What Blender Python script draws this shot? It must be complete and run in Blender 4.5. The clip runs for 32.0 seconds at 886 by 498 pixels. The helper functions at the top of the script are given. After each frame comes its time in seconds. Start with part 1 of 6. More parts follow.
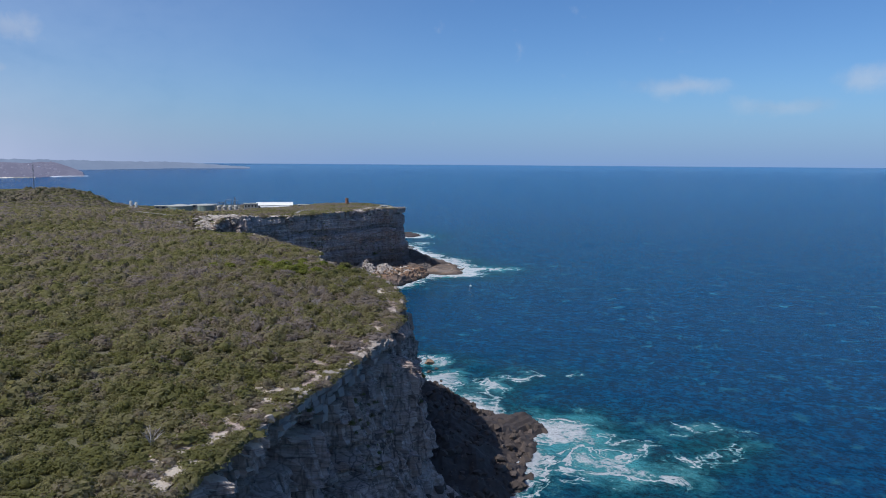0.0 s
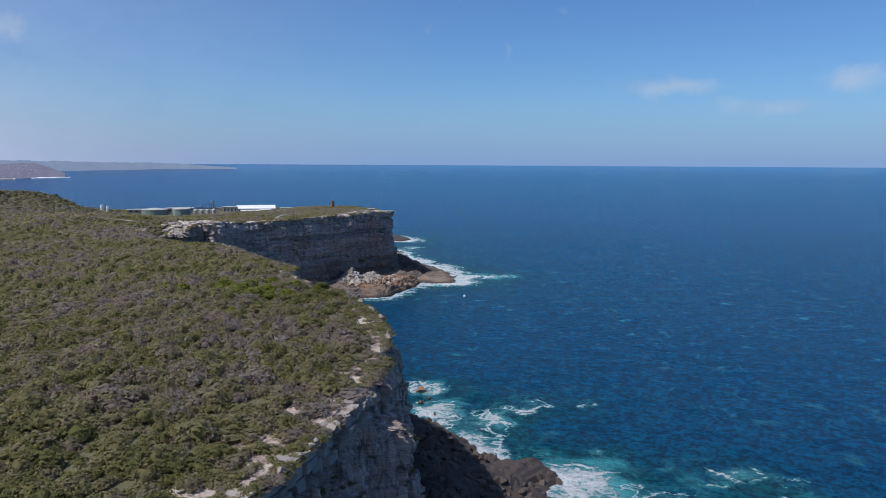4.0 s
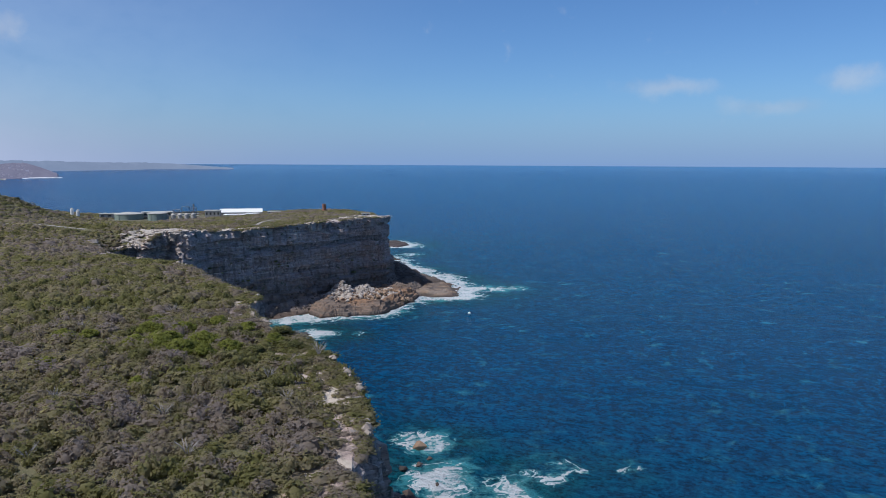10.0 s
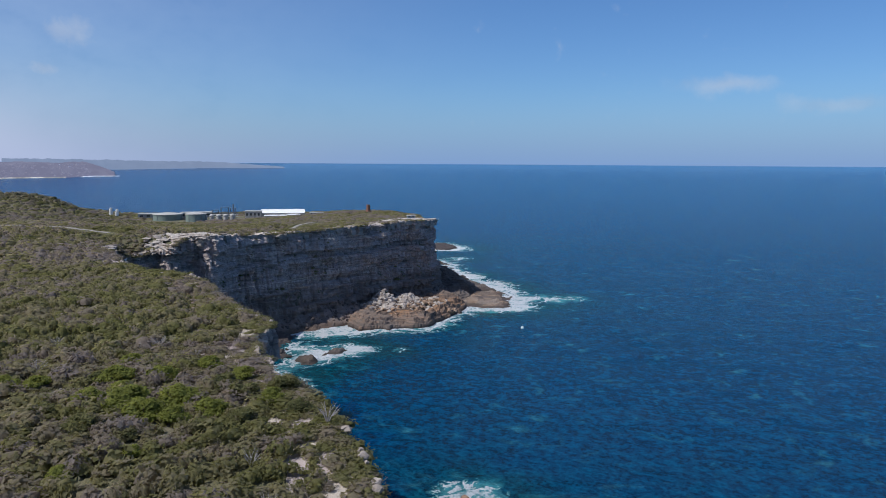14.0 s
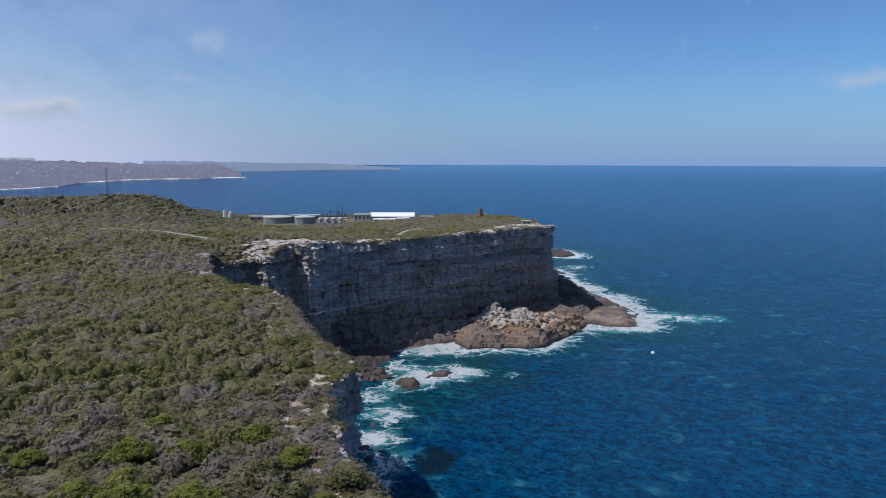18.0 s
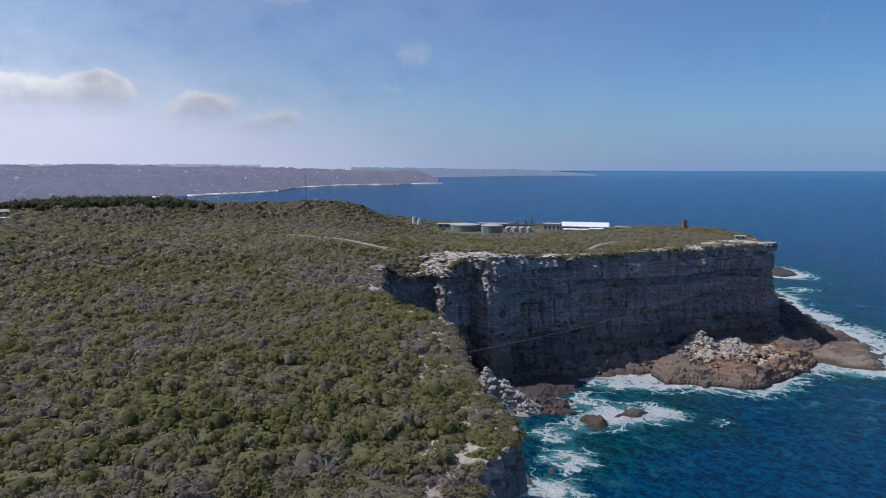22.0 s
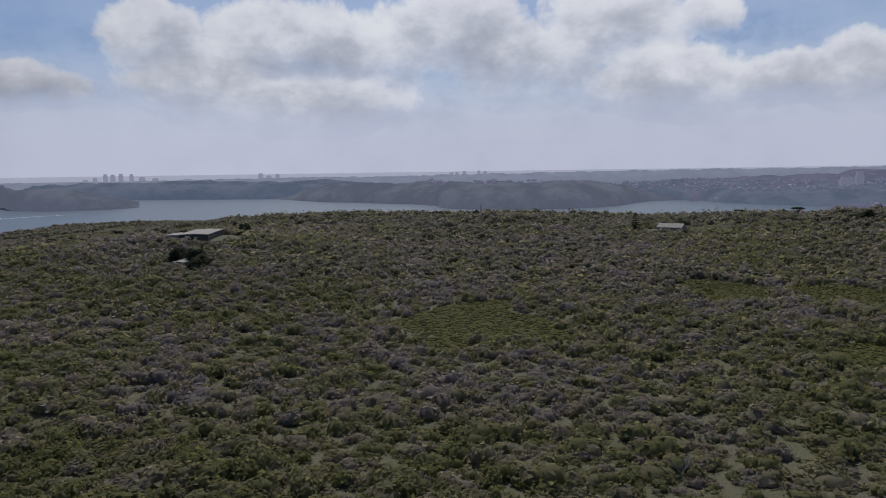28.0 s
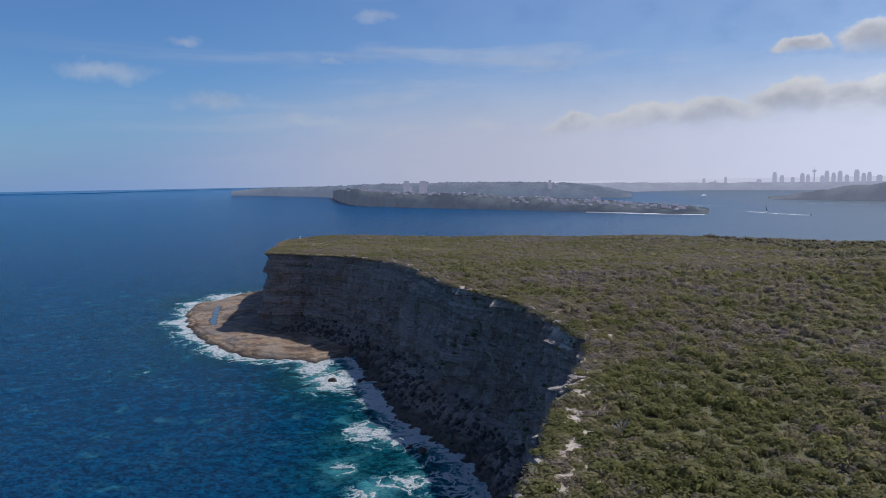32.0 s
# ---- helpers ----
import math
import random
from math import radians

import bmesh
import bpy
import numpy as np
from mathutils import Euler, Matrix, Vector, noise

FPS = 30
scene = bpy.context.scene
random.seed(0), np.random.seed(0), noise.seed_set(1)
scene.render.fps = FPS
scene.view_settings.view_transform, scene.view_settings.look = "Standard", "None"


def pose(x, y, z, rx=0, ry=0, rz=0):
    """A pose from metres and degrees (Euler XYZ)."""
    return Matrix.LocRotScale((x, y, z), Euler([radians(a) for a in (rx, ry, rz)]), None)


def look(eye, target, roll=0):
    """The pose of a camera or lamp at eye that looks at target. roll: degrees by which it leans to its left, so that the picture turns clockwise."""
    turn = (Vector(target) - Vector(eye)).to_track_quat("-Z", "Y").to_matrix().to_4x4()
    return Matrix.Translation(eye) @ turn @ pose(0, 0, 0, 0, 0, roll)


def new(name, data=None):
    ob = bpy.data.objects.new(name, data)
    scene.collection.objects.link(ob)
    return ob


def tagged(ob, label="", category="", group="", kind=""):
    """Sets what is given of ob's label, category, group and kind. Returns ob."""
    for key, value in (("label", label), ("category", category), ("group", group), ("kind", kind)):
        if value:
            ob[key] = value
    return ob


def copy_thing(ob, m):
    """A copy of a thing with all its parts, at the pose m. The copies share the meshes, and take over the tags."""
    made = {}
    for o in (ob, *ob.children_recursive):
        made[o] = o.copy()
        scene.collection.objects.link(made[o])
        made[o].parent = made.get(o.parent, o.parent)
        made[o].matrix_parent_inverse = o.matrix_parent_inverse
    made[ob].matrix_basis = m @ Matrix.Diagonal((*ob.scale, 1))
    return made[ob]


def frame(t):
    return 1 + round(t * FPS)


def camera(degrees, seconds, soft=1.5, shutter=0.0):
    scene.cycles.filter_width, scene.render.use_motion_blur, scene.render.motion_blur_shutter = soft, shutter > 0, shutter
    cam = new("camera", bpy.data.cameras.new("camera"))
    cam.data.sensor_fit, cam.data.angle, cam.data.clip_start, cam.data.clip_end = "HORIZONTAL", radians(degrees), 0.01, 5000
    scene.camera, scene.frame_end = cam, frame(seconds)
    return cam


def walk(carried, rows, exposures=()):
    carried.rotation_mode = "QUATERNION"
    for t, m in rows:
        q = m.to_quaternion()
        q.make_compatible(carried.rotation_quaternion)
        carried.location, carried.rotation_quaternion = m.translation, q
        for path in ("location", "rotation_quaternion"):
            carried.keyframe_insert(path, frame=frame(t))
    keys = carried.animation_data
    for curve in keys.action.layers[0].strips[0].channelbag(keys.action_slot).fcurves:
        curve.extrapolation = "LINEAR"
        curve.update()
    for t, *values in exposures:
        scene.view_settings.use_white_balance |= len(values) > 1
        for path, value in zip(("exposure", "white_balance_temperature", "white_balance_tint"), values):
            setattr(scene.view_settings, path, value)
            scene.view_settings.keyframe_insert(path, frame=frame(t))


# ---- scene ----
cam = camera(65.1, 32.0, soft=1.0)
PATH = [
    (0, (0.584, 6.006, 108.977), (0.631, 7.991, 108.733), 0.4),
    (2, (-0.019, 28.715, 109.231), (0.048, 30.699, 108.99), 0.4),
    (4, (-0.049, 51.416, 109.331), (0.028, 53.4, 109.088), 0.3),
    (7, (0.279, 85.37, 109.402), (0.356, 87.354, 109.16), 0.4),
    (9, (0.517, 107.781, 109.321), (0.594, 109.764, 109.079), 0.3),
    (11, (1.263, 130.187, 109.052), (1.341, 132.171, 108.808), 0.3),
    (13, (1.508, 153.459, 108.956), (1.549, 155.443, 108.711), 0.4),
    (14.5, (0.945, 170.596, 108.964), (0.821, 172.577, 108.718), 0.3),
    (17, (-2.064, 198.612, 108.994), (-2.365, 200.575, 108.75), 0.3),
    (18, (-3.553, 209.581, 109.052), (-3.938, 211.529, 108.808), 0.2),
    (19, (-5.227, 220.009, 109.116), (-5.664, 221.946, 108.876), 0.4),
    (20.5, (-8.172, 234.188, 109.387), (-8.757, 236.085, 109.146), 0.3),
    (22, (-11.25, 245.111, 109.709), (-12.155, 246.88, 109.48), 0.1),
    (23, (-12.855, 249.21, 109.431), (-14.032, 250.812, 109.208), -0.1),
    (24, (-13.864, 250.651, 109.158), (-15.331, 251.992, 108.936), -0.2),
    (24.5, (-14.207, 250.904, 109.118), (-15.808, 252.081, 108.897), -0.3),
    (27, (-15.846, 250.496, 109.33), (-17.83, 250.385, 109.11), -0.6),
    (27.5, (-16.201, 250.416, 109.321), (-18.147, 250.012, 109.1), -0.6),
    (28, (-16.574, 250.257, 109.318), (-18.446, 249.589, 109.096), -0.8),
    (28.5, (-16.905, 250.057, 109.311), (-18.656, 249.116, 109.089), -0.9),
    (29, (-17.16, 249.84, 109.291), (-18.735, 248.627, 109.074), -1.0),
    (29.5, (-17.332, 249.696, 109.262), (-18.68, 248.234, 109.05), -1.1),
    (30, (-17.407, 249.549, 109.224), (-18.486, 247.878, 109.019), -1.1),
    (30.5, (-17.478, 249.413, 109.212), (-18.252, 247.58, 109.013), -1.1),
    (31, (-17.581, 249.224, 109.165), (-18.026, 247.284, 108.972), -1.1),
    (31.5, (-17.67, 249.003, 109.1), (-17.774, 247.015, 108.91), -1.1),
    (32, (-17.836, 248.812, 109.037), (-17.76, 246.822, 108.848), -1.0),
]
walk(cam, [(t, look(eye, target, roll)) for t, eye, target, roll in PATH],
     exposures=[(0, 0.0, 6250, 11), (19, 0.0, 6250, 11), (22, -0.14, 6250, 11), (24.5, -0.37, 6250, 11), (27, -0.75, 6250, 11), (29, -0.75, 6250, 11), (30.5, -0.50, 6250, 11), (32, -0.20, 6250, 11)])

# ---------------------------------------------------------------- sky and sun
SUN_HEADING, SUN_HEIGHT = 116.0, 56.0          # degrees left of +y, degrees above the horizon
sun_dir = Vector((-math.sin(radians(SUN_HEADING)) * math.cos(radians(SUN_HEIGHT)),
                  math.cos(radians(SUN_HEADING)) * math.cos(radians(SUN_HEIGHT)), math.sin(radians(SUN_HEIGHT))))
sun = new("sun", bpy.data.lights.new("sun", "SUN"))
sun.data.energy, sun.data.angle, sun.data.color = 3.9, radians(0.55), (1.0, 0.965, 0.925)
sun.matrix_world = look((0, 0, 500), Vector((0, 0, 500)) - sun_dir)


class Nodes:
    """A short way to write node trees."""

    def __init__(self, tree):
        self.tree = tree
        tree.nodes.clear()

    def add(self, kind, inputs=None, **props):
        n = self.tree.nodes.new(kind)
        for k, v in props.items():
            setattr(n, k, v)
        for k, v in (inputs or {}).items():
            if isinstance(v, bpy.types.NodeSocket):
                self.tree.links.new(v, n.inputs[k])
            else:
                n.inputs[k].default_value = v
        return n

    def math(self, op, a, b=0.0, clamp=False):
        return self.add("ShaderNodeMath", {0: a, 1: b}, operation=op, use_clamp=clamp).outputs[0]

    def vmath(self, op, a, b=(0, 0, 0)):
        return self.add("ShaderNodeVectorMath", {0: a, 1: b}, operation=op).outputs[0]

    def noise(self, vec, scale, detail=4.0, rough=0.55, distort=0.0):
        return self.add("ShaderNodeTexNoise", {"Vector": vec, "Scale": scale, "Detail": detail, "Roughness": rough,
                                               "Distortion": distort}).outputs[0]

    def ramp(self, fac, stops, ease="LINEAR"):
        n = self.add("ShaderNodeValToRGB", {0: fac})
        n.color_ramp.interpolation = ease
        els = n.color_ramp.elements
        while len(els) < len(stops):
            els.new(0.5)
        for e, (p, c) in zip(els, stops):
            e.position, e.color = p, (*c, 1) if len(c) == 3 else c
        return n.outputs[0]

    def grade(self, v, lo, hi, a=0.0, b=1.0):
        return self.add("ShaderNodeMapRange", {0: v, 1: lo, 2: hi, 3: a, 4: b}, interpolation_type="SMOOTHSTEP").outputs[0]

    def mix(self, fac, a, b, kind="MIX"):
        n = self.add("ShaderNodeMix", {0: fac}, data_type="RGBA", blend_type=kind)
        for k, v in ((6, a), (7, b)):
            if isinstance(v, bpy.types.NodeSocket):
                self.tree.links.new(v, n.inputs[k])
            else:
                n.inputs[k].default_value = (*v, 1) if len(v) == 3 else v
        return n.outputs[2]

    def stretch(self, vec, s):
        return self.vmath("MULTIPLY", vec, s)


def rgb(r, g, b):
    return (r, g, b, 1.0)


world = bpy.data.worlds.new("world")
scene.world = world
world.use_nodes = True
W = Nodes(world.node_tree)
sky = W.add("ShaderNodeTexSky", sky_type="NISHITA", sun_disc=False, sun_elevation=radians(SUN_HEIGHT),
            sun_rotation=radians(360 - SUN_HEADING), altitude=100, air_density=1.0, dust_density=0.6, ozone_density=2.0)
direction = W.vmath("NORMALIZE", W.add("ShaderNodeTexCoord").outputs["Generated"])
split = W.add("ShaderNodeSeparateXYZ", {0: direction})
dx, dy, dz = split.outputs
flat = W.vmath("NORMALIZE", W.add("ShaderNodeCombineXYZ", {0: dx, 1: dy, 2: 0.0}).outputs[0])
west = W.add("ShaderNodeVectorMath", {0: flat, 1: (-0.985, -0.174, 0)}, operation="DOT_PRODUCT").outputs["Value"]
ring = W.vmath("ADD", flat, W.add("ShaderNodeCombineXYZ", {2: W.math("MULTIPLY", dz, 2.1)}).outputs[0])
south = W.add("ShaderNodeVectorMath", {0: flat, 1: (-0.34, -0.94, 0)}, operation="DOT_PRODUCT").outputs["Value"]
billow = W.add("ShaderNodeTexNoise", {"Vector": direction, "Scale": 11.0, "Detail": 7.0, "Roughness": 0.58}).outputs["Color"]
stirred = W.vmath("ADD", direction, W.stretch(W.vmath("SUBTRACT", billow, (0.5, 0.5, 0.5)), (0.075, 0.075, 0.055)))
fluff = W.noise(direction, 26.0, 8.0, 0.6, 0.3)
lump = W.noise(W.stretch(direction, (1, 1, 1.7)), 13.0, 5.0, 0.55)

# heaps of cumulus: heading, height, half width, half depth (degrees, degrees, radians, radians)
NORTH_WEST = [(77.5, 6.9, 0.09, 0.049), (74.0, 6.5, 0.065, 0.039), (68.2, 8.6, 0.049, 0.034), (64.5, 9.0, 0.061, 0.05), (61.5, 8.3, 0.041, 0.034),
              (67.5, 6.2, 0.098, 0.039), (57.7, 5.1, 0.069, 0.026), (53.2, 5.6, 0.045, 0.026), (45.9, 4.5, 0.049, 0.02), (41.1, 3.6, 0.049, 0.015)]
WEST = [(121.8, 9.9, 0.122, 0.065), (115.2, 9.2, 0.106, 0.057), (120.7, 5.5, 0.155, 0.039), (108.3, 11.1, 0.114, 0.065), (103.1, 8.7, 0.122, 0.057),
        (95.9, 10.9, 0.106, 0.061), (89.1, 11.3, 0.045, 0.034), (92.3, 6.8, 0.106, 0.045), (83.3, 6.4, 0.09, 0.031)]
SOUTH_WEST = [(148.2, 9.1, 0.061, 0.018), (131.6, 10.1, 0.069, 0.047), (127.7, 7.2, 0.114, 0.045), (120.9, 10.0, 0.081, 0.05), (141.9, 6.1, 0.122, 0.024),
              (155.2, 9.2, 0.033, 0.011), (149.5, 9.5, 0.065, 0.018), (155.8, 5.8, 0.053, 0.023), (161.1, 4.8, 0.061, 0.018), (166.4, 4.8, 0.057, 0.02),
              (171.5, 4.6, 0.045, 0.013), (149.9, 5.5, 0.081, 0.023), (142.5, 6.7, 0.098, 0.026)]
OVERHEAD = [(110, 24, 0.30, 0.13), (85, 20, 0.14, 0.07), (140, 22, 0.16, 0.07)]
SCRAPS = [(56.9, 11.5, 0.045, 0.013), (57.4, 9.2, 0.021, 0.011), (29.3, 9.4, 0.05, 0.022), (31.4, 6.5, 0.028, 0.015), (37.8, 13.0, 0.114, 0.007),
          (-19.5, 5.8, 0.065, 0.014), (-32.1, 6.1, 0.039, 0.015), (-27.4, 4.5, 0.057, 0.01), (207.3, 8.6, 0.053, 0.011), (199.7, 6.4, 0.053, 0.013),
          (191.2, 9.4, 0.023, 0.007), (186.6, 12.9, 0.042, 0.01), (201.8, 11.1, 0.018, 0.006), (173.0, 9.9, 0.09, 0.01), (178.5, 4.5, 0.065, 0.011),
          (185.9, 4.2, 0.049, 0.01), (193.1, 5.1, 0.057, 0.011)]


def heap(heading, height, wide, deep, grow_):
    """How deep in one cloud a direction lies, 0 to 1, and how high in it, -1 to 1."""
    a, e = radians(heading), radians(height)
    spot = (-math.sin(a) * math.cos(e), math.cos(a) * math.cos(e), math.sin(e))
    q = W.stretch(W.vmath("SUBTRACT", stirred, spot), (1 / (wide * grow_), 1 / (wide * grow_), 1 / (deep * grow_)))
    away = W.add("ShaderNodeVectorMath", {0: q}, operation="LENGTH").outputs["Value"]
    return W.math("SUBTRACT", 1.0, away, clamp=True), W.add("ShaderNodeSeparateXYZ", {0: q}).outputs[2]


bulk, weight, lift = 0.0, 0.0, 0.0
for cloud_ in NORTH_WEST + WEST + SOUTH_WEST + OVERHEAD:
    w, h = heap(*cloud_, 1.32)
    bulk = W.math("MAXIMUM", w, bulk)
    w = W.math("MULTIPLY", w, w)
    weight = W.math("ADD", w, weight)
    lift = W.math("ADD", W.math("MULTIPLY", w, h), lift)
scraps = 0.0
for cloud_ in SCRAPS:
    scraps = W.math("MAXIMUM", heap(*cloud_, 1.5)[0], scraps)
height_in = W.math("DIVIDE", lift, W.math("ADD", weight, 0.004))
body = W.math("ADD", bulk, W.math("MULTIPLY", W.math("SUBTRACT", fluff, 0.5), 0.55))
heaped = W.grade(body, 0.06, 0.40, 0.0, 0.92)
wisps = W.math("MULTIPLY", W.grade(W.math("ADD", scraps, W.math("MULTIPLY", W.math("SUBTRACT", fluff, 0.5), 0.9)), 0.06, 0.95, 0.0, 0.36), W.grade(scraps, 0.0, 0.2))
streaks = W.noise(W.vmath("ADD", flat, W.add("ShaderNodeCombineXYZ", {2: W.math("MULTIPLY", dz, 9.0)}).outputs[0]), 2.6, 6.0, 0.55, 0.4)
veil = W.math("MULTIPLY", W.grade(streaks, 0.44, 0.78, 0.0, 0.42), W.grade(south, 0.50, 0.95))
bank = W.grade(west, -0.35, 1.0, 0.0, 0.34)
relief = W.math("ADD", W.math("MULTIPLY", height_in, 0.34), W.math("ADD", W.math("MULTIPLY", W.math("SUBTRACT", lump, 0.5), 1.5), W.math("MULTIPLY", W.math("SUBTRACT", fluff, 0.5), 0.5)))
relief = W.math("ADD", relief, W.grade(body, 0.75, 0.15, 0.0, 0.28))
cloud = W.ramp(W.math("ADD", relief, 0.46), [(0.10, (0.50, 0.51, 0.57)), (0.42, (0.66, 0.67, 0.73)), (0.68, (0.88, 0.88, 0.92)), (0.95, (1.0, 1.0, 1.0))])
blue = W.mix(1.0, sky.outputs[0], rgb(0.63, 0.93, 1.30), "MULTIPLY")
skyglow = W.add("ShaderNodeBackground", {0: blue, 1: 0.085})
cloudglow = W.add("ShaderNodeBackground", {0: cloud, 1: W.grade(west, 0.5, 0.99, 0.66, 1.24)})
haze = W.mix(W.math("MAXIMUM", W.grade(west, -0.2, 0.8), W.grade(south, 0.62, 0.99)), rgb(0.25, 0.40, 0.70), rgb(0.49, 0.51, 0.63))
hazeglow = W.add("ShaderNodeBackground", {0: haze, 1: W.math("ADD", W.grade(west, 0.1, 0.97, 0.90, 1.56), W.grade(south, 0.62, 0.98, 0.0, 0.14))})
landward = W.math("MAXIMUM", W.grade(west, 0.1, 0.85), W.grade(south, 0.55, 0.97))
thick = W.math("MULTIPLY", W.grade(W.math("SUBTRACT", dz, W.math("MULTIPLY", landward, 0.075)), 0.115, -0.03), 0.97)
air = W.add("ShaderNodeMixShader", {0: thick, 1: skyglow.outputs[0], 2: hazeglow.outputs[0]})
sunk = W.math("MULTIPLY", W.grade(dz, 0.02, 0.12, 0.05, 1.0), W.grade(height_in, -1.0, 0.05, 0.12, 1.0))      # bases melt into the haze below
seen = W.math("MAXIMUM", W.math("MULTIPLY", heaped, sunk), W.math("MULTIPLY", W.math("MAXIMUM", bank, W.math("MAXIMUM", veil, wisps)), W.grade(dz, 0.03, 0.12, 0.3, 1.0)))
whole = W.add("ShaderNodeMixShader", {0: seen, 1: air.outputs[0], 2: cloudglow.outputs[0]})
W.add("ShaderNodeOutputWorld", {0: whole.outputs[0]})


# ---------------------------------------------------------------- numbers: noise and meshes
def lattice(ix, iy, iz, seed):
    h = (ix * 374761393 + iy * 668265263 + iz * 2147483647 + seed * 144664769).astype(np.int64)
    h = (h ^ (h >> 13)) * 1274126177
    h = h ^ (h >> 16)
    return (h & 0xFFFF).astype(np.float64) / 65535.0


def vnoise(x, y, z=0.0, seed=0):
    """Smooth value noise, -1 to 1, on arrays."""
    x, y, z = np.broadcast_arrays(np.asarray(x, float), np.asarray(y, float), np.asarray(z, float))
    ix, iy, iz = (np.floor(a).astype(np.int64) for a in (x, y, z))
    fx, fy, fz = x - ix, y - iy, z - iz
    fx, fy, fz = (f * f * (3 - 2 * f) for f in (fx, fy, fz))
    out = 0
    for a in (0, 1):
        for b in (0, 1):
            for c in (0, 1):
                w = (fx if a else 1 - fx) * (fy if b else 1 - fy) * (fz if c else 1 - fz)
                out = out + w * lattice(ix + a, iy + b, iz + c, seed)
    return out * 2 - 1


def fbm(x, y, z=0.0, octaves=4, seed=0, gain=0.5):
    out, amp = 0, 1.0
    for k in range(octaves):
        out = out + amp * vnoise(x * 2 ** k, y * 2 ** k, z * 2 ** k, seed + k)
        amp *= gain
    return out


def smooth(a, lo, hi):
    t = np.clip((a - lo) / (hi - lo), 0, 1)
    return t * t * (3 - 2 * t)


def mesh_of(name, verts, faces, mats, soft=False, index=None):
    """A mesh from arrays: verts (n, 3), faces (m, 3 or 4)."""
    me = bpy.data.meshes.new(name)
    verts, faces = np.asarray(verts, np.float32), np.asarray(faces, np.int32)
    n, k = faces.shape
    me.vertices.add(len(verts))
    me.vertices.foreach_set("co", verts.ravel())
    me.loops.add(n * k)
    me.loops.foreach_set("vertex_index", faces.ravel())
    me.polygons.add(n)
    me.polygons.foreach_set("loop_start", np.arange(0, n * k, k, dtype=np.int32))
    me.polygons.foreach_set("use_smooth", np.full(n, soft))
    for m in mats if isinstance(mats, (list, tuple)) else [mats]:
        me.materials.append(m)
    if index is not None:
        me.polygons.foreach_set("material_index", np.asarray(index, np.int32))
    me.update(calc_edges=True)
    return me


def part(name, bm, mat, parent=None, label="", soft=False):
    """Links a bmesh as one mesh object, under a thing or a part."""
    me = bpy.data.meshes.new(name)
    if soft:
        for f in bm.faces:
            f.smooth = True
    bm.to_mesh(me)
    bm.free()
    me.materials.append(mat)
    ob = new(name, me)
    ob.parent = parent
    return tagged(ob, label)


def box(sx, sy, sz, x=0.0, y=0.0, z=0.0, bevel=0.0, bm=None):
    """A box that stands at z, added to a bmesh."""
    bm = bm or bmesh.new()
    made = bmesh.ops.create_cube(bm, size=1, matrix=Matrix.Translation((x, y, z + sz / 2)) @ Matrix.Diagonal((sx, sy, sz, 1)))
    if bevel:
        edges = list({e for v in made["verts"] for e in v.link_edges})
        bmesh.ops.bevel(bm, geom=edges, offset=bevel, segments=1, affect="EDGES")
    return bm


def tube(r1, r2, h, x=0.0, y=0.0, z=0.0, seg=12, bm=None, turn=None):
    bm = bm or bmesh.new()
    m = Matrix.Translation((x, y, z)) @ (turn or Matrix.Identity(4)) @ Matrix.Translation((0, 0, h / 2))
    bmesh.ops.create_cone(bm, cap_ends=True, segments=seg, radius1=r1, radius2=r2, depth=h, matrix=m)
    return bm


# ---------------------------------------------------------------- materials
def material(name, rough=0.8):
    mat = bpy.data.materials.new(name)
    mat.use_nodes = True
    N = Nodes(mat.node_tree)
    bsdf = N.add("ShaderNodeBsdfPrincipled", {"Roughness": rough})
    N.add("ShaderNodeOutputMaterial", {0: bsdf.outputs[0]})
    place = N.add("ShaderNodeNewGeometry").outputs["Position"]
    return mat, N, bsdf, place


def bump(N, bsdf, height, strength, distance):
    b = N.add("ShaderNodeBump", {"Height": height, "Strength": strength, "Distance": distance})
    N.tree.links.new(b.outputs[0], bsdf.inputs["Normal"])


def plain(name, colour, rough=0.7, spread=0.18, size=1.0, metal=0.0):
    """A painted or built surface with faint stains."""
    mat, N, bsdf, place = material(name, rough)
    n = N.noise(place, size, 5.0, 0.6)
    c = N.mix(n, rgb(*(v * (1 - spread) for v in colour)), rgb(*(min(1, v * (1 + spread)) for v in colour)))
    N.tree.links.new(c, bsdf.inputs["Base Color"])
    bsdf.inputs["Metallic"].default_value = metal
    bump(N, bsdf, n, 0.2, 0.05)
    return mat


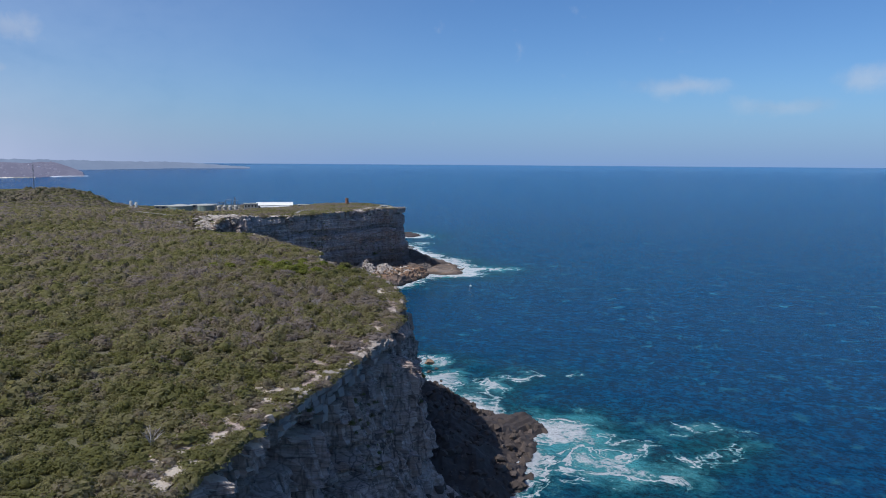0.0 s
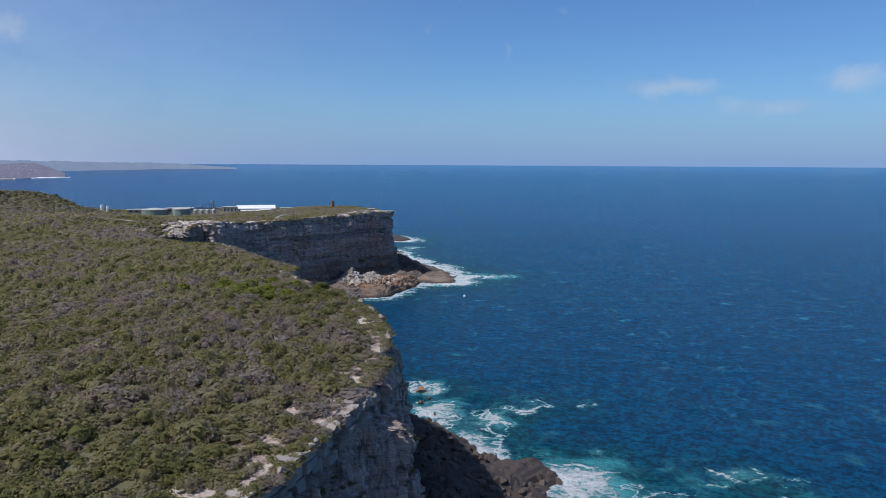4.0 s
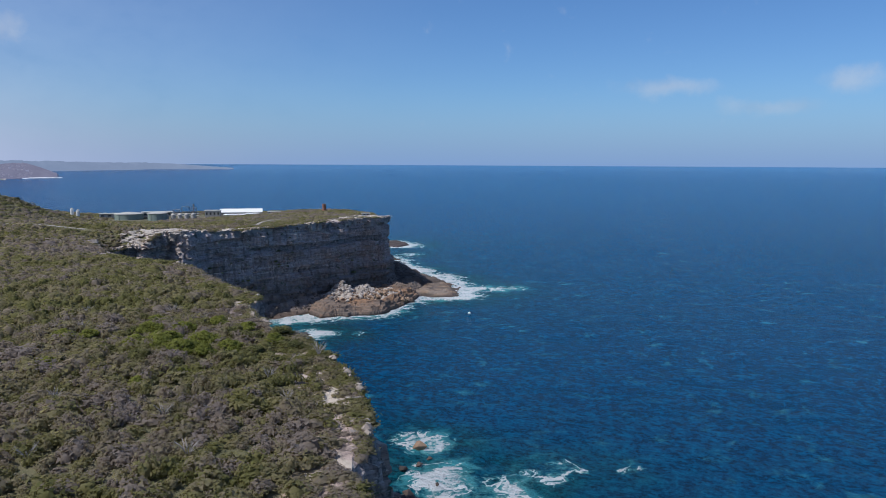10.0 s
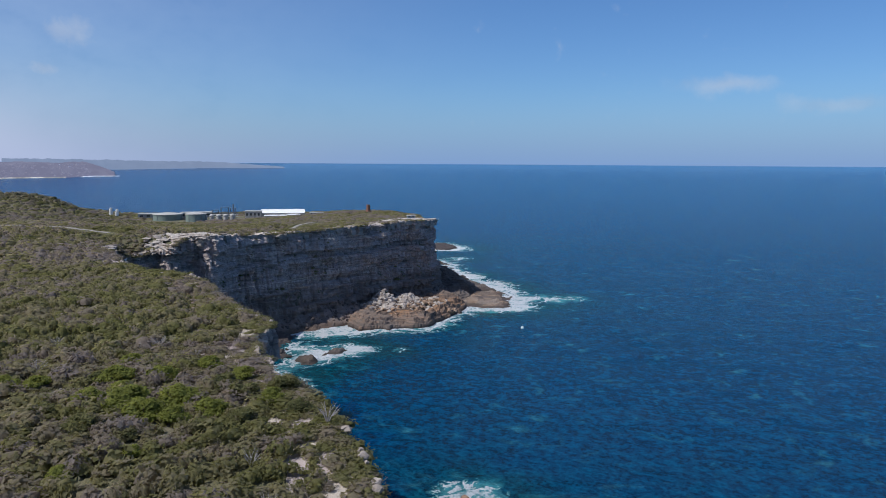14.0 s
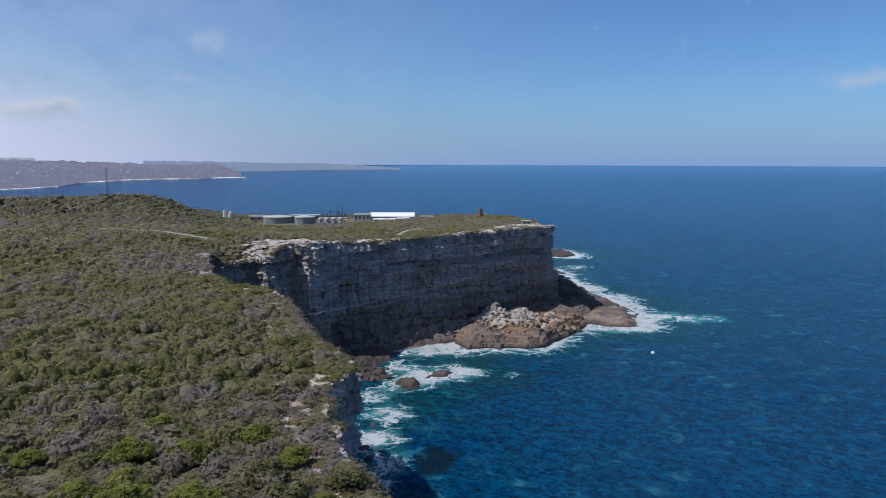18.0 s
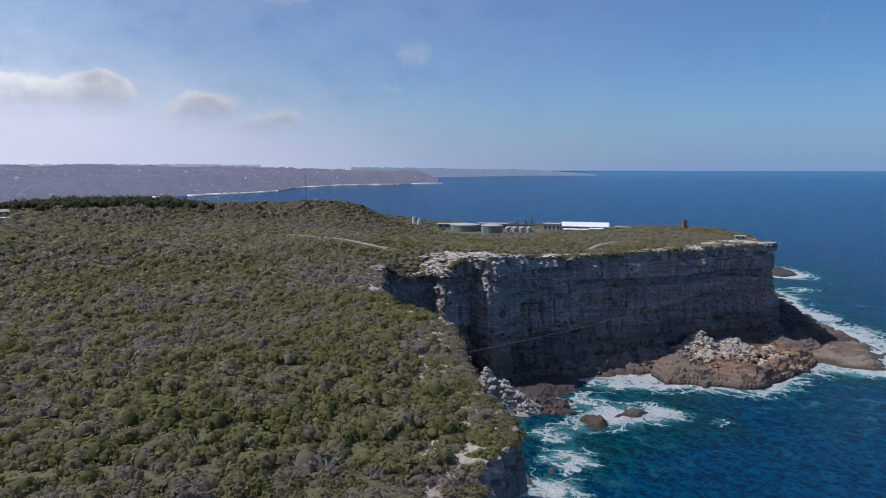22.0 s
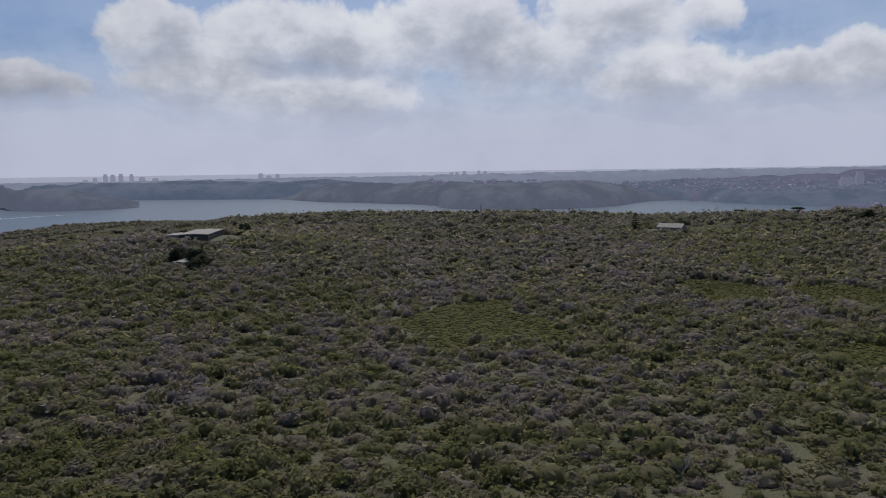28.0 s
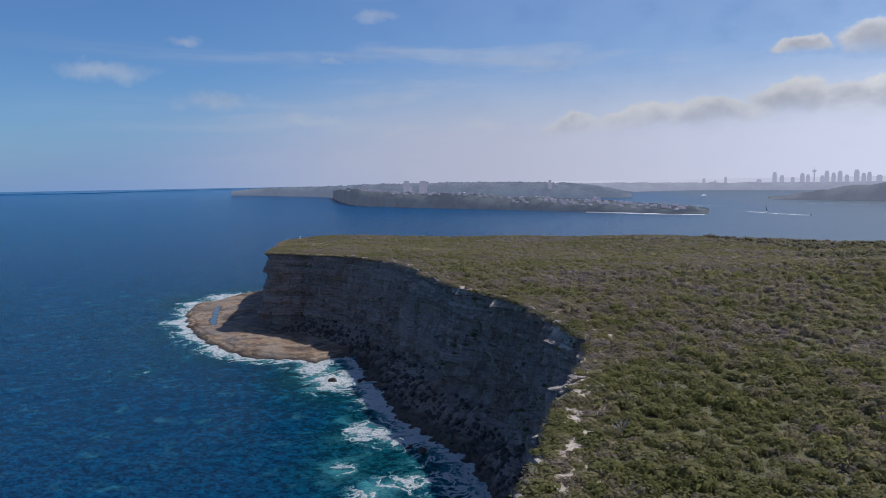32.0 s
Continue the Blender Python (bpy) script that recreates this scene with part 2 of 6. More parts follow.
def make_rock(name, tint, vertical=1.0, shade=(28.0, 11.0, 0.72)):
    """Layered sandstone: grey weathered face, ochre and dark streaks, pale upward ledges."""
    mat, N, bsdf, place = material(name, 0.9)
    layers = N.noise(N.stretch(place, (0.014, 0.014, 0.34)), 1.0, 6.0, 0.65)
    fine = N.noise(N.stretch(place, (0.12, 0.12, 1.4)), 1.0, 5.0, 0.6)
    blot = N.noise(place, 0.045, 6.0, 0.62)
    streak = N.noise(N.stretch(place, (0.42, 0.42, 0.04)), 1.0, 7.0, 0.65)
    grain = N.noise(place, 0.9, 8.0, 0.7)
    c = N.ramp(layers, [(0.30, (0.27, 0.225, 0.19)), (0.44, (0.48, 0.42, 0.37)), (0.54, (0.36, 0.30, 0.255)), (0.70, (0.55, 0.49, 0.43))])
    c = N.mix(N.grade(blot, 0.48, 0.64, 0.0, 0.6), c, rgb(0.31, 0.20, 0.135))
    c = N.mix(N.grade(streak, 0.52, 0.63, 0.0, 0.68 * vertical), c, rgb(0.095, 0.08, 0.072))
    c = N.mix(N.grade(fine, 0.56, 0.75, 0.0, 0.45), c, rgb(0.42, 0.39, 0.35))
    c = N.mix(N.grade(grain, 0.35, 0.75, 0.0, 0.6), c, N.mix(0.45, c, rgb(0.08, 0.07, 0.062)))
    joints = N.add("ShaderNodeTexVoronoi", {"Vector": N.vmath("ADD", N.stretch(place, (0.30, 0.30, 0.11)), N.stretch(N.add("ShaderNodeTexNoise", {"Vector": place, "Scale": 0.25, "Detail": 3.0}).outputs["Color"], (0.5, 0.5, 0.5))), "Scale": 1.0}, feature="DISTANCE_TO_EDGE").outputs[0]
    rifts = N.noise(N.stretch(place, (0.75, 0.75, 0.05)), 1.0, 6.0, 0.7)
    c = N.mix(N.math("MULTIPLY", N.grade(joints, 0.09, 0.01), N.grade(blot, 0.40, 0.58, 0.25 * vertical, 0.25 + 0.55 * vertical)), c, rgb(0.055, 0.046, 0.042))
    c = N.mix(N.grade(rifts, 0.56, 0.66, 0.0, 0.5 * vertical), c, rgb(0.075, 0.062, 0.055))
    c = N.mix(N.grade(rifts, 0.42, 0.34, 0.0, 0.4 * vertical), c, rgb(0.50, 0.45, 0.40))
    seams = N.noise(N.vmath("ADD", N.stretch(place, (0.012, 0.012, 0.62)), N.stretch(N.add("ShaderNodeTexNoise", {"Vector": place, "Scale": 0.05, "Detail": 2.0}).outputs["Color"], (0.2, 0.2, 0.5))), 1.0, 4.0, 0.6)
    c = N.mix(N.math("MULTIPLY", N.grade(N.math("ABSOLUTE", N.math("SUBTRACT", seams, 0.5)), 0.028, 0.004), N.grade(grain, 0.35, 0.6, 0.1, 0.55)), c, rgb(0.06, 0.05, 0.047))
    c = N.mix(N.grade(seams, 0.60, 0.68, 0.0, 0.45), c, rgb(0.44, 0.30, 0.24))
    c = N.mix(1.0, c, rgb(*tint), "MULTIPLY")
    up = N.add("ShaderNodeSeparateXYZ", {0: N.add("ShaderNodeNewGeometry").outputs["True Normal"]}).outputs[2]
    z = N.add("ShaderNodeSeparateXYZ", {0: place}).outputs[2]
    high = N.math("MULTIPLY", N.grade(z, 42.0, 56.0), N.grade(N.noise(place, 0.09, 5.0), 0.46, 0.60, 0.0, 0.85))
    c = N.mix(N.math("MULTIPLY", N.grade(up, 0.15, 0.7), high), c, rgb(0.50, 0.435, 0.355))
    # darker brown towards the bottom, its limit broken by blotches
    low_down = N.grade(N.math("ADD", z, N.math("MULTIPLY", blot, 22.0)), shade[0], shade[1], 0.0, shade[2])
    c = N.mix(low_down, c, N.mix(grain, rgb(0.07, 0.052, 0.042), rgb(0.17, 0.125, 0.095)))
    wet = N.grade(N.math("ADD", z, N.math("MULTIPLY", blot, 5.0)), 6.5, 3.2)
    c = N.mix(N.math("MULTIPLY", wet, 0.8), c, rgb(0.085, 0.055, 0.036))
    scrub = N.math("MULTIPLY", N.grade(N.noise(place, 0.075, 6.0, 0.7), 0.60, 0.66), N.grade(up, -0.2, 0.35))
    c = N.mix(N.math("MULTIPLY", scrub, 0.85), c, rgb(0.045, 0.058, 0.02))
    N.tree.links.new(c, bsdf.inputs["Base Color"])
    h = N.math("ADD", N.math("MULTIPLY", layers, 0.6), N.math("ADD", N.math("MULTIPLY", fine, 0.5), N.math("MULTIPLY", grain, 0.5)))
    bump(N, bsdf, h, 0.9, 0.8)
    return mat


def make_shelf(name="shelf_rock", stops=((0.34, (0.07, 0.05, 0.037)), (0.44, (0.21, 0.13, 0.078)), (0.52, (0.31, 0.225, 0.15)), (0.58, (0.20, 0.165, 0.14)), (0.66, (0.11, 0.08, 0.058)))):
    """Wave-cut sandstone, tan to rust, dark and wet at the rim."""
    mat, N, bsdf, place = material(name, 0.85)
    blot = N.noise(place, 0.05, 7.0, 0.65)
    grain = N.noise(N.stretch(place, (0.5, 0.5, 2.0)), 1.0, 6.0, 0.65)
    beds = N.noise(N.stretch(place, (0.04, 0.04, 0.9)), 1.0, 4.0, 0.6)
    c = N.ramp(blot, list(stops))
    c = N.mix(N.grade(beds, 0.50, 0.57, 0.0, 0.78), c, rgb(0.06, 0.042, 0.032))
    c = N.mix(N.grade(N.noise(place, 0.022, 4.0), 0.48, 0.60, 0.0, 0.5), c, N.mix(grain, rgb(0.13, 0.105, 0.09), rgb(0.24, 0.20, 0.17)))
    c = N.mix(N.grade(grain, 0.45, 0.75, 0.0, 0.5), c, rgb(0.12, 0.095, 0.075))
    z = N.add("ShaderNodeSeparateXYZ", {0: place}).outputs[2]
    c = N.mix(N.grade(N.math("ADD", z, blot), 2.2, 1.1, 0.0, 0.85), c, rgb(0.05, 0.038, 0.03))
    N.tree.links.new(c, bsdf.inputs["Base Color"])
    bump(N, bsdf, N.math("ADD", blot, grain), 0.8, 0.5)
    return mat


def make_leaf(name, tones, tip, size=0.02, bushes=False):
    """Heath foliage: tone by bush and by patch of the heath, speckled."""
    mat, N, bsdf, place = material(name, 0.75)
    one = N.add("ShaderNodeAttribute", attribute_name="bush").outputs["Fac"] if bushes else N.add("ShaderNodeNewGeometry").outputs["Random Per Island"]
    patch = N.noise(place, size, 4.0, 0.6)
    clump = N.noise(place, 0.16, 4.0, 0.6)
    if bushes:
        sprig = N.add("ShaderNodeNewGeometry").outputs["Random Per Island"]
        one = N.math("ADD", one, N.math("MULTIPLY", N.math("SUBTRACT", sprig, 0.5), 0.22))
    f = N.math("ADD", N.math("MULTIPLY", N.math("SUBTRACT", one, 0.5), 0.54 if bushes else 0.26), N.math("ADD", N.math("MULTIPLY", N.math("SUBTRACT", patch, 0.5), 1.5), N.math("MULTIPLY", N.math("SUBTRACT", clump, 0.5), 0.75 if bushes else 1.5)))
    c = N.ramp(N.math("ADD", f, 0.385), tones)
    speck = N.noise(place, 2.6, 3.0, 0.7)
    c = N.mix(N.grade(speck, 0.50, 0.75, 0.0, 0.35), c, rgb(*tip))
    c = N.mix(N.grade(speck, 0.50, 0.30, 0.0, 0.15), c, N.mix(0.45, c, rgb(0.03, 0.032, 0.016)))
    N.tree.links.new(c, bsdf.inputs["Base Color"])
    bsdf.inputs["Specular IOR Level"].default_value = 0.2
    twigs = N.noise(place, 5.5, 4.0, 0.75)
    bump(N, bsdf, N.math("ADD", speck, N.math("MULTIPLY", twigs, 0.5)), 0.5, 0.3)
    through_leaf = N.add("ShaderNodeBsdfTranslucent", {0: N.mix(1.0, c, rgb(1.17, 1.13, 1.02), "MULTIPLY")})
    both = N.add("ShaderNodeMixShader", {0: 0.58, 1: bsdf.outputs[0], 2: through_leaf.outputs[0]})
    N.tree.links.new(both.outputs[0], N.tree.nodes["Material Output"].inputs[0])
    return mat


def make_sea():
    mat, N, bsdf, place = material("sea_water", 0.12)
    foam = N.add("ShaderNodeAttribute", attribute_name="foam").outputs["Fac"]
    shoal = N.add("ShaderNodeAttribute", attribute_name="shoal").outputs["Fac"]
    broad = N.noise(N.stretch(place, (0.006, 0.006, 0)), 1.0, 4.0)
    deep = N.mix(broad, rgb(0.0, 0.056, 0.158), rgb(0.0, 0.072, 0.196))
    green = N.noise(N.stretch(place, (0.03, 0.03, 0)), 1.0, 4.0)
    c = N.mix(N.math("MULTIPLY", N.math("MAXIMUM", shoal, 0.0), N.grade(green, 0.25, 0.6, 0.35, 1.0)), deep, rgb(0.003, 0.074, 0.106))
    aqua = N.add("ShaderNodeAttribute", attribute_name="aqua").outputs["Fac"]
    warp = N.vmath("ADD", place, N.stretch(N.add("ShaderNodeTexNoise", {"Vector": place, "Scale": 0.05, "Detail": 4.0}).outputs["Color"], (26, 26, 0)))
    lace = N.noise(N.stretch(warp, (0.11, 0.11, 0)), 1.0, 10.0, 0.68)
    thread = N.grade(N.math("ABSOLUTE", N.math("SUBTRACT", N.noise(N.stretch(warp, (0.045, 0.045, 0)), 1.0, 6.0, 0.62), 0.5)), 0.034, 0.0, 0.0, 0.34)
    edge = N.math("SUBTRACT", N.math("ADD", N.math("ADD", foam, lace), N.math("MULTIPLY", thread, N.grade(foam, 0.05, 0.22))), 0.94)
    edge = N.math("ADD", edge, N.math("MULTIPLY", N.math("SUBTRACT", N.noise(N.stretch(place, (0.55, 0.55, 0)), 1.0, 5.0, 0.65), 0.5), 0.55))
    white = N.grade(edge, 0.0, 0.15)
    milk = N.math("MULTIPLY", N.grade(edge, -0.22, 0.06, 0.0, 0.8), N.grade(foam, 0.04, 0.2))
    open_sea = N.math("SUBTRACT", 1.0, N.add("ShaderNodeAttribute", attribute_name="calm_glare").outputs["Fac"])
    caps = N.math("MULTIPLY", N.grade(N.noise(N.stretch(place, (0.22, 0.30, 0)), 1.0, 5.0, 0.72), 0.78, 0.81), N.math("MULTIPLY", open_sea, 0.6))
    turned = N.add("ShaderNodeVectorRotate", {"Vector": place, "Angle": radians(24)}, rotation_type="Z_AXIS").outputs[0]
    swell = N.noise(N.stretch(turned, (0.025, 0.07, 0)), 1.0, 3.0, 0.5)
    waves = N.noise(N.stretch(turned, (0.20, 0.24, 0)), 1.0, 6.0, 0.68, 0.3)
    gusts = N.noise(N.stretch(turned, (0.050, 0.075, 0)), 1.0, 5.0, 0.66, 0.3)
    chop = N.noise(N.stretch(turned, (0.50, 0.55, 0)), 1.0, 5.0, 0.66)
    tone = N.math("ADD", N.math("MULTIPLY", waves, 0.50), N.math("ADD", N.math("MULTIPLY", chop, 0.38), N.math("MULTIPLY", gusts, 0.12)))
    # lit and dark wave faces put into the colour, following the bump's noises
    c = N.mix(N.grade(tone, 0.485, 0.585, 0.0, 0.95), c, N.mix(1.0, c, rgb(2.3, 1.75, 1.55), "MULTIPLY"))
    c = N.mix(N.grade(tone, 0.515, 0.425, 0.0, 0.9), c, N.mix(1.0, c, rgb(0.45, 0.52, 0.60), "MULTIPLY"))
    # sheltered water; its paler base colour stands in for sky glare and haze
    c = N.mix(N.add("ShaderNodeAttribute", attribute_name="calm_glare").outputs["Fac"], c, rgb(0.085, 0.115, 0.145))
    c = N.mix(N.math("MULTIPLY", N.grade(shoal, -0.05, -0.75, 0.0, 0.85), N.grade(green, 0.30, 0.62, 0.45, 1.0)), c, rgb(0.006, 0.02, 0.03))
    stir = N.noise(N.stretch(warp, (0.07, 0.07, 0)), 1.0, 7.0, 0.62)
    c = N.mix(N.math("MULTIPLY", N.grade(N.math("ADD", aqua, N.math("MULTIPLY", N.math("SUBTRACT", stir, 0.5), 2.0)), 0.10, 0.80), 0.95), c, rgb(0.09, 0.44, 0.50))
    c = N.mix(milk, c, rgb(0.11, 0.40, 0.43))
    c = N.mix(N.math("MAXIMUM", white, caps), c, rgb(0.78, 0.82, 0.83))
    N.tree.links.new(c, bsdf.inputs["Base Color"])
    far = N.add("ShaderNodeAttribute", attribute_name="far").outputs["Fac"]
    calm_glare = N.add("ShaderNodeAttribute", attribute_name="calm_glare").outputs["Fac"]
    N.tree.links.new(N.math("ADD", N.math("ADD", N.math("MULTIPLY", white, 0.5), N.math("ADD", 0.17, N.math("MULTIPLY", calm_glare, 0.20))), N.math("MULTIPLY", far, N.math("MULTIPLY", calm_glare, 0.02))), bsdf.inputs["Roughness"])
    N.tree.links.new(N.math("ADD", N.math("ADD", N.math("MULTIPLY", calm_glare, 0.8), N.math("MULTIPLY", far, 0.22)), 0.07), bsdf.inputs["Specular IOR Level"])
    bsdf.inputs["IOR"].default_value = 1.33
    bump(N, bsdf, N.math("ADD", N.math("MULTIPLY", swell, 1.6), N.math("ADD", N.math("ADD", N.math("MULTIPLY", waves, 1.8), N.math("MULTIPLY", chop, 0.8)), N.math("MULTIPLY", white, 0.25))), 1.0, 3.4)
    N.tree.links.new(N.math("MULTIPLY", N.math("SUBTRACT", 1.0, far), N.math("SUBTRACT", 1.0, N.math("MULTIPLY", calm_glare, 0.95))), N.tree.nodes["Bump"].inputs["Strength"])
    return mat


def make_ground():
    mat, N, bsdf, place = material("heath_soil", 0.95)
    a = N.noise(place, 0.06, 6.0, 0.65)
    b = N.noise(place, 1.2, 6.0, 0.7)
    c = N.ramp(a, [(0.35, (0.105, 0.10, 0.045)), (0.52, (0.13, 0.117, 0.062)), (0.68, (0.14, 0.12, 0.084))])
    c = N.mix(N.grade(b, 0.4, 0.7, 0.0, 0.5), c, rgb(0.09, 0.092, 0.04))
    N.tree.links.new(c, bsdf.inputs["Base Color"])
    bump(N, bsdf, b, 0.8, 0.4)
    return mat


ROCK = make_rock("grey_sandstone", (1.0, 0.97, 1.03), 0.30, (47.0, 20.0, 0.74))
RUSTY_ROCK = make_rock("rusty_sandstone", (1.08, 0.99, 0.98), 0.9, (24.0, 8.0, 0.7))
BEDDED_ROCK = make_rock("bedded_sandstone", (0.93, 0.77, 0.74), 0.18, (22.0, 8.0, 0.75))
SHELF, SEA, SOIL = make_shelf(), make_sea(), make_ground()
DARK_SHELF = make_shelf("dark_shelf", ((0.36, (0.035, 0.028, 0.024)), (0.46, (0.095, 0.068, 0.05)), (0.54, (0.06, 0.047, 0.04)), (0.66, (0.12, 0.085, 0.06))))
RUST_SHELF = make_shelf("rust_shelf", ((0.36, (0.06, 0.040, 0.030)), (0.46, (0.29, 0.165, 0.088)), (0.54, (0.15, 0.10, 0.07)), (0.66, (0.065, 0.05, 0.042))))
LEAF = make_leaf("heath_leaf", [(0.0, (0.178, 0.178, 0.062)), (0.15, (0.205, 0.198, 0.078)), (0.32, (0.258, 0.236, 0.120)), (0.46, (0.268, 0.232, 0.155)),
                                (0.58, (0.265, 0.222, 0.180)), (0.78, (0.300, 0.257, 0.235)), (1.0, (0.235, 0.202, 0.192))], (0.35, 0.315, 0.24), bushes=True)
DUSKY = make_leaf("dusky_leaf", [(0.0, (0.11, 0.12, 0.05)), (0.4, (0.18, 0.18, 0.072)), (0.7, (0.21, 0.18, 0.115)), (1.0, (0.24, 0.20, 0.17))], (0.23, 0.205, 0.115))
BRIGHT = make_leaf("bright_leaf", [(0.0, (0.165, 0.185, 0.042)), (0.5, (0.25, 0.27, 0.062)), (1.0, (0.205, 0.22, 0.066))], (0.36, 0.37, 0.11))
DARK = make_leaf("dark_leaf", [(0.0, (0.06, 0.07, 0.035)), (0.5, (0.095, 0.105, 0.055)), (1.0, (0.12, 0.12, 0.075))], (0.16, 0.165, 0.09))
WOOD = make_leaf("wood_leaf", [(0.0, (0.15, 0.145, 0.085)), (0.45, (0.245, 0.222, 0.145)), (0.7, (0.295, 0.252, 0.20)), (1.0, (0.34, 0.286, 0.255))], (0.25, 0.22, 0.135), bushes=True)
SEDGE = make_leaf("sedge_leaf", [(0.0, (0.20, 0.195, 0.05)), (0.5, (0.25, 0.235, 0.075)), (1.0, (0.23, 0.20, 0.095))], (0.33, 0.31, 0.13), bushes=True)

# ---------------------------------------------------------------- plan: the land's height and the cliff's line
HEIGHTS = [(-8, 225, 62), (-30, 130, 61), (-50, 50, 61), (-20, -80, 60.5), (60, -225, 59.5), (130, -265, 59), (150, -420, 54.5),
           (0, -400, 51.5), (-127, -330, 51), (-244, -300, 51.5), (-178, -17, 62.5), (-130, 165, 64), (-198, 169, 64.5),
           (-220, 360, 65), (-58, 279, 66), (-50, 348, 63.5), (-80, 388, 65), (-150, 470, 65), (-182, 534, 67), (-262, 555, 69.5),
           (-30, 705, 64), (-70, 800, 59), (-100, 900, 56), (-120, 660, 63.5)]
HEIGHTS += [(-250, 780, 52), (-210, 920, 49), (-310, 850, 51), (-180, 700, 60), (-420, 770, 78), (-515, 626, 80),
            (-500, 300, 74.0), (-500, 100, 73.6), (-500, -20, 74), (-545, 420, 79), (-297, 5, 78), (-253, 50, 71), (-330, -254, 55), (-420, -150, 66),
            (-350, 450, 73), (-800, 300, 44), (-800, -100, 34), (-800, 700, 38), (-350, 1000, 45), (-400, -430, 45)]


def land_z(x, y):
    """Height of the ground, from the plan's spot heights, with a gentle roll."""
    x, y = np.asarray(x, float), np.asarray(y, float)
    top, bottom = 0.0, 0.0
    for px, py, pz in HEIGHTS:
        w = 1.0 / ((x - px) ** 2 + (y - py) ** 2 + 900.0) ** 1.6
        top, bottom = top + w * pz, bottom + w
    flat_top = top / bottom + 0.9 * fbm(x / 60, y / 60, octaves=3, seed=5)
    flat_top = flat_top - (flat_top + 5.0) * smooth(-x, 700, 830)                          # the western shore
    return flat_top - 11.0 * np.exp(-((x + 176) / 20.0) ** 2 - ((y - 538) / 17.0) ** 2)     # a lower shoulder beside the gully


# the cliff's edge from south to north (sea to the right): x, y, and how far the talus reaches out
EDGE = [(-600, -420, 25), (-300, -450, 25), (-80, -480, 25), (80, -500, 28), (150, -480, 24), (168, -430, 20), (154, -360, 17), (143, -310, 15), (134, -268, 14), (101, -256, 18), (58, -222, 26), (20, -170, 32),
        (5, -120, 32), (-9, -81, 30), (-34, -36, 27), (-44, -3, 25), (-50, 25, 25), (-53, 48, 30), (-46, 75, 38), (-38, 98, 44), (-33, 120, 46),
        (-27, 143, 48), (-18, 168, 48), (-12.5, 188, 46), (-8, 213, 38), (-8, 228, 36), (-11, 255, 40)]
EDGE += [(-20, 278, 52), (-30, 294, 37), (-43, 315, 17), (-49, 325, 14), (-52, 340, 12), (-54, 355, 12), (-67, 370, 14), (-82, 391, 18), (-91, 407, 22), (-109, 428, 26), (-128, 441, 30), (-150, 464, 28), (-168, 492, 24), (-182, 522, 18),
         (-176, 546, 12), (-162, 548, 10), (-157, 562, 8), (-146, 562, 14), (-141, 588, 18), (-118, 611, 20), (-101, 630, 22), (-80, 655, 24), (-54, 690, 24), (-30, 713, 15), (-24, 740, 13), (-36, 800, 13), (-56, 880, 20),
         (-110, 955, 20), (-260, 1000, 20), (-420, 1010, 25)]


def spline(points, step):
    """Catmull-Rom through the points, resampled at even steps."""
    p = np.array([points[0], *points, points[-1]], float)
    out = []
    for i in range(1, len(p) - 2):
        t = np.linspace(0, 1, 24, endpoint=False)[:, None]
        a, b, c, d = p[i - 1], p[i], p[i + 1], p[i + 2]
        out.append(0.5 * (2 * b + (c - a) * t + (2 * a - 5 * b + 4 * c - d) * t * t + (3 * b - a - 3 * c + d) * t ** 3))
    q = np.vstack([*out, p[-1:]])
    s = np.concatenate([[0], np.cumsum(np.hypot(*np.diff(q[:, :2], axis=0).T))])
    at = np.arange(0, s[-1], step)
    return np.stack([np.interp(at, s, q[:, k]) for k in range(q.shape[1])], 1), at


EDGE_LINE, _ = spline(EDGE, 2.0)
OUTLINE = np.vstack([EDGE_LINE[:, :2], [(-700, 980), (-1000, 700), (-1000, -200)]])


def inside(x, y, poly):
    """Whether points lie in a polygon."""
    x, y = np.asarray(x, float), np.asarray(y, float)
    hit = np.zeros(x.shape, bool)
    px, py = poly[:, 0], poly[:, 1]
    qx, qy = np.roll(px, -1), np.roll(py, -1)
    for ax, ay, bx, by in zip(px, py, qx, qy):
        if ay != by:
            hit ^= ((ay > y) != (by > y)) & (x < (bx - ax) * (y - ay) / (by - ay) + ax)
    return hit


def gap_to(x, y, line):
    """Distance of points from a line's samples."""
    x, y = np.ravel(x), np.ravel(y)
    best = np.full(x.shape, 1e9)
    for px, py in line:
        best = np.minimum(best, (x - px) ** 2 + (y - py) ** 2)
    return np.sqrt(best)


# ---------------------------------------------------------------- sea: one sheet that lifts to the horizon far out
CENTRE, EYE_HEIGHT, NEAR_SEA, RIM = np.array((-12.0, 245.0)), 109.0, 2000.0, 2800.0


def far_off(x, y, z):
    """Brings what lies beyond the near sea in towards the rim, at the same bearing and apparent size."""
    x, y, z = (np.asarray(a, float) for a in (x, y, z))
    dx_, dy_ = x - CENTRE[0], y - CENTRE[1]
    r = np.hypot(dx_, dy_)
    over = np.maximum(r - NEAR_SEA, 0)
    k = np.where(r > NEAR_SEA, (NEAR_SEA + over / (1 + over / RIM)) / np.maximum(r, 1), 1.0)
    return CENTRE[0] + dx_ * k, CENTRE[1] + dy_ * k, EYE_HEIGHT + (z - EYE_HEIGHT) * k


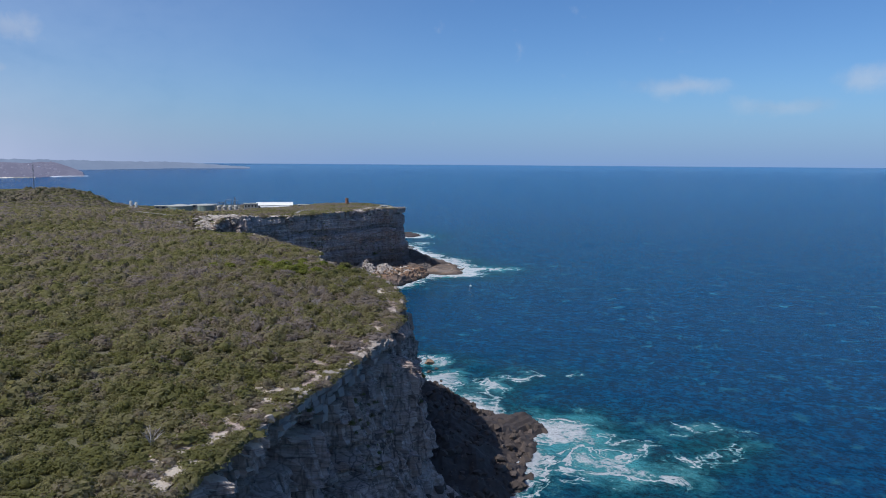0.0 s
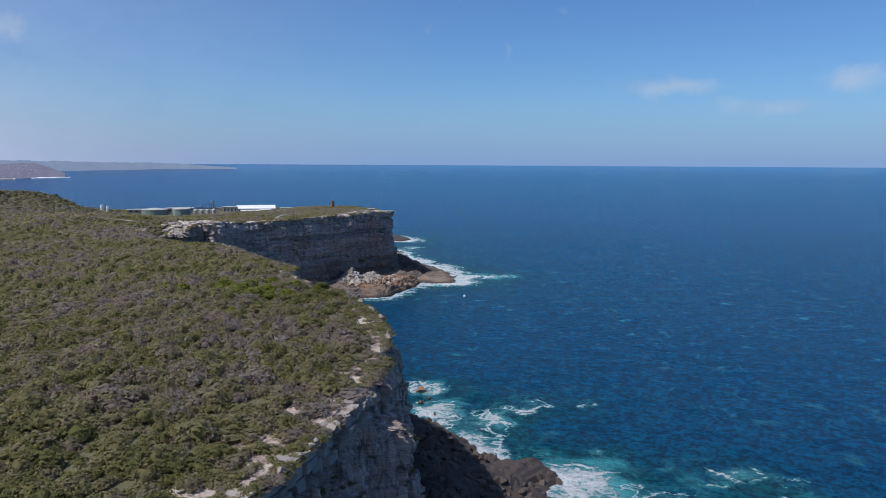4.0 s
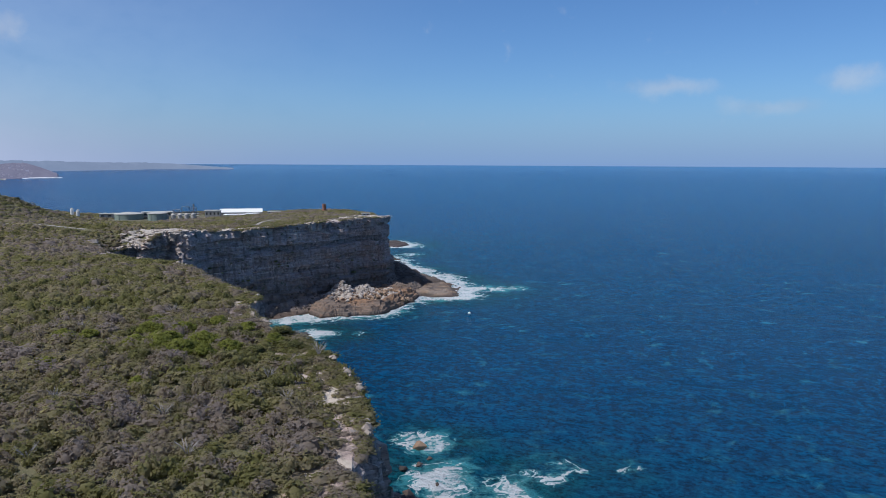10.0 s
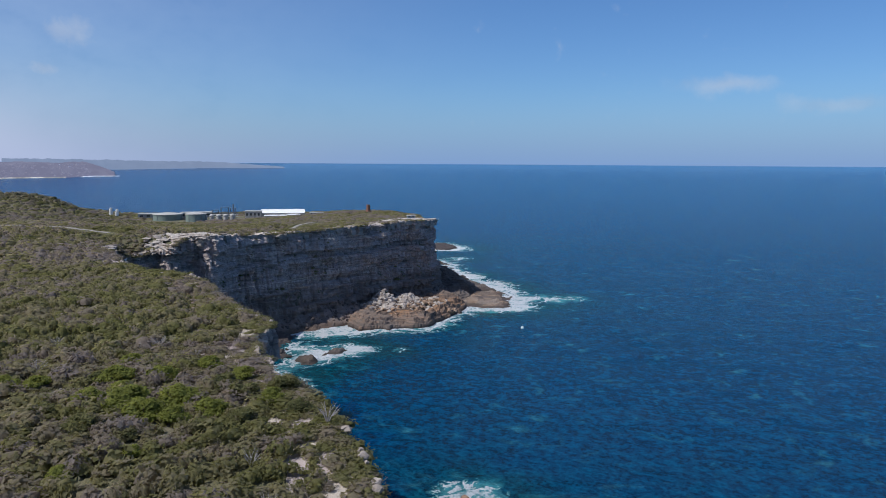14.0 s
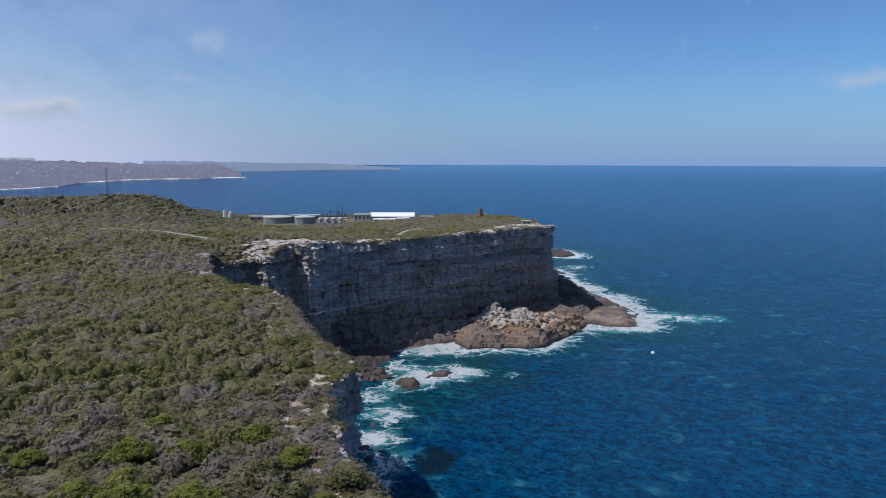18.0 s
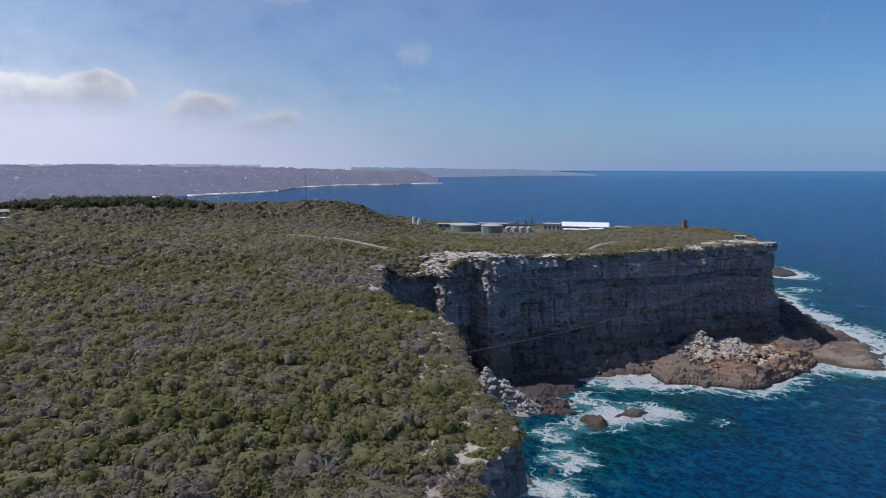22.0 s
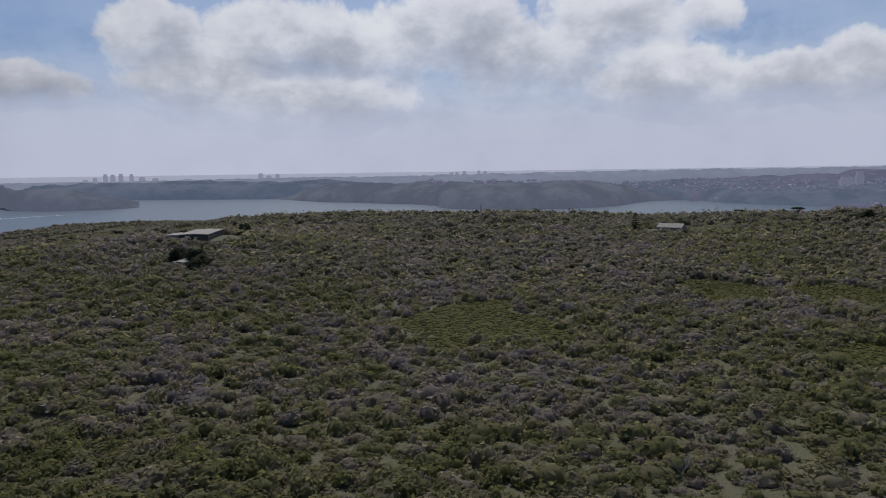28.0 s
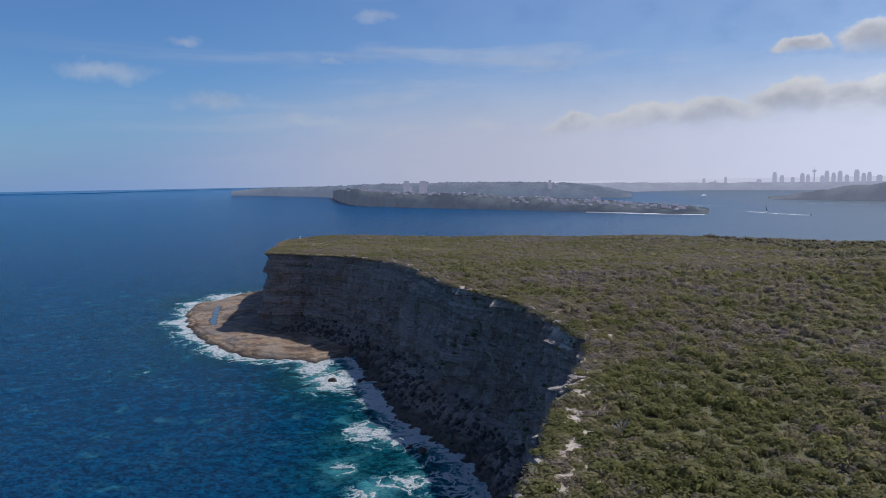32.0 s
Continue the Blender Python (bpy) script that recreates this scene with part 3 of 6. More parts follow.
SOUTH_SHELF = [(78, -168), (100, -176), (122, -181), (154, -208), (190, -256), (218, -310), (236, -376), (222, -400), (214, -432), (190, -455), (160, -400), (138, -310), (95, -245), (56, -200)]
NORTH_SHELF = [(4, 688), (20, 683), (35, 685), (38, 705), (38, 738), (27, 752), (12, 748), (2, 735), (-8, 712), (-6, 698)]
EAST_SHELF = [(14, 742), (30, 748), (24, 772), (14, 802), (-4, 852), (-20, 925), (-40, 930), (-42, 860), (-30, 790), (-10, 748)]
NORTH_LEDGE = [(-67, 606), (-46, 612), (-25, 617), (-14, 640), (-2, 668), (0, 694), (-14, 715), (-34, 705), (-62, 668), (-84, 634)]
REEF = [(-45, 1040), (-20, 1035), (-8, 1060), (-20, 1100), (-42, 1095)]
# surf: x, y, reach, strength
FOAM = [(38, 262, 10, 0.48), (47, 284, 10, 0.52), (55, 277, 9, 0.45), (33, 245, 11, 0.50), (58, 250, 12, 0.36), (68, 268, 12, 0.35), (70, 242, 12, 0.39), (62, 286, 9, 0.40), (69, 303, 5, 0.46), (87, 264, 9, 0.32), (85, 234, 10, 0.36),
        (98, 246, 8, 0.38), (105, 281, 8, 0.36), (117, 283, 7, 0.36), (114, 255, 8, 0.32), (126, 264, 6, 0.34), (132, 275, 6, 0.34), (16, 306, 9, 0.40), (24, 318, 10, 0.26), (10, 336, 10, 0.36), (6, 352, 10, 0.42), (2, 384, 10, 0.50),
        (9, 378, 8, 0.46), (14, 351, 10, 0.34), (32, 335, 9, 0.34), (34, 345, 8, 0.34), (57, 357, 8, 0.36), (79, 355, 6, 0.32), (46, 351, 7, 0.32)]
FOAM += [(-74, 552, 14, 0.50), (-88, 538, 13, 0.46), (-60, 560, 9, 0.40), (-97, 562, 12, 0.40), (-88, 592, 9, 0.46), (-78, 600, 9, 0.42), (-84, 492, 10, 0.40), (-96, 512, 10, 0.42), (-78, 470, 9, 0.36), (-82, 493, 9, 0.40), (-77, 609, 9, 0.42), (-23, 628, 9, 0.42), (42, 688, 14, 0.55), (44, 718, 13, 0.52), (30, 784, 17, 0.50), (20, 680, 12, 0.50), (38, 752, 12, 0.48), (8, 830, 14, 0.45),
         (5, 684, 11, 0.50), (66, 721, 14, 0.40), (90, 722, 12, 0.30), (-11, 1044, 22, 0.5), (-4, 956, 14, 0.46), (-36, 560, 7, 0.28), (-85, 463, 10, 0.42), (-68, 442, 8, 0.36)]
FOAM += [(-72, 549, 18, 0.08), (-86, 535, 16, 0.06), (-62, 562, 12, 0.26), (-98, 520, 10, 0.20)]
FOAM += [(76, -152, 12, 0.52), (62, -114, 10, 0.52), (66, -132, 10, 0.46), (48, -132, 13, 0.36), (20, -98, 14, 0.40), (0, -56, 13, 0.38), (10, -78, 12, 0.36), (-9, -36, 12, 0.40), (-24, -8, 12, 0.42), (18, 12, 10, 0.42), (31, -50, 8, 0.34), (30, -44, 8, 0.32), (17, -38, 9, 0.36),
         (34, -8, 8, 0.32), (4, 2, 9, 0.38), (126, -187, 8, 0.48), (150, -203, 9, 0.50), (191, -257, 10, 0.50), (226, -429, 20, 0.50), (242, -390, 14, 0.46), (178, -148, 5, 0.3), (222, -300, 10, 0.46)]


# water whitened to turquoise by air: x, y, reach, strength
AQUA = [(60, 268, 19, 0.95), (68, 246, 18, 0.8), (50, 288, 12, 0.7), (66, 292, 10, 0.7), (88, 240, 12, 0.45), (100, 275, 14, 0.25), (8, 352, 16, 0.5), (4, 380, 14, 0.5), (34, 338, 16, 0.3), (-76, 550, 14, 0.40), (-88, 536, 11, 0.2), (-86, 494, 12, 0.25),
        (-70, 446, 12, 0.3), (-80, 606, 14, 0.5), (-22, 624, 14, 0.5), (42, 684, 13, 0.7), (44, 710, 12, 0.6), (72, 721, 16, 0.7), (92, 722, 14, 0.45), (20, 676, 12, 0.6), (70, -135, 14, 0.5), (25, -50, 20, 0.35), (34, -6, 12, 0.4), (18, 10, 14, 0.5), (-8, -36, 12, 0.4)]
KELP = [(-44, 432, 15), (-55, 450, 14), (-66, 467, 12), (-90, 495, 9), (38, -92, 10), (5, -33, 9), (-10, -18, 8), (14, 345, 8), (55, -160, 10)]


def build_sea():
    def axis(lo, hi, mid, step):
        dense = np.arange(lo, hi + step, step)
        grow = np.geomspace(step, 240, 66)
        k = np.cumsum(grow)
        right = dense[-1] + k
        left = dense[0] - k[::-1]
        return np.concatenate([left, dense, right])

    ax, ay = axis(-240, 330, 0, 5.0), axis(-520, 1000, 0, 5.0)
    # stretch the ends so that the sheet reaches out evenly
    def reach(a, c):
        lo, hi = a[0] - c, a[-1] - c
        b = a - c
        far = 60000.0
        out = np.where(b > 1000, 1000 + (b - 1000) * (1 + ((b - 1000) / (hi - 1000)) ** 6 * (far / (hi - 1000))), b)
        return np.where(b < -1000, -1000 + (b + 1000) * (1 + ((b + 1000) / (lo + 1000)) ** 6 * (far / (-lo - 1000))), out) + c

    ax, ay = reach(ax, CENTRE[0]), reach(ay, CENTRE[1])
    X, Y = np.meshgrid(ax, ay)
    rx, ry = X - CENTRE[0], Y - CENTRE[1]
    m, r = np.maximum(abs(rx), abs(ry)), np.maximum(np.hypot(rx, ry), 1)
    k = 1 + smooth(m, 1200, 3000) * (m / r - 1)
    X, Y = CENTRE[0] + rx * k, CENTRE[1] + ry * k
    vx, vy, vz = far_off(X, Y, np.zeros_like(X))
    vz = vz + 0.35 * vnoise(X / 14, Y / 9, seed=3) * (np.hypot(X, Y - 245) < 1500)
    ny, nx = X.shape
    i = (np.arange(ny - 1)[:, None] * nx + np.arange(nx - 1)).ravel()
    faces = np.stack([i, i + 1, i + nx + 1, i + nx], 1)
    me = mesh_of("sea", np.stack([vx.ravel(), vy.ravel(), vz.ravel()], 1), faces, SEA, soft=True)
    fx, fy = X.ravel(), Y.ravel()
    foam, shoal = np.zeros(fx.shape), np.zeros(fx.shape)
    near = (abs(fx - 40) < 560) & (abs(fy - 250) < 1000)
    shore, sn = spline(EDGE, 4.0)
    d = np.gradient(shore[:, :2], axis=0)
    d /= np.hypot(*d.T)[:, None]
    wet = np.stack([shore[:, 0] + d[:, 1] * shore[:, 2], shore[:, 1] - d[:, 0] * shore[:, 2]], 1)
    gap = gap_to(fx[near], fy[near], np.vstack([wet, *[spline([*o, o[0]], 4.0)[0] for o in (SOUTH_SHELF, EAST_SHELF, NORTH_SHELF, NORTH_LEDGE, REEF)]]))
    f = 0.50 * np.exp(-gap / 7.0) + 0.22 * np.exp(-gap / 22)
    s = 0.40 * np.exp(-gap / 30.0) + 0.36 * np.exp(-gap / 130.0)
    for px, py, r0, a in FOAM:
        g = np.hypot(fx[near] - px, fy[near] - py) / r0
        f = f + a * np.exp(-g * g)
        s = s + 1.3 * a * np.exp(-g * g / 4.5)
    for px, py, r0 in KELP:
        s = s - 1.25 * np.exp(-(np.hypot(fx[near] - px, fy[near] - py) / r0) ** 2) * np.clip(0.75 + 1.1 * fbm(fx[near] / 11, fy[near] / 11, octaves=3, seed=71), 0, 1.3)
    aqua = np.zeros(fx.shape)
    for px, py, r0, a in AQUA:
        aqua[near] = np.maximum(aqua[near], a * np.exp(-(np.hypot(fx[near] - px, fy[near] - py) / r0) ** 2))
    foam[near], shoal[near] = np.minimum(f, 0.59), np.minimum(s, 1)
    out = smooth(np.log(np.hypot(fx - CENTRE[0], fy - CENTRE[1]) + 1), math.log(700), math.log(24000))
    # harbour water: smoother, and its painted glare spread by bearing and distance
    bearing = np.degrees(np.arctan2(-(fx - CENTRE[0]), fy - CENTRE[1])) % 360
    calm_glare = smooth(-fx + 0.15 * fy, 350, 900) * smooth(-fy, -1400, -800)
    calm_glare = np.maximum(calm_glare, 0.9 * smooth(-bearing, -186, -152) * (bearing > 100) * smooth(np.hypot(fx - CENTRE[0], fy - CENTRE[1]), 650, 1200))
    for name, data in (("foam", foam), ("shoal", shoal), ("aqua", aqua), ("far", out), ("calm_glare", calm_glare)):
        me.attributes.new(name, "FLOAT", "POINT").data.foreach_set("value", data.astype(np.float32))
    return tagged(new("water", me), "deep blue open sea with wind chop and white surf", "sea", kind="structure")


build_sea()


# ---------------------------------------------------------------- ground and cliffs
def build_ground():
    step = 6.0
    gx, gy = np.arange(-1000, 150, step), np.arange(-880, 1100, step)
    X, Y = np.meshgrid(gx, gy)
    ok = inside(X, Y, OUTLINE)
    Z = land_z(X, Y) - 0.9 * smooth(-gap_to(X, Y, EDGE_LINE[:, :2]).reshape(X.shape), -16, -9)
    ny, nx = X.shape
    i = (np.arange(ny - 1)[:, None] * nx + np.arange(nx - 1)).ravel()
    faces = np.stack([i, i + 1, i + nx + 1, i + nx], 1)
    keep = ok.ravel()[faces].all(1)
    return tagged(new("ground", mesh_of("ground", np.stack([X.ravel(), Y.ravel(), Z.ravel()], 1), faces[keep], SOIL, soft=True)),
                  "dark peaty soil of a coastal heath plateau", "ground", kind="structure")


def build_cliff(name, lo, hi, step, rows, label, jointed=1.0, rock=RUSTY_ROCK, bedded=1.0):
    """A stretch of cliff between two arc lengths: cap, layered and jointed face, broken foot, talus down into the sea."""
    line, s = spline(EDGE, step)
    d = np.gradient(line[:, :2], axis=0)
    d /= np.hypot(*d.T)[:, None]
    n = np.stack([d[:, 1], -d[:, 0]], 1)
    w = max(1, int(14 / step))
    kern = np.hanning(2 * w + 3)[1:-1]
    kern /= kern.sum()
    n = np.stack([np.convolve(np.pad(n[:, k], w, mode="edge"), kern, "valid") for k in (0, 1)], 1)
    n /= np.hypot(*n.T)[:, None]
    pick = (s >= lo - 0.01) & (s <= hi + step)
    line, n, s = line[pick], n[pick], s[pick]
    S, V = np.meshgrid(s, np.linspace(0, 1, rows))
    LX, LY, OFF = (np.broadcast_to(line[:, k], S.shape) for k in range(3))
    NX, NY = (np.broadcast_to(n[:, k], S.shape) for k in (0, 1))
    top = np.broadcast_to(land_z(line[:, 0] - 3 * n[:, 0], line[:, 1] - 3 * n[:, 1]), S.shape)
    foot = 9.0 + 5.0 * vnoise(S / 30, 0 * S, seed=41) + 0.16 * (OFF - 20)      # height at which the talus begins
    cap, face = 0.08, 0.80                                                       # shares of the profile's rows
    inland = np.where(V < cap, (1 - V / cap) * 11.0, 0)
    t = np.clip((V - cap) / (face - cap), 0, 1)
    u = np.clip((V - face) / (1 - face), 0, 1)
    Z = top + (foot - top) * t
    Z = np.where(u > 0, foot + (-2.5 - foot) * u ** 0.8, Z)
    Z = np.where(V < cap, top - 0.35 + 0.3 * V / cap, Z)
    deep = OFF * 0.28
    out = deep * t ** 1.3 + (OFF + 4 - deep) * u
    # buttresses, jointed blocks, beds and hollows
    wall = smooth(t, 0, 0.05)

    def blocks(w, h, seed):
        """Offset of each jointed block, and how near a joint is."""
        row = Z / h + 0.35 * vnoise(S / 22, Z / 30, seed=seed)
        shift = lattice(np.floor(row).astype(np.int64), 0 * np.floor(row).astype(np.int64), 0 * np.floor(row).astype(np.int64), seed + 1)
        colm = S / w + shift * 0.8 + 0.30 * vnoise(S / (1.7 * w), Z / (1.5 * h), seed=seed + 2)
        value = lattice(np.floor(colm).astype(np.int64), np.floor(row).astype(np.int64), np.zeros(S.shape, np.int64), seed + 3) * 2 - 1
        f = colm - np.floor(colm)
        return value, np.minimum(f, 1 - f) * w

    def facets(width, seed):
        """Flat faces that meet in creases: straight between random knots along the cliff, changing slowly with height."""
        q = S / width
        k = np.floor(q).astype(np.int64)
        f = q - k
        tier = np.floor(Z / 19 + 0.5 * vnoise(S / 40, 0 * S, seed=seed)).astype(np.int64)
        e = 0 * k
        return (lattice(k, tier, e, seed) * (1 - f) + lattice(k + 1, tier, e, seed) * f) * 2 - 1

    big = (2.4 + 1.0 * jointed) * fbm(S / 30, Z / 110, octaves=2, seed=11) + (1.0 + 2.4 * jointed) * facets(7.0, 140) + 1.4 * jointed * facets(3.1, 150)
    a, ja = blocks(8.5, 24.0, 60)
    b, jb = blocks(4.1, 8.5, 70)
    c, _ = blocks(2.1, 3.0, 80)
    bed = bedded * vnoise(np.floor(Z / 4.4 + 0.3 * vnoise(S / 50, Z / 40, seed=16)) * 7.31, np.floor(S / 70) * 3.7, seed=17)
    thin = vnoise(np.floor(Z / 1.5 + 0.25 * vnoise(S / 26, Z / 30, seed=18)) * 5.17, np.floor(S / 33 + 0.4 * vnoise(Z / 9, S / 60, seed=19)) * 2.9, seed=20)
    hollow = -(4.0 + 2.5 * jointed) * smooth(fbm(S / 24, Z / 7, octaves=3, seed=21), 0.30, 0.90)
    relief = big + jointed * (1.8 * a + 1.0 * b) + 0.5 * c + (2.2 - 1.1 * jointed) * bed + 0.42 * thin + hollow * (1.0 if bedded < 1.4 else 0.5) - jointed * (4.0 * (ja < 0.6) * (a > -0.2) + 1.1 * (jb < 0.4)) + 0.35 * vnoise(S / 1.4, Z / 1.1, seed=22)
    relief = relief * wall * (1 - u) + wall * u * (2.4 * fbm(S / 8, u * 5, octaves=3, seed=23))
    # a broken brink: pillars and notches outside the turf
    pillar, jp = blocks(3.4, 500.0, 120)
    slab_, _ = blocks(6.5, 500.0, 130)
    brink = 1.4 + 1.3 * vnoise(S / 13, 0 * S, seed=24) + 0.9 * pillar
    out = out + relief + np.where(V > cap, brink, 0) - 1.4
    notch = 0.15 + 0.55 * np.maximum(0, pillar) + 0.5 * np.maximum(0, slab_) + 0.5 * (jp < 0.5)
    Z = Z - np.where(V > cap, notch * (1 - smooth(t, 0.02, 0.16)), 0)
    Z = Z + (u > 0) * (1 - u) * 2.6 * fbm(S / 5, u * 8, octaves=3, seed=26) * smooth(u, 0, 0.1)
    out = out - inland
    X, Y = LX + NX * out, LY + NY * out
    ny, nx = S.shape
    i = (np.arange(ny - 1)[:, None] * nx + np.arange(nx - 1)).ravel()
    faces = np.stack([i, i + nx, i + nx + 1, i + 1], 1)
    p = np.stack([X, Y, Z], 2)
    up = np.cross(p[1:, :-1] - p[:-1, :-1], p[:-1, 1:] - p[:-1, :-1])
    up = up[..., 2] / np.maximum(np.linalg.norm(up, axis=2), 1e-6)
    LEDGES.append(p[:-1, :-1][(up > 0.35) & (t[:-1, :-1] > 0.04) & (u[:-1, :-1] <= 0) & (Z[:-1, :-1] > 16)])
    TALUS.append(p[(u > 0.02) & (Z > -0.6)])
    return tagged(new(name, mesh_of(name, p.reshape(-1, 3), faces, rock)), label, "cliff", kind="structure")


LEDGES, TALUS = [], []
build_ground()
_, arc = spline(EDGE, 1.0)
length_of = lambda x, y: float(arc[np.argmin(np.hypot(*(spline(EDGE, 1.0)[0][:len(arc), :2] - (x, y)).T))])
s1, s2, s3 = length_of(-50, 60), length_of(-11, 258), length_of(-181, 535)
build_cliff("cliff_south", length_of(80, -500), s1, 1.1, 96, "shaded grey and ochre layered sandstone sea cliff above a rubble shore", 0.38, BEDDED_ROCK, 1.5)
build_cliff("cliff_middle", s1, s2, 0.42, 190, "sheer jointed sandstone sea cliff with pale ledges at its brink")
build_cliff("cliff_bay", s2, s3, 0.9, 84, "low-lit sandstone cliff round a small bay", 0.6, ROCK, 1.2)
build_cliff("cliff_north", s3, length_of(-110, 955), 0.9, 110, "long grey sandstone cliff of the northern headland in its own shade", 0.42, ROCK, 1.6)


# ---------------------------------------------------------------- heath: uncountable low shrubs
def shrub_forms(rng, count, rings, tufts, leaf=0.2, loose=1.0):
    """Ragged domes of unit size, each a fan of rings with jittered points, and loose sprigs."""
    forms = []
    for _ in range(count):
        v, f, start = [(0, 0, 0.92 + rng.uniform(-.1, .15))], [], []
        for k, m in enumerate(rings):
            a = (k + 1) / len(rings) * 1.75
            base = len(v)
            start.append((base, m))
            off = rng.uniform(0, 6.28)
            for j in range(m):
                th = off + 6.2832 * (j + rng.uniform(-.3, .3)) / m
                rad = math.sin(min(a, 1.5708)) * rng.uniform(0.88 - 0.22 * loose, 1.05 + 0.07 * loose)
                v.append((math.cos(th) * rad, math.sin(th) * rad, 0.92 * max(-0.35, math.cos(a)) + rng.uniform(-.14, .14) * loose))
        b, m = start[0]
        f += [(0, b + j, b + (j + 1) % m) for j in range(m)]
        for (b0, m0), (b1, m1) in zip(start, start[1:]):
            i = j = 0
            while i < m0 or j < m1:
                if j < m1 and (i >= m0 or (j + 1) * m0 <= (i + 1) * m1):
                    f.append((b0 + i % m0, b1 + j % m1, b1 + (j + 1) % m1))
                    j += 1
                else:
                    f.append((b0 + i % m0, b1 + j % m1, b0 + (i + 1) % m0))
                    i += 1
        for _ in range(tufts):
            th, ph = rng.uniform(0, 6.28), math.acos(rng.uniform(0.0, 1.0))
            p = np.array((math.cos(th) * math.sin(ph), math.sin(th) * math.sin(ph), math.cos(ph))) * rng.uniform(0.94 - 0.10 * loose, 1.10 + 0.24 * loose)
            lean = p + rng.normal(size=3) * 0.38
            lean /= np.linalg.norm(lean)
            e1 = np.cross(lean, rng.normal(size=3))
            e1 /= np.linalg.norm(e1)
            e2 = np.cross(lean, e1)
            g = rng.uniform(0.7, 1.3) * leaf
            base = len(v)
            v += [tuple(p + e1 * g), tuple(p - e1 * g * 0.6 + e2 * g * 0.8), tuple(p - e1 * g * 0.5 - e2 * g * 0.9)]
            f.append((base, base + 1, base + 2))
        forms.append((np.array(v), np.array(f)))
    return forms


def bush_forms(rng, count, lobes, tufts, leaf, core=0.65):
    """Shrubs of unit size: several small rounded lobes, each ragged with sprigs that stand off it."""
    forms = []
    for _ in range(count):
        spots = [(0.0, 0.0, 0.42, 0.62)] if lobes > 2 else [(-0.2, 0.0, 0.36, 0.66)] if lobes == 2 else [(0.0, 0.0, 0.18, 0.86)]
        for k in range(lobes - 1):
            a, q = 6.2832 * (k + rng.uniform(-.3, .3)) / max(1, lobes - 1), rng.uniform(0.42, 0.66)
            spots.append((math.cos(a) * q, math.sin(a) * q, rng.uniform(0.12, 0.36), rng.uniform(0.36, 0.52)))
        v, f = [], []
        for cx, cy, cz, r in spots:
            base, off = len(v), rng.uniform(0, 6.28)
            v.append((cx, cy, cz + r * core * 0.97))
            for m, a in ((4, 0.95), (5, 1.75)):
                for j in range(m):
                    th = off + 6.2832 * j / m
                    g = r * rng.uniform(core - 0.12, core + 0.12)
                    v.append((cx + math.cos(th) * math.sin(a) * g, cy + math.sin(th) * math.sin(a) * g, max(-0.25, cz + math.cos(a) * g * (1 if a < 1.5 else 2.2))))
            f += [(base, base + 1 + j, base + 1 + (j + 1) % 4) for j in range(4)]
            i = j = 0
            while i < 4 or j < 5:
                if j < 5 and (i >= 4 or (j + 1) * 4 <= (i + 1) * 5):
                    f.append((base + 1 + i % 4, base + 5 + j % 5, base + 5 + (j + 1) % 5))
                    j += 1
                else:
                    f.append((base + 1 + i % 4, base + 5 + j % 5, base + 1 + (i + 1) % 4))
                    i += 1
        made = 0
        while made < tufts:
            cx, cy, cz, r = spots[rng.integers(0, lobes)]
            th, ph = rng.uniform(0, 6.28), math.acos(rng.uniform(-0.1, 1.0))
            out = np.array((math.cos(th) * math.sin(ph), math.sin(th) * math.sin(ph), math.cos(ph)))
            p = np.array((cx, cy, cz)) + out * r * rng.uniform(0.9, 1.22)
            if any((p[0] - a) ** 2 + (p[1] - b) ** 2 + (p[2] - c) ** 2 < (0.86 * q) ** 2 for a, b, c, q in spots):
                continue
            lean = out + rng.normal(size=3) * 0.45 + np.array((0, 0, 0.25))
            lean /= np.linalg.norm(lean)
            e1 = np.cross(lean, rng.normal(size=3))
            e1 /= np.linalg.norm(e1)
            e2 = np.cross(lean, e1)
            g, base = rng.uniform(0.7, 1.3) * leaf, len(v)
            v += [tuple(p + e1 * g * 1.2), tuple(p - e1 * g * 0.6 + e2 * g * 0.7), tuple(p - e1 * g * 0.5 - e2 * g * 0.8)]
            f.append((base, base + 1, base + 2))
            made += 1
        forms.append((np.array(v), np.array(f)))
    return forms


# greener stretches of the heath: x, y, reach
LUSH = [(-50, 95, 26), (-78, 86, 24), (-200, 294, 30), (-119, 437, 26), (-84, 334, 16), (-52, 129, 20), (-87, 100, 24), (-63, 128, 18)]


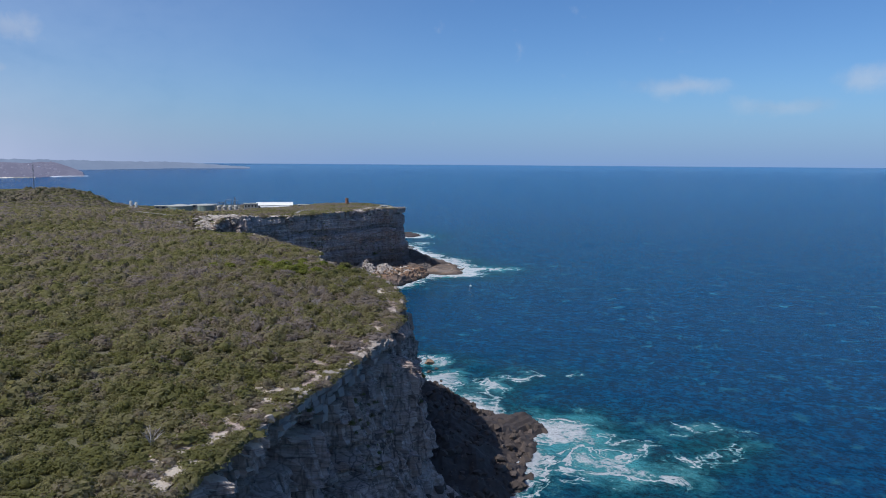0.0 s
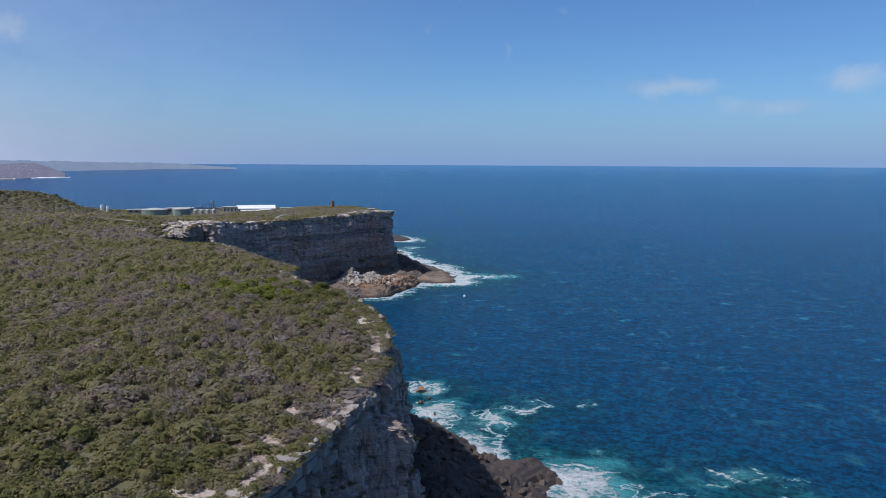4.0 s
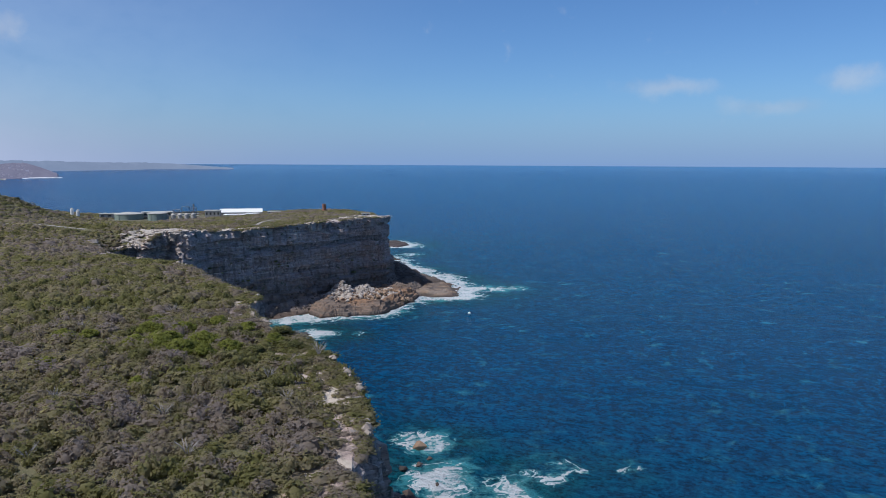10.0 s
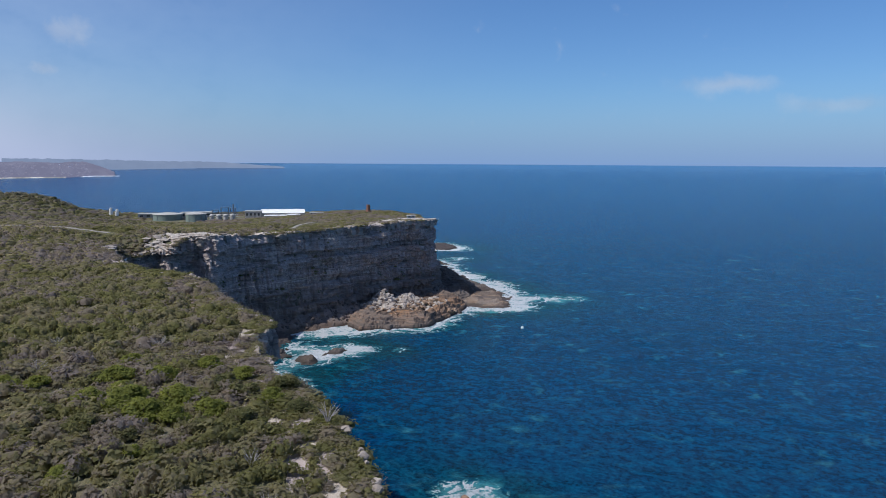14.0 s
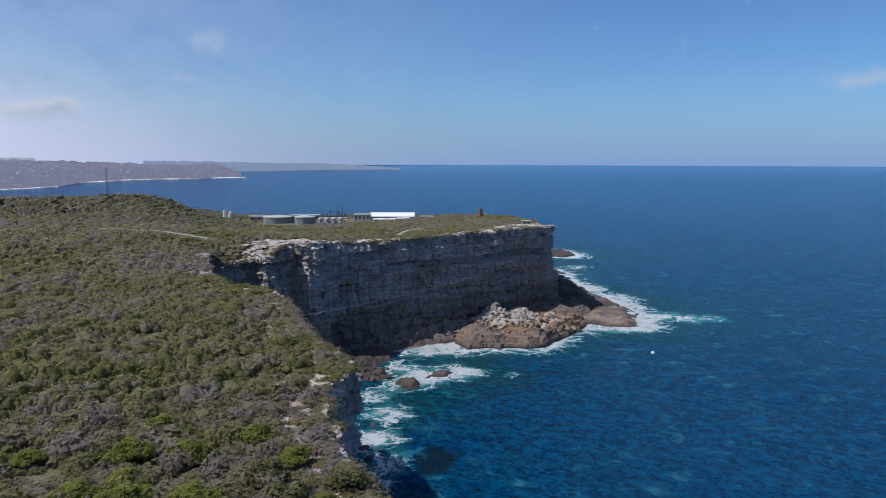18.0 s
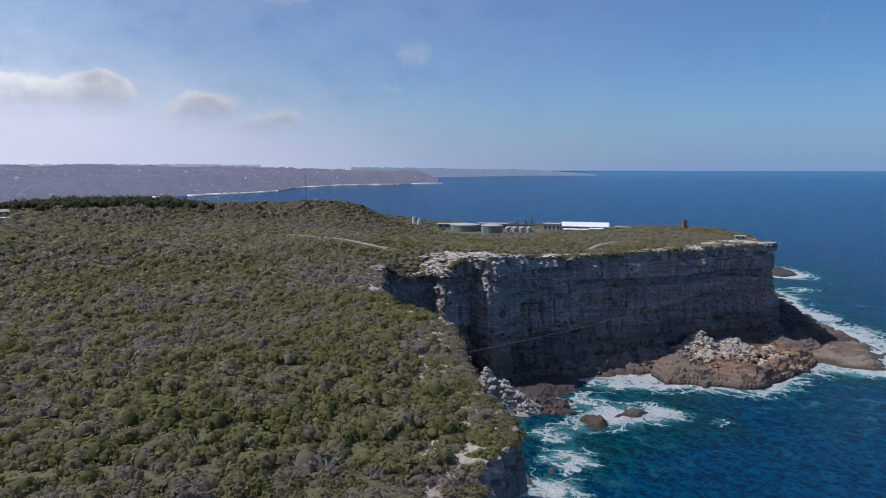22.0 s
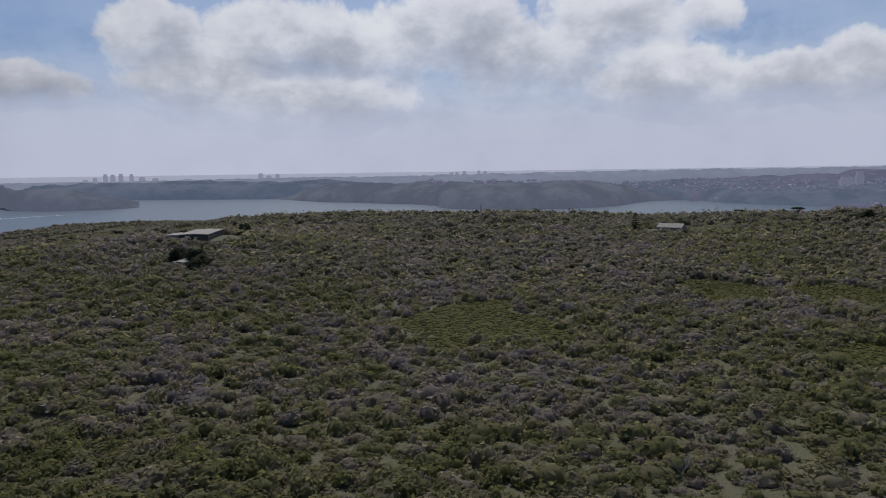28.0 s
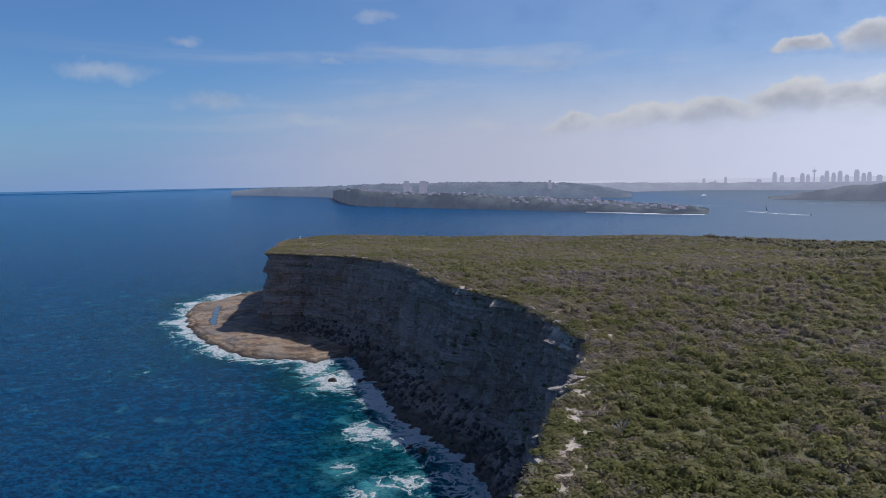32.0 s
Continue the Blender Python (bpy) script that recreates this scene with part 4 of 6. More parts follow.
def grow(name, x, y, z, width, height, forms, mat, rng, label, category):
    """One mesh of many shrubs at the places given."""
    which = rng.integers(0, len(forms), len(x))
    vs, fs, tone, base = [], [], [], 0
    for k, (fv, ff) in enumerate(forms):
        m = which == k
        n = int(m.sum())
        if not n:
            continue
        a = rng.uniform(0, 6.2832, n)
        c, s = np.cos(a)[:, None], np.sin(a)[:, None]
        w, h = width[m][:, None], height[m][:, None]
        px, py = fv[:, 0] * w * rng.uniform(0.8, 1.25, n)[:, None], fv[:, 1] * w
        V = np.stack([x[m][:, None] + px * c - py * s, y[m][:, None] + px * s + py * c, z[m][:, None] + fv[:, 2] * h], 2)
        vs.append(V.reshape(-1, 3))
        fs.append((ff[None] + (base + np.arange(n) * len(fv))[:, None, None]).reshape(-1, 3))
        lush = sum(np.exp(-((x[m] - gx) ** 2 + (y[m] - gy) ** 2) / r ** 2) for gx, gy, r in LUSH)
        tone.append(np.repeat(rng.random(n) - 0.38 * np.minimum(lush, 1), len(fv)))
        base += n * len(fv)
    me = mesh_of(name, np.vstack(vs), np.vstack(fs), mat, soft=True)
    me.attributes.new("bush", "FLOAT", "POINT").data.foreach_set("value", np.concatenate(tone).astype(np.float32))
    return tagged(new(name, me), label, category, kind="stuff")


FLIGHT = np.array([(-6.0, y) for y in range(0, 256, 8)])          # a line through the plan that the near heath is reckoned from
CLEARINGS = [(-214, 188, 24), (-274, 262, 17), (-278, 300, 18), (-202, 292, 12), (-203, 312, 10), (-228, 239, 6), (-222, 359, 6)]
ROADS = [[(-290, 583), (-262, 574), (-240, 569), (-204, 559)], [(-118, 640), (-119, 672), (-112, 700)], [(-66, 716), (-46, 735), (-50, 790)]]
ROAD_LINE = np.vstack([spline(r, 3.0)[0] for r in ROADS])
YARDS = [(-170, 560, 11), (-154, 570, 9), (-40, 724, 15), (-60, 702, 6), (-128, 606, 5), (-278, 842, 40), (-225, 880, 45), (-200, 925, 34), (-311, 15, 20), (-253, 48, 8), (-102, 904, 4), (-48, 794, 8), (-358, 860, 9), (-27, 742, 15), (-505, 530, 14), (-455, 235, 14), (-352, -60, 8)]


def scatter(rng, step, near, far, bare=True):
    gx, gy = np.arange(-990, 170, step), np.arange(-560, 1000, step)
    X, Y = (a.ravel() for a in np.meshgrid(gx, gy))
    X, Y = X + rng.uniform(-.7, .7, X.shape) * step, Y + rng.uniform(-.7, .7, X.shape) * step
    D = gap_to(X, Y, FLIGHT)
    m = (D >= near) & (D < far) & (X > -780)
    X, Y = X[m], Y[m]
    m = inside(X, Y, OUTLINE)
    X, Y = X[m], Y[m]
    m = gap_to(X, Y, EDGE_LINE[:, :2]) > 0.9 + 5.0 * np.maximum(0, vnoise(X / 11, Y / 11, seed=31) - 0.38)
    m &= gap_to(X, Y, ROAD_LINE) > 3.6
    for cx, cy, r in YARDS:
        m &= np.hypot(X - cx, Y - cy) > r
    open_ = np.zeros(X.shape, bool)
    for cx, cy, r in CLEARINGS:
        open_ |= np.hypot(X - cx, (Y - cy)) < r * (1 + 0.5 * vnoise(X / 12, Y / 12, seed=32))
    m &= ~open_ if bare else open_
    return X[m], Y[m]


def build_heath():
    rng = np.random.default_rng(7)
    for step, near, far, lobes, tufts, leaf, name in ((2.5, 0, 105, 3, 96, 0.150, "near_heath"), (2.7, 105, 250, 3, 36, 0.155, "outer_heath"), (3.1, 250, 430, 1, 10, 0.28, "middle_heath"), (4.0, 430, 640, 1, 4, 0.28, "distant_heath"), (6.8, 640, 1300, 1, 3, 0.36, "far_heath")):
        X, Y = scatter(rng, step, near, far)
        swell = fbm(X / 40, Y / 40, octaves=3, seed=33)
        big = np.where(rng.random(X.shape) < 0.09, rng.uniform(1.2, 1.6, X.shape), 1)
        w = step * 0.76 * rng.lognormal(0, 0.30, X.shape) * big
        h = w * (0.67 + 0.14 * swell) * rng.lognormal(0, 0.22, X.shape) * (1 + 0.3 * vnoise(X / 6, Y / 6, seed=39))
        h = np.clip(h, 0.5, 3.2) * (1.0 if step < 3.5 else 0.8)
        h = h * (0.3 + 0.7 * smooth(gap_to(X, Y, ROAD_LINE), 4, 18)) * (0.5 + 0.5 * smooth(gap_to(X, Y, EDGE_LINE[:, :2]), 1, 13))
        h = h * (1 - 0.5 * smooth(-Y, 90, 190)) * (1 - 0.4 * smooth(Y, 560, 640))
        Z = land_z(X, Y) - 0.1
        grow(name, X, Y, Z, w, h, bush_forms(rng, 16, lobes, tufts, leaf, 0.66 if near == 0 else 0.78 if near < 200 else 0.74 if near < 400 else 0.88), LEAF, rng, "dense olive and grey-brown coastal heath shrubs", "heath")
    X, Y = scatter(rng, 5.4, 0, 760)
    wood = np.full(X.shape, -9.0)
    for cx, cy, rx_, ry_ in ((-520, 600, 110, 130), (-430, 690, 80, 60), (-300, 10, 55, 60), (-255, 45, 25, 25), (-350, -60, 60, 40), (-540, 420, 70, 110), (-540, 250, 60, 90), (-400, 790, 50, 40)):
        wood = np.maximum(wood, 1 - np.hypot((X - cx) / rx_, (Y - cy) / ry_))
    m = (wood + 0.35 * vnoise(X / 25, Y / 25, seed=35) > 0.12) | ((X < -262 + 30 * vnoise(X / 50, Y / 50, seed=37)) & (Y < 500) & (vnoise(X / 34, Y / 34, seed=38) > -0.25))
    X, Y = X[m], Y[m]
    w = rng.uniform(1.6, 3.2, X.shape)
    grow("woodland", X, Y, land_z(X, Y) + 0.2, w, w * rng.uniform(0.7, 1.2, X.shape), shrub_forms(rng, 10, (4, 5), 8, 0.27), WOOD, rng, "dark low woodland on the rise of the headland", "woodland")
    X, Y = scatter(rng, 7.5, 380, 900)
    m = (X < -430) & (Y > -150) & (Y < 760) & (vnoise(X / 30, Y / 30, seed=62) > -0.15)
    X, Y = X[m], Y[m]
    w = rng.uniform(2.0, 4.2, X.shape)
    grow("tree_belt", X, Y, land_z(X, Y) + 0.4, w, w * rng.uniform(0.7, 1.35, X.shape), shrub_forms(rng, 10, (5, 7), 14, 0.24), WOOD, rng, "belt of dark low trees along the skyline", "trees")
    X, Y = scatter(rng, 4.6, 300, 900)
    u = (Y - 470) / 200
    m = (np.abs(X + 590 - 118 * u) < 34) & (u > 0) & (u < 1.0) & (vnoise(X / 16, Y / 16, seed=66) > 0.05 - 0.5 * (u > 0.45))
    X, Y = X[m], Y[m]
    w = rng.uniform(2.6, 4.6, X.shape)
    grow("crest_trees", X, Y, land_z(X, Y) + 2.2, w, w * rng.uniform(0.85, 1.4, X.shape), shrub_forms(rng, 10, (5, 7), 30, 0.2), DARK, rng, "dark rounded trees crowding the crest of the headland", "trees")
    line = EDGE_LINE[(EDGE_LINE[:, 1] > -300) & (EDGE_LINE[:, 1] < 690), :2]
    line = line[vnoise(line[:, 0] / 13, line[:, 1] / 13, seed=61) < 0.28]
    pick = line[rng.integers(0, len(line), 2600)] + rng.normal(size=(2600, 2)) * 0.7
    X, Y = pick.T
    grow("brink_scrub", X, Y, land_z(X, Y) - 0.55, rng.uniform(0.9, 1.8, X.shape), rng.uniform(0.6, 1.2, X.shape) * (1 - 0.5 * smooth(-Y, 90, 190)), shrub_forms(rng, 10, (5, 7), 36, 0.18), LEAF, rng, "low heath scrub hanging over the cliff's brink", "scrub")
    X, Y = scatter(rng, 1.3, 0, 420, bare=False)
    grow("sedge", X, Y, land_z(X, Y), np.full(X.shape, 1.4), rng.uniform(0.16, 0.36, X.shape), shrub_forms(rng, 8, (4, 5), 8, 0.25), SEDGE, rng, "low yellow-green sedge in a clearing of the heath", "sedge")


build_heath()


# ---------------------------------------------------------------- rock shelves at the waterline
APRON = plain("apron_rock", (0.056, 0.043, 0.037), 0.85, 0.7, 0.6)
def build_shelf(name, outline, height, label, mat=SHELF, step=1.6, terraces=3, rough=0.45, bed=0.5):
    """A low wave-cut platform with a stepped rim."""
    poly = spline([*outline, outline[0]], 2.0)[0]
    lo, hi = poly.min(0) - 4, poly.max(0) + 4
    X, Y = np.meshgrid(np.arange(lo[0], hi[0], step), np.arange(lo[1], hi[1], step))
    d = gap_to(X, Y, poly).reshape(X.shape) * np.where(inside(X, Y, poly), 1, -1)
    d = d + 2.2 * vnoise(X / 8, Y / 8, seed=51) + 1.0 * vnoise(X / 3, Y / 3, seed=52)
    rise = np.clip(d / (3.2 * terraces), 0, 1) * terraces
    step_up = np.floor(rise) + smooth(rise - np.floor(rise), 0.72, 1.0)
    Z = -2.2 + (height + 2.2) * np.clip(smooth(d, -1.5, 0.8) * 0.55 + 0.45 * step_up / terraces, 0, 1)
    Z = Z + rough * fbm(X / 9, Y / 9, octaves=4, seed=53) * smooth(d, 0, 4)
    Z = np.where(Z > -0.5, 0.3 * Z + 0.7 * np.round(Z / bed) * bed, Z)
    ny, nx = X.shape
    i = (np.arange(ny - 1)[:, None] * nx + np.arange(nx - 1)).ravel()
    faces = np.stack([i, i + 1, i + nx + 1, i + nx], 1)
    faces = faces[(Z.ravel()[faces] > -2.15).any(1)]
    return tagged(new(name, mesh_of(name, np.stack([X.ravel(), Y.ravel(), Z.ravel()], 1), faces, mat)), label, "rock shelf", kind="structure")


build_shelf("shelf_south", SOUTH_SHELF, 3.0,
            "wide tan wave-cut sandstone shelf below the southern headland", terraces=2)
POOL, N, bsdf, place = material("pool_water", 0.06)
N.tree.links.new(N.mix(N.noise(place, 0.3, 4.0), rgb(0.035, 0.05, 0.055), rgb(0.08, 0.085, 0.08)), bsdf.inputs["Base Color"])
pool_rim = spline([(180, -268), (184, -274), (192, -298), (201, -328), (206, -352), (203, -353), (197, -330), (188, -302), (179, -275), (180, -268)], 2.0)[0]
pool_rim = pool_rim + np.stack([vnoise(pool_rim[:, 0] / 4, pool_rim[:, 1] / 4, seed=171), vnoise(pool_rim[:, 0] / 4, pool_rim[:, 1] / 4, seed=172)], 1) * 1.6
bm = bmesh.new()
bm.faces.new([bm.verts.new((x, y, 3.4)) for x, y in pool_rim[:-1]])
bmesh.ops.triangulate(bm, faces=bm.faces)
tagged(part("rock_pool", bm, POOL, None, "still tidal pool lying on the sandstone shelf"), category="pool", kind="structure")
build_shelf("shelf_north", NORTH_SHELF, 2.6,
            "flat ochre rock platform washed by surf at the headland's foot", terraces=3, step=1.1, rough=1.3, bed=0.8)
build_shelf("shelf_east", EAST_SHELF, 1.5,
            "dark wet rock platform under the headland's seaward side", mat=DARK_SHELF, terraces=3, step=1.1, rough=1.6, bed=0.7)
build_shelf("ledge_north", NORTH_LEDGE, 7.0,
            "rust-brown stepped sandstone ledge above the bay", mat=RUST_SHELF, terraces=2, step=0.9, rough=2.2, bed=1.3)
build_shelf("ledge_east", [(-8, 700), (4, 704), (11, 738), (4, 790), (-12, 846), (-30, 850), (-26, 780), (-18, 730)], 6.0, "dark stepped ledges round the foot of the headland", mat=DARK_SHELF, terraces=4, step=0.9, rough=2.6, bed=1.3)
build_shelf("islet_north", REEF, 1.2, "low dark reef in white water", mat=APRON, terraces=1, rough=0.9)
build_shelf("surf_rock_long", [(-80, 545), (-70, 548), (-65, 556), (-70, 560), (-82, 553)], 1.2, "dark wet reef awash in the bay", mat=DARK_SHELF, terraces=2, step=0.6, rough=2.2, bed=0.6)
build_shelf("surf_rock_round", [(-93, 528), (-84, 528), (-79, 534), (-84, 540), (-92, 538)], 1.3, "dark wet reef awash in the bay", mat=DARK_SHELF, terraces=2, step=0.6, rough=2.2, bed=0.6)
build_shelf("apron_middle", [(10, 232), (26, 243), (32, 262), (47, 284), (44, 292), (22, 291), (12, 306), (4, 322), (-8, 322), (-8, 270)], 7.0, "dark brown rock apron below the sheer cliff", mat=APRON, terraces=4)
build_shelf("bay_floor", [(-138, 545), (-118, 536), (-108, 542), (-112, 556), (-103, 572), (-107, 592), (-124, 598), (-140, 572)], 1.6, "dark rust-coloured rock floor at the head of the bay", mat=APRON, terraces=2, step=1.1, rough=1.7, bed=0.9)


def build_mound(name, heaps, mat, label):
    """A talus slope: overlapping rough cones that run out under the sea."""
    lo = np.array([(x - r, y - r) for x, y, r, _ in heaps]).min(0)
    hi = np.array([(x + r, y + r) for x, y, r, _ in heaps]).max(0)
    X, Y = np.meshgrid(np.arange(lo[0], hi[0], 1.3), np.arange(lo[1], hi[1], 1.3))
    Z = np.full(X.shape, -3.0)
    for x, y, r, h in heaps:
        Z = np.maximum(Z, (h + 3) * (1 - np.hypot(X - x, Y - y) / r) - 3)
    Z = Z + smooth(Z, -3, 0) * (1.8 * fbm(X / 6, Y / 6, octaves=3, seed=55) + 0.7 * vnoise(X / 1.7, Y / 1.7, seed=56))
    ny, nx = X.shape
    i = (np.arange(ny - 1)[:, None] * nx + np.arange(nx - 1)).ravel()
    faces = np.stack([i, i + 1, i + nx + 1, i + nx], 1)
    faces = faces[(Z.ravel()[faces] > -2.5).any(1)]
    p = np.stack([X.ravel(), Y.ravel(), Z.ravel()], 1)
    tagged(new(name, mesh_of(name, p, faces, mat)), label, "talus", kind="structure")
    return p[p[:, 2] > -0.4]


BAY_TALUS = build_mound("talus_slope_bay", [(-150, 512, 27, 22), (-122, 466, 24, 10), (-136, 490, 26, 14), (-112, 545, 20, 4), (-104, 440, 18, 9)], APRON, "dark talus slope along the bay's inner shore")
ROCKFALL = build_mound("rockfall_slope", [(-58, 659, 26, 17), (-42, 668, 26, 14.5), (-22, 675, 22, 10)], ROCK, "pale rockfall slope under the northern cliff")
MIDDLE_TALUS = build_mound("talus_slope_middle", [(0, 262, 42, 20), (4, 285, 34, 14), (24, 270, 26, 9), (40, 284, 14, 5), (-4, 306, 30, 14), (8, 240, 34, 16)], APRON, "dark heap of fallen rock below the sheer cliff")


# ---------------------------------------------------------------- boulders
def boulder_mesh(rng, mat, flat_=0.7):
    bm = bmesh.new()
    for _ in range(13):
        d = Vector(rng.normal(size=3))
        d.normalize()
        bm.verts.new((d.x * rng.uniform(.75, 1.1), d.y * rng.uniform(.6, 1.0), d.z * flat_ * rng.uniform(.8, 1.1)))
    bmesh.ops.convex_hull(bm, input=bm.verts)
    bmesh.ops.delete(bm, geom=[v for v in bm.verts if not v.link_faces], context="VERTS")
    bmesh.ops.triangulate(bm, faces=bm.faces)
    bmesh.ops.recalc_face_normals(bm, faces=bm.faces)
    me = bpy.data.meshes.new("boulder")
    bm.to_mesh(me)
    bm.free()
    me.materials.append(mat)
    return me


def arrays_of(me):
    v = np.empty(len(me.vertices) * 3)
    me.vertices.foreach_get("co", v)
    f = np.empty(len(me.loops), np.int32)
    me.loops.foreach_get("vertex_index", f)
    return v.reshape(-1, 3), f.reshape(-1, 3)


def make_stone(name, lo, mid, hi):
    mat, N, bsdf, place = material(name, 0.9)
    one = N.add("ShaderNodeNewGeometry").outputs["Random Per Island"]
    own = N.add("ShaderNodeObjectInfo").outputs["Random"]
    g = N.noise(place, 0.7, 6.0, 0.65)
    tone = N.math("MULTIPLY", N.math("ADD", one, own), 0.5)
    c = N.ramp(N.math("ADD", N.math("MULTIPLY", tone, 0.6), N.math("MULTIPLY", g, 0.4)), [(0.2, lo), (0.5, mid), (0.85, hi)])
    N.tree.links.new(c, bsdf.inputs["Base Color"])
    bump(N, bsdf, g, 0.8, 0.3)
    return mat


PALE_STONE = make_stone("pale_stone", (0.24, 0.20, 0.165), (0.37, 0.32, 0.275), (0.50, 0.455, 0.40))
DARK_STONE = make_stone("dark_stone", (0.035, 0.028, 0.025), (0.068, 0.052, 0.043), (0.125, 0.096, 0.08))
TAN_STONE = make_stone("tan_stone", (0.17, 0.11, 0.07), (0.30, 0.20, 0.13), (0.36, 0.26, 0.18))
rng = np.random.default_rng(21)
PALE_FORMS = [boulder_mesh(rng, PALE_STONE) for _ in range(6)]
DARK_FORMS = [boulder_mesh(rng, DARK_STONE) for _ in range(6)]
TAN_FORMS = [boulder_mesh(rng, TAN_STONE) for _ in range(3)]
SCREE_FAN = build_mound("scree_fan", [(-134, 528, 12, 20), (-127, 531, 12, 14), (-120, 534, 11, 8), (-114, 537, 9, 4)], PALE_STONE, "pale fan of scree below the bay's gully")


def boulder(x, y, z, size, forms, label, group, k):
    ob = tagged(new("boulder", forms[k % len(forms)]), label, "boulder", group)
    ob.matrix_basis = pose(x, y, z, 0, 0, 57 * k) @ Matrix.Diagonal((size, size * 0.85, size * 0.8, 1))
    return ob


def floor_of(x, y, names):
    """The highest of the named surfaces at a place."""
    best = -0.5
    for n in names:
        ob = bpy.data.objects[n]
        hit, at, _, _ = ob.ray_cast(Vector((x, y, 200)), Vector((0, 0, -1)))
        if hit:
            best = max(best, at.z)
    return best


# the white rockfall on the northern ledge
for k in range(150):
    a, b = rng.random(), rng.random()
    x, y = -58 + 44 * a + 3 * rng.normal(), 640 + 26 * a + 16 * (b - 0.5)
    z = floor_of(x, y, ["ledge_north", "cliff_north", "rockfall_slope"])
    if 3 < z < 26:
        boulder(x, y, z + 0.3, rng.lognormal(0.45, 0.42), PALE_FORMS, "pale angular sandstone boulder of a fresh rockfall", "rockfall on the northern ledge", k)
# the scree in the head of the bay
for k in range(170):
    a, b = rng.random(), rng.random() - 0.5
    x, y = -135 + 21 * a + (2.5 + 6 * a) * b * 0.8, 527 + 10 * a - (2.5 + 6 * a) * b * 1.6
    z = floor_of(x, y, ["bay_floor", "cliff_north", "cliff_bay", "talus_slope_bay", "scree_fan"])
    if z < 40:
        boulder(x, y, max(z, 1) + 0.2, rng.lognormal(0.25, 0.4), PALE_FORMS, "grey-white scree block below the bay's gully", "scree in the bay", k)
# single rocks along the shore
for k, (x, y, s) in enumerate([(2, 377, 4.2), (2, 361, 1.8), (-2, 338, 3.0), (13, 313, 2.6), (15, 302, 2.2), (1, 323, 3.0), (-4, 357, 2.6), (6, 366, 1.4), (8, 345, 1.2),
                               (-90, 467, 3.4), (-82, 455, 3.0), (-92, 448, 3.6), (-97, 541, 3.0), (-78, 446, 2.2), (-86, 478, 2.0), (4, -25, 4.0), (9, -29, 2.4), (30, -112, 2.2), (44, -126, 2.6), (60, -128, 3.4)]):
    boulder(x, y, 0.4, s, TAN_FORMS if k == 0 else DARK_FORMS, "tan block of rock standing in white surf" if k == 0 else "dark wet boulder awash at the shore", "rocks along the shore", k)


def strew(name, points, count, lo, hi, forms, label, near=None):
    """Uncountable stones on a slope, in one mesh."""
    pick = points[rng.integers(0, len(points), count)]
    vs, fs, base = [], [], 0
    for k, p in enumerate(pick):
        v, f = arrays_of(forms[k % len(forms)])
        a, s = rng.uniform(0, 6.28), math.exp(rng.uniform(math.log(lo), math.log(hi)))
        c, sn = math.cos(a), math.sin(a)
        q = v * s
        vs.append(np.stack([q[:, 0] * c - q[:, 1] * sn, q[:, 0] * sn + q[:, 1] * c, q[:, 2]], 1) + p)
        fs.append(f + base)
        base += len(v)
    return tagged(new(name, mesh_of(name, np.vstack(vs), np.vstack(fs), forms[0].materials[0])), label, "boulders", kind="stuff")


def along(k, lo, hi, zlo=-1, zhi=40):
    p = TALUS[k]
    return p[(p[:, 1] > lo) & (p[:, 1] < hi) & (p[:, 2] > zlo) & (p[:, 2] < zhi)]


strew("talus_south", along(0, -260, 60), 1500, 0.5, 2.8, DARK_FORMS, "dark fallen blocks heaped below the southern cliff")
strew("talus_middle", along(1, 60, 262), 700, 0.5, 3.0, DARK_FORMS, "dark fallen blocks heaped below the sheer cliff")
strew("talus_bay", along(2, 255, 540), 900, 0.5, 2.8, DARK_FORMS, "dark fallen blocks along the bay's shore")
strew("talus_north", along(3, 540, 760), 700, 0.4, 2.2, DARK_FORMS, "dark fallen blocks under the northern cliff")
strew("fallen_blocks_middle", MIDDLE_TALUS, 900, 0.5, 3.0, DARK_FORMS, "dark angular blocks fallen from the sheer cliff")
strew("fallen_blocks_bay", BAY_TALUS, 900, 0.5, 2.8, DARK_FORMS, "dark angular blocks on the bay's talus")
strew("ledge_blocks", ROCKFALL[(ROCKFALL[:, 2] > 1.5) & (ROCKFALL[:, 2] < 8)] + np.array((3.0, -10.0, 1.5)), 260, 0.6, 2.4, TAN_FORMS, "tan joint blocks on the northern ledge")
strew("rockfall_rubble", ROCKFALL[ROCKFALL[:, 2] > 6.5], 800, 0.5, 2.3, PALE_FORMS, "pale rubble of a fresh rockfall")
strew("scree_rubble", SCREE_FAN[SCREE_FAN[:, 2] > 2], 700, 0.3, 1.3, PALE_FORMS, "pale scree rubble in the head of the bay")
strew("brink_stones", np.vstack([np.stack([EDGE_LINE[:, 0] + 1.0, EDGE_LINE[:, 1], land_z(EDGE_LINE[:, 0] - 2, EDGE_LINE[:, 1]) + 0.1], 1)[(EDGE_LINE[:, 1] > -260) & (EDGE_LINE[:, 1] < 740) & (vnoise(EDGE_LINE[:, 0] / 9, EDGE_LINE[:, 1] / 9, seed=81) > 0.1)]]),
      150, 0.5, 1.5, PALE_FORMS, "pale weathered sandstone blocks along the brink")

# joint blocks stacked along the brink: parts of the cliff they stand on
BRINK_STONE = make_stone("brink_stone", (0.16, 0.14, 0.125), (0.27, 0.238, 0.21), (0.42, 0.37, 0.32))


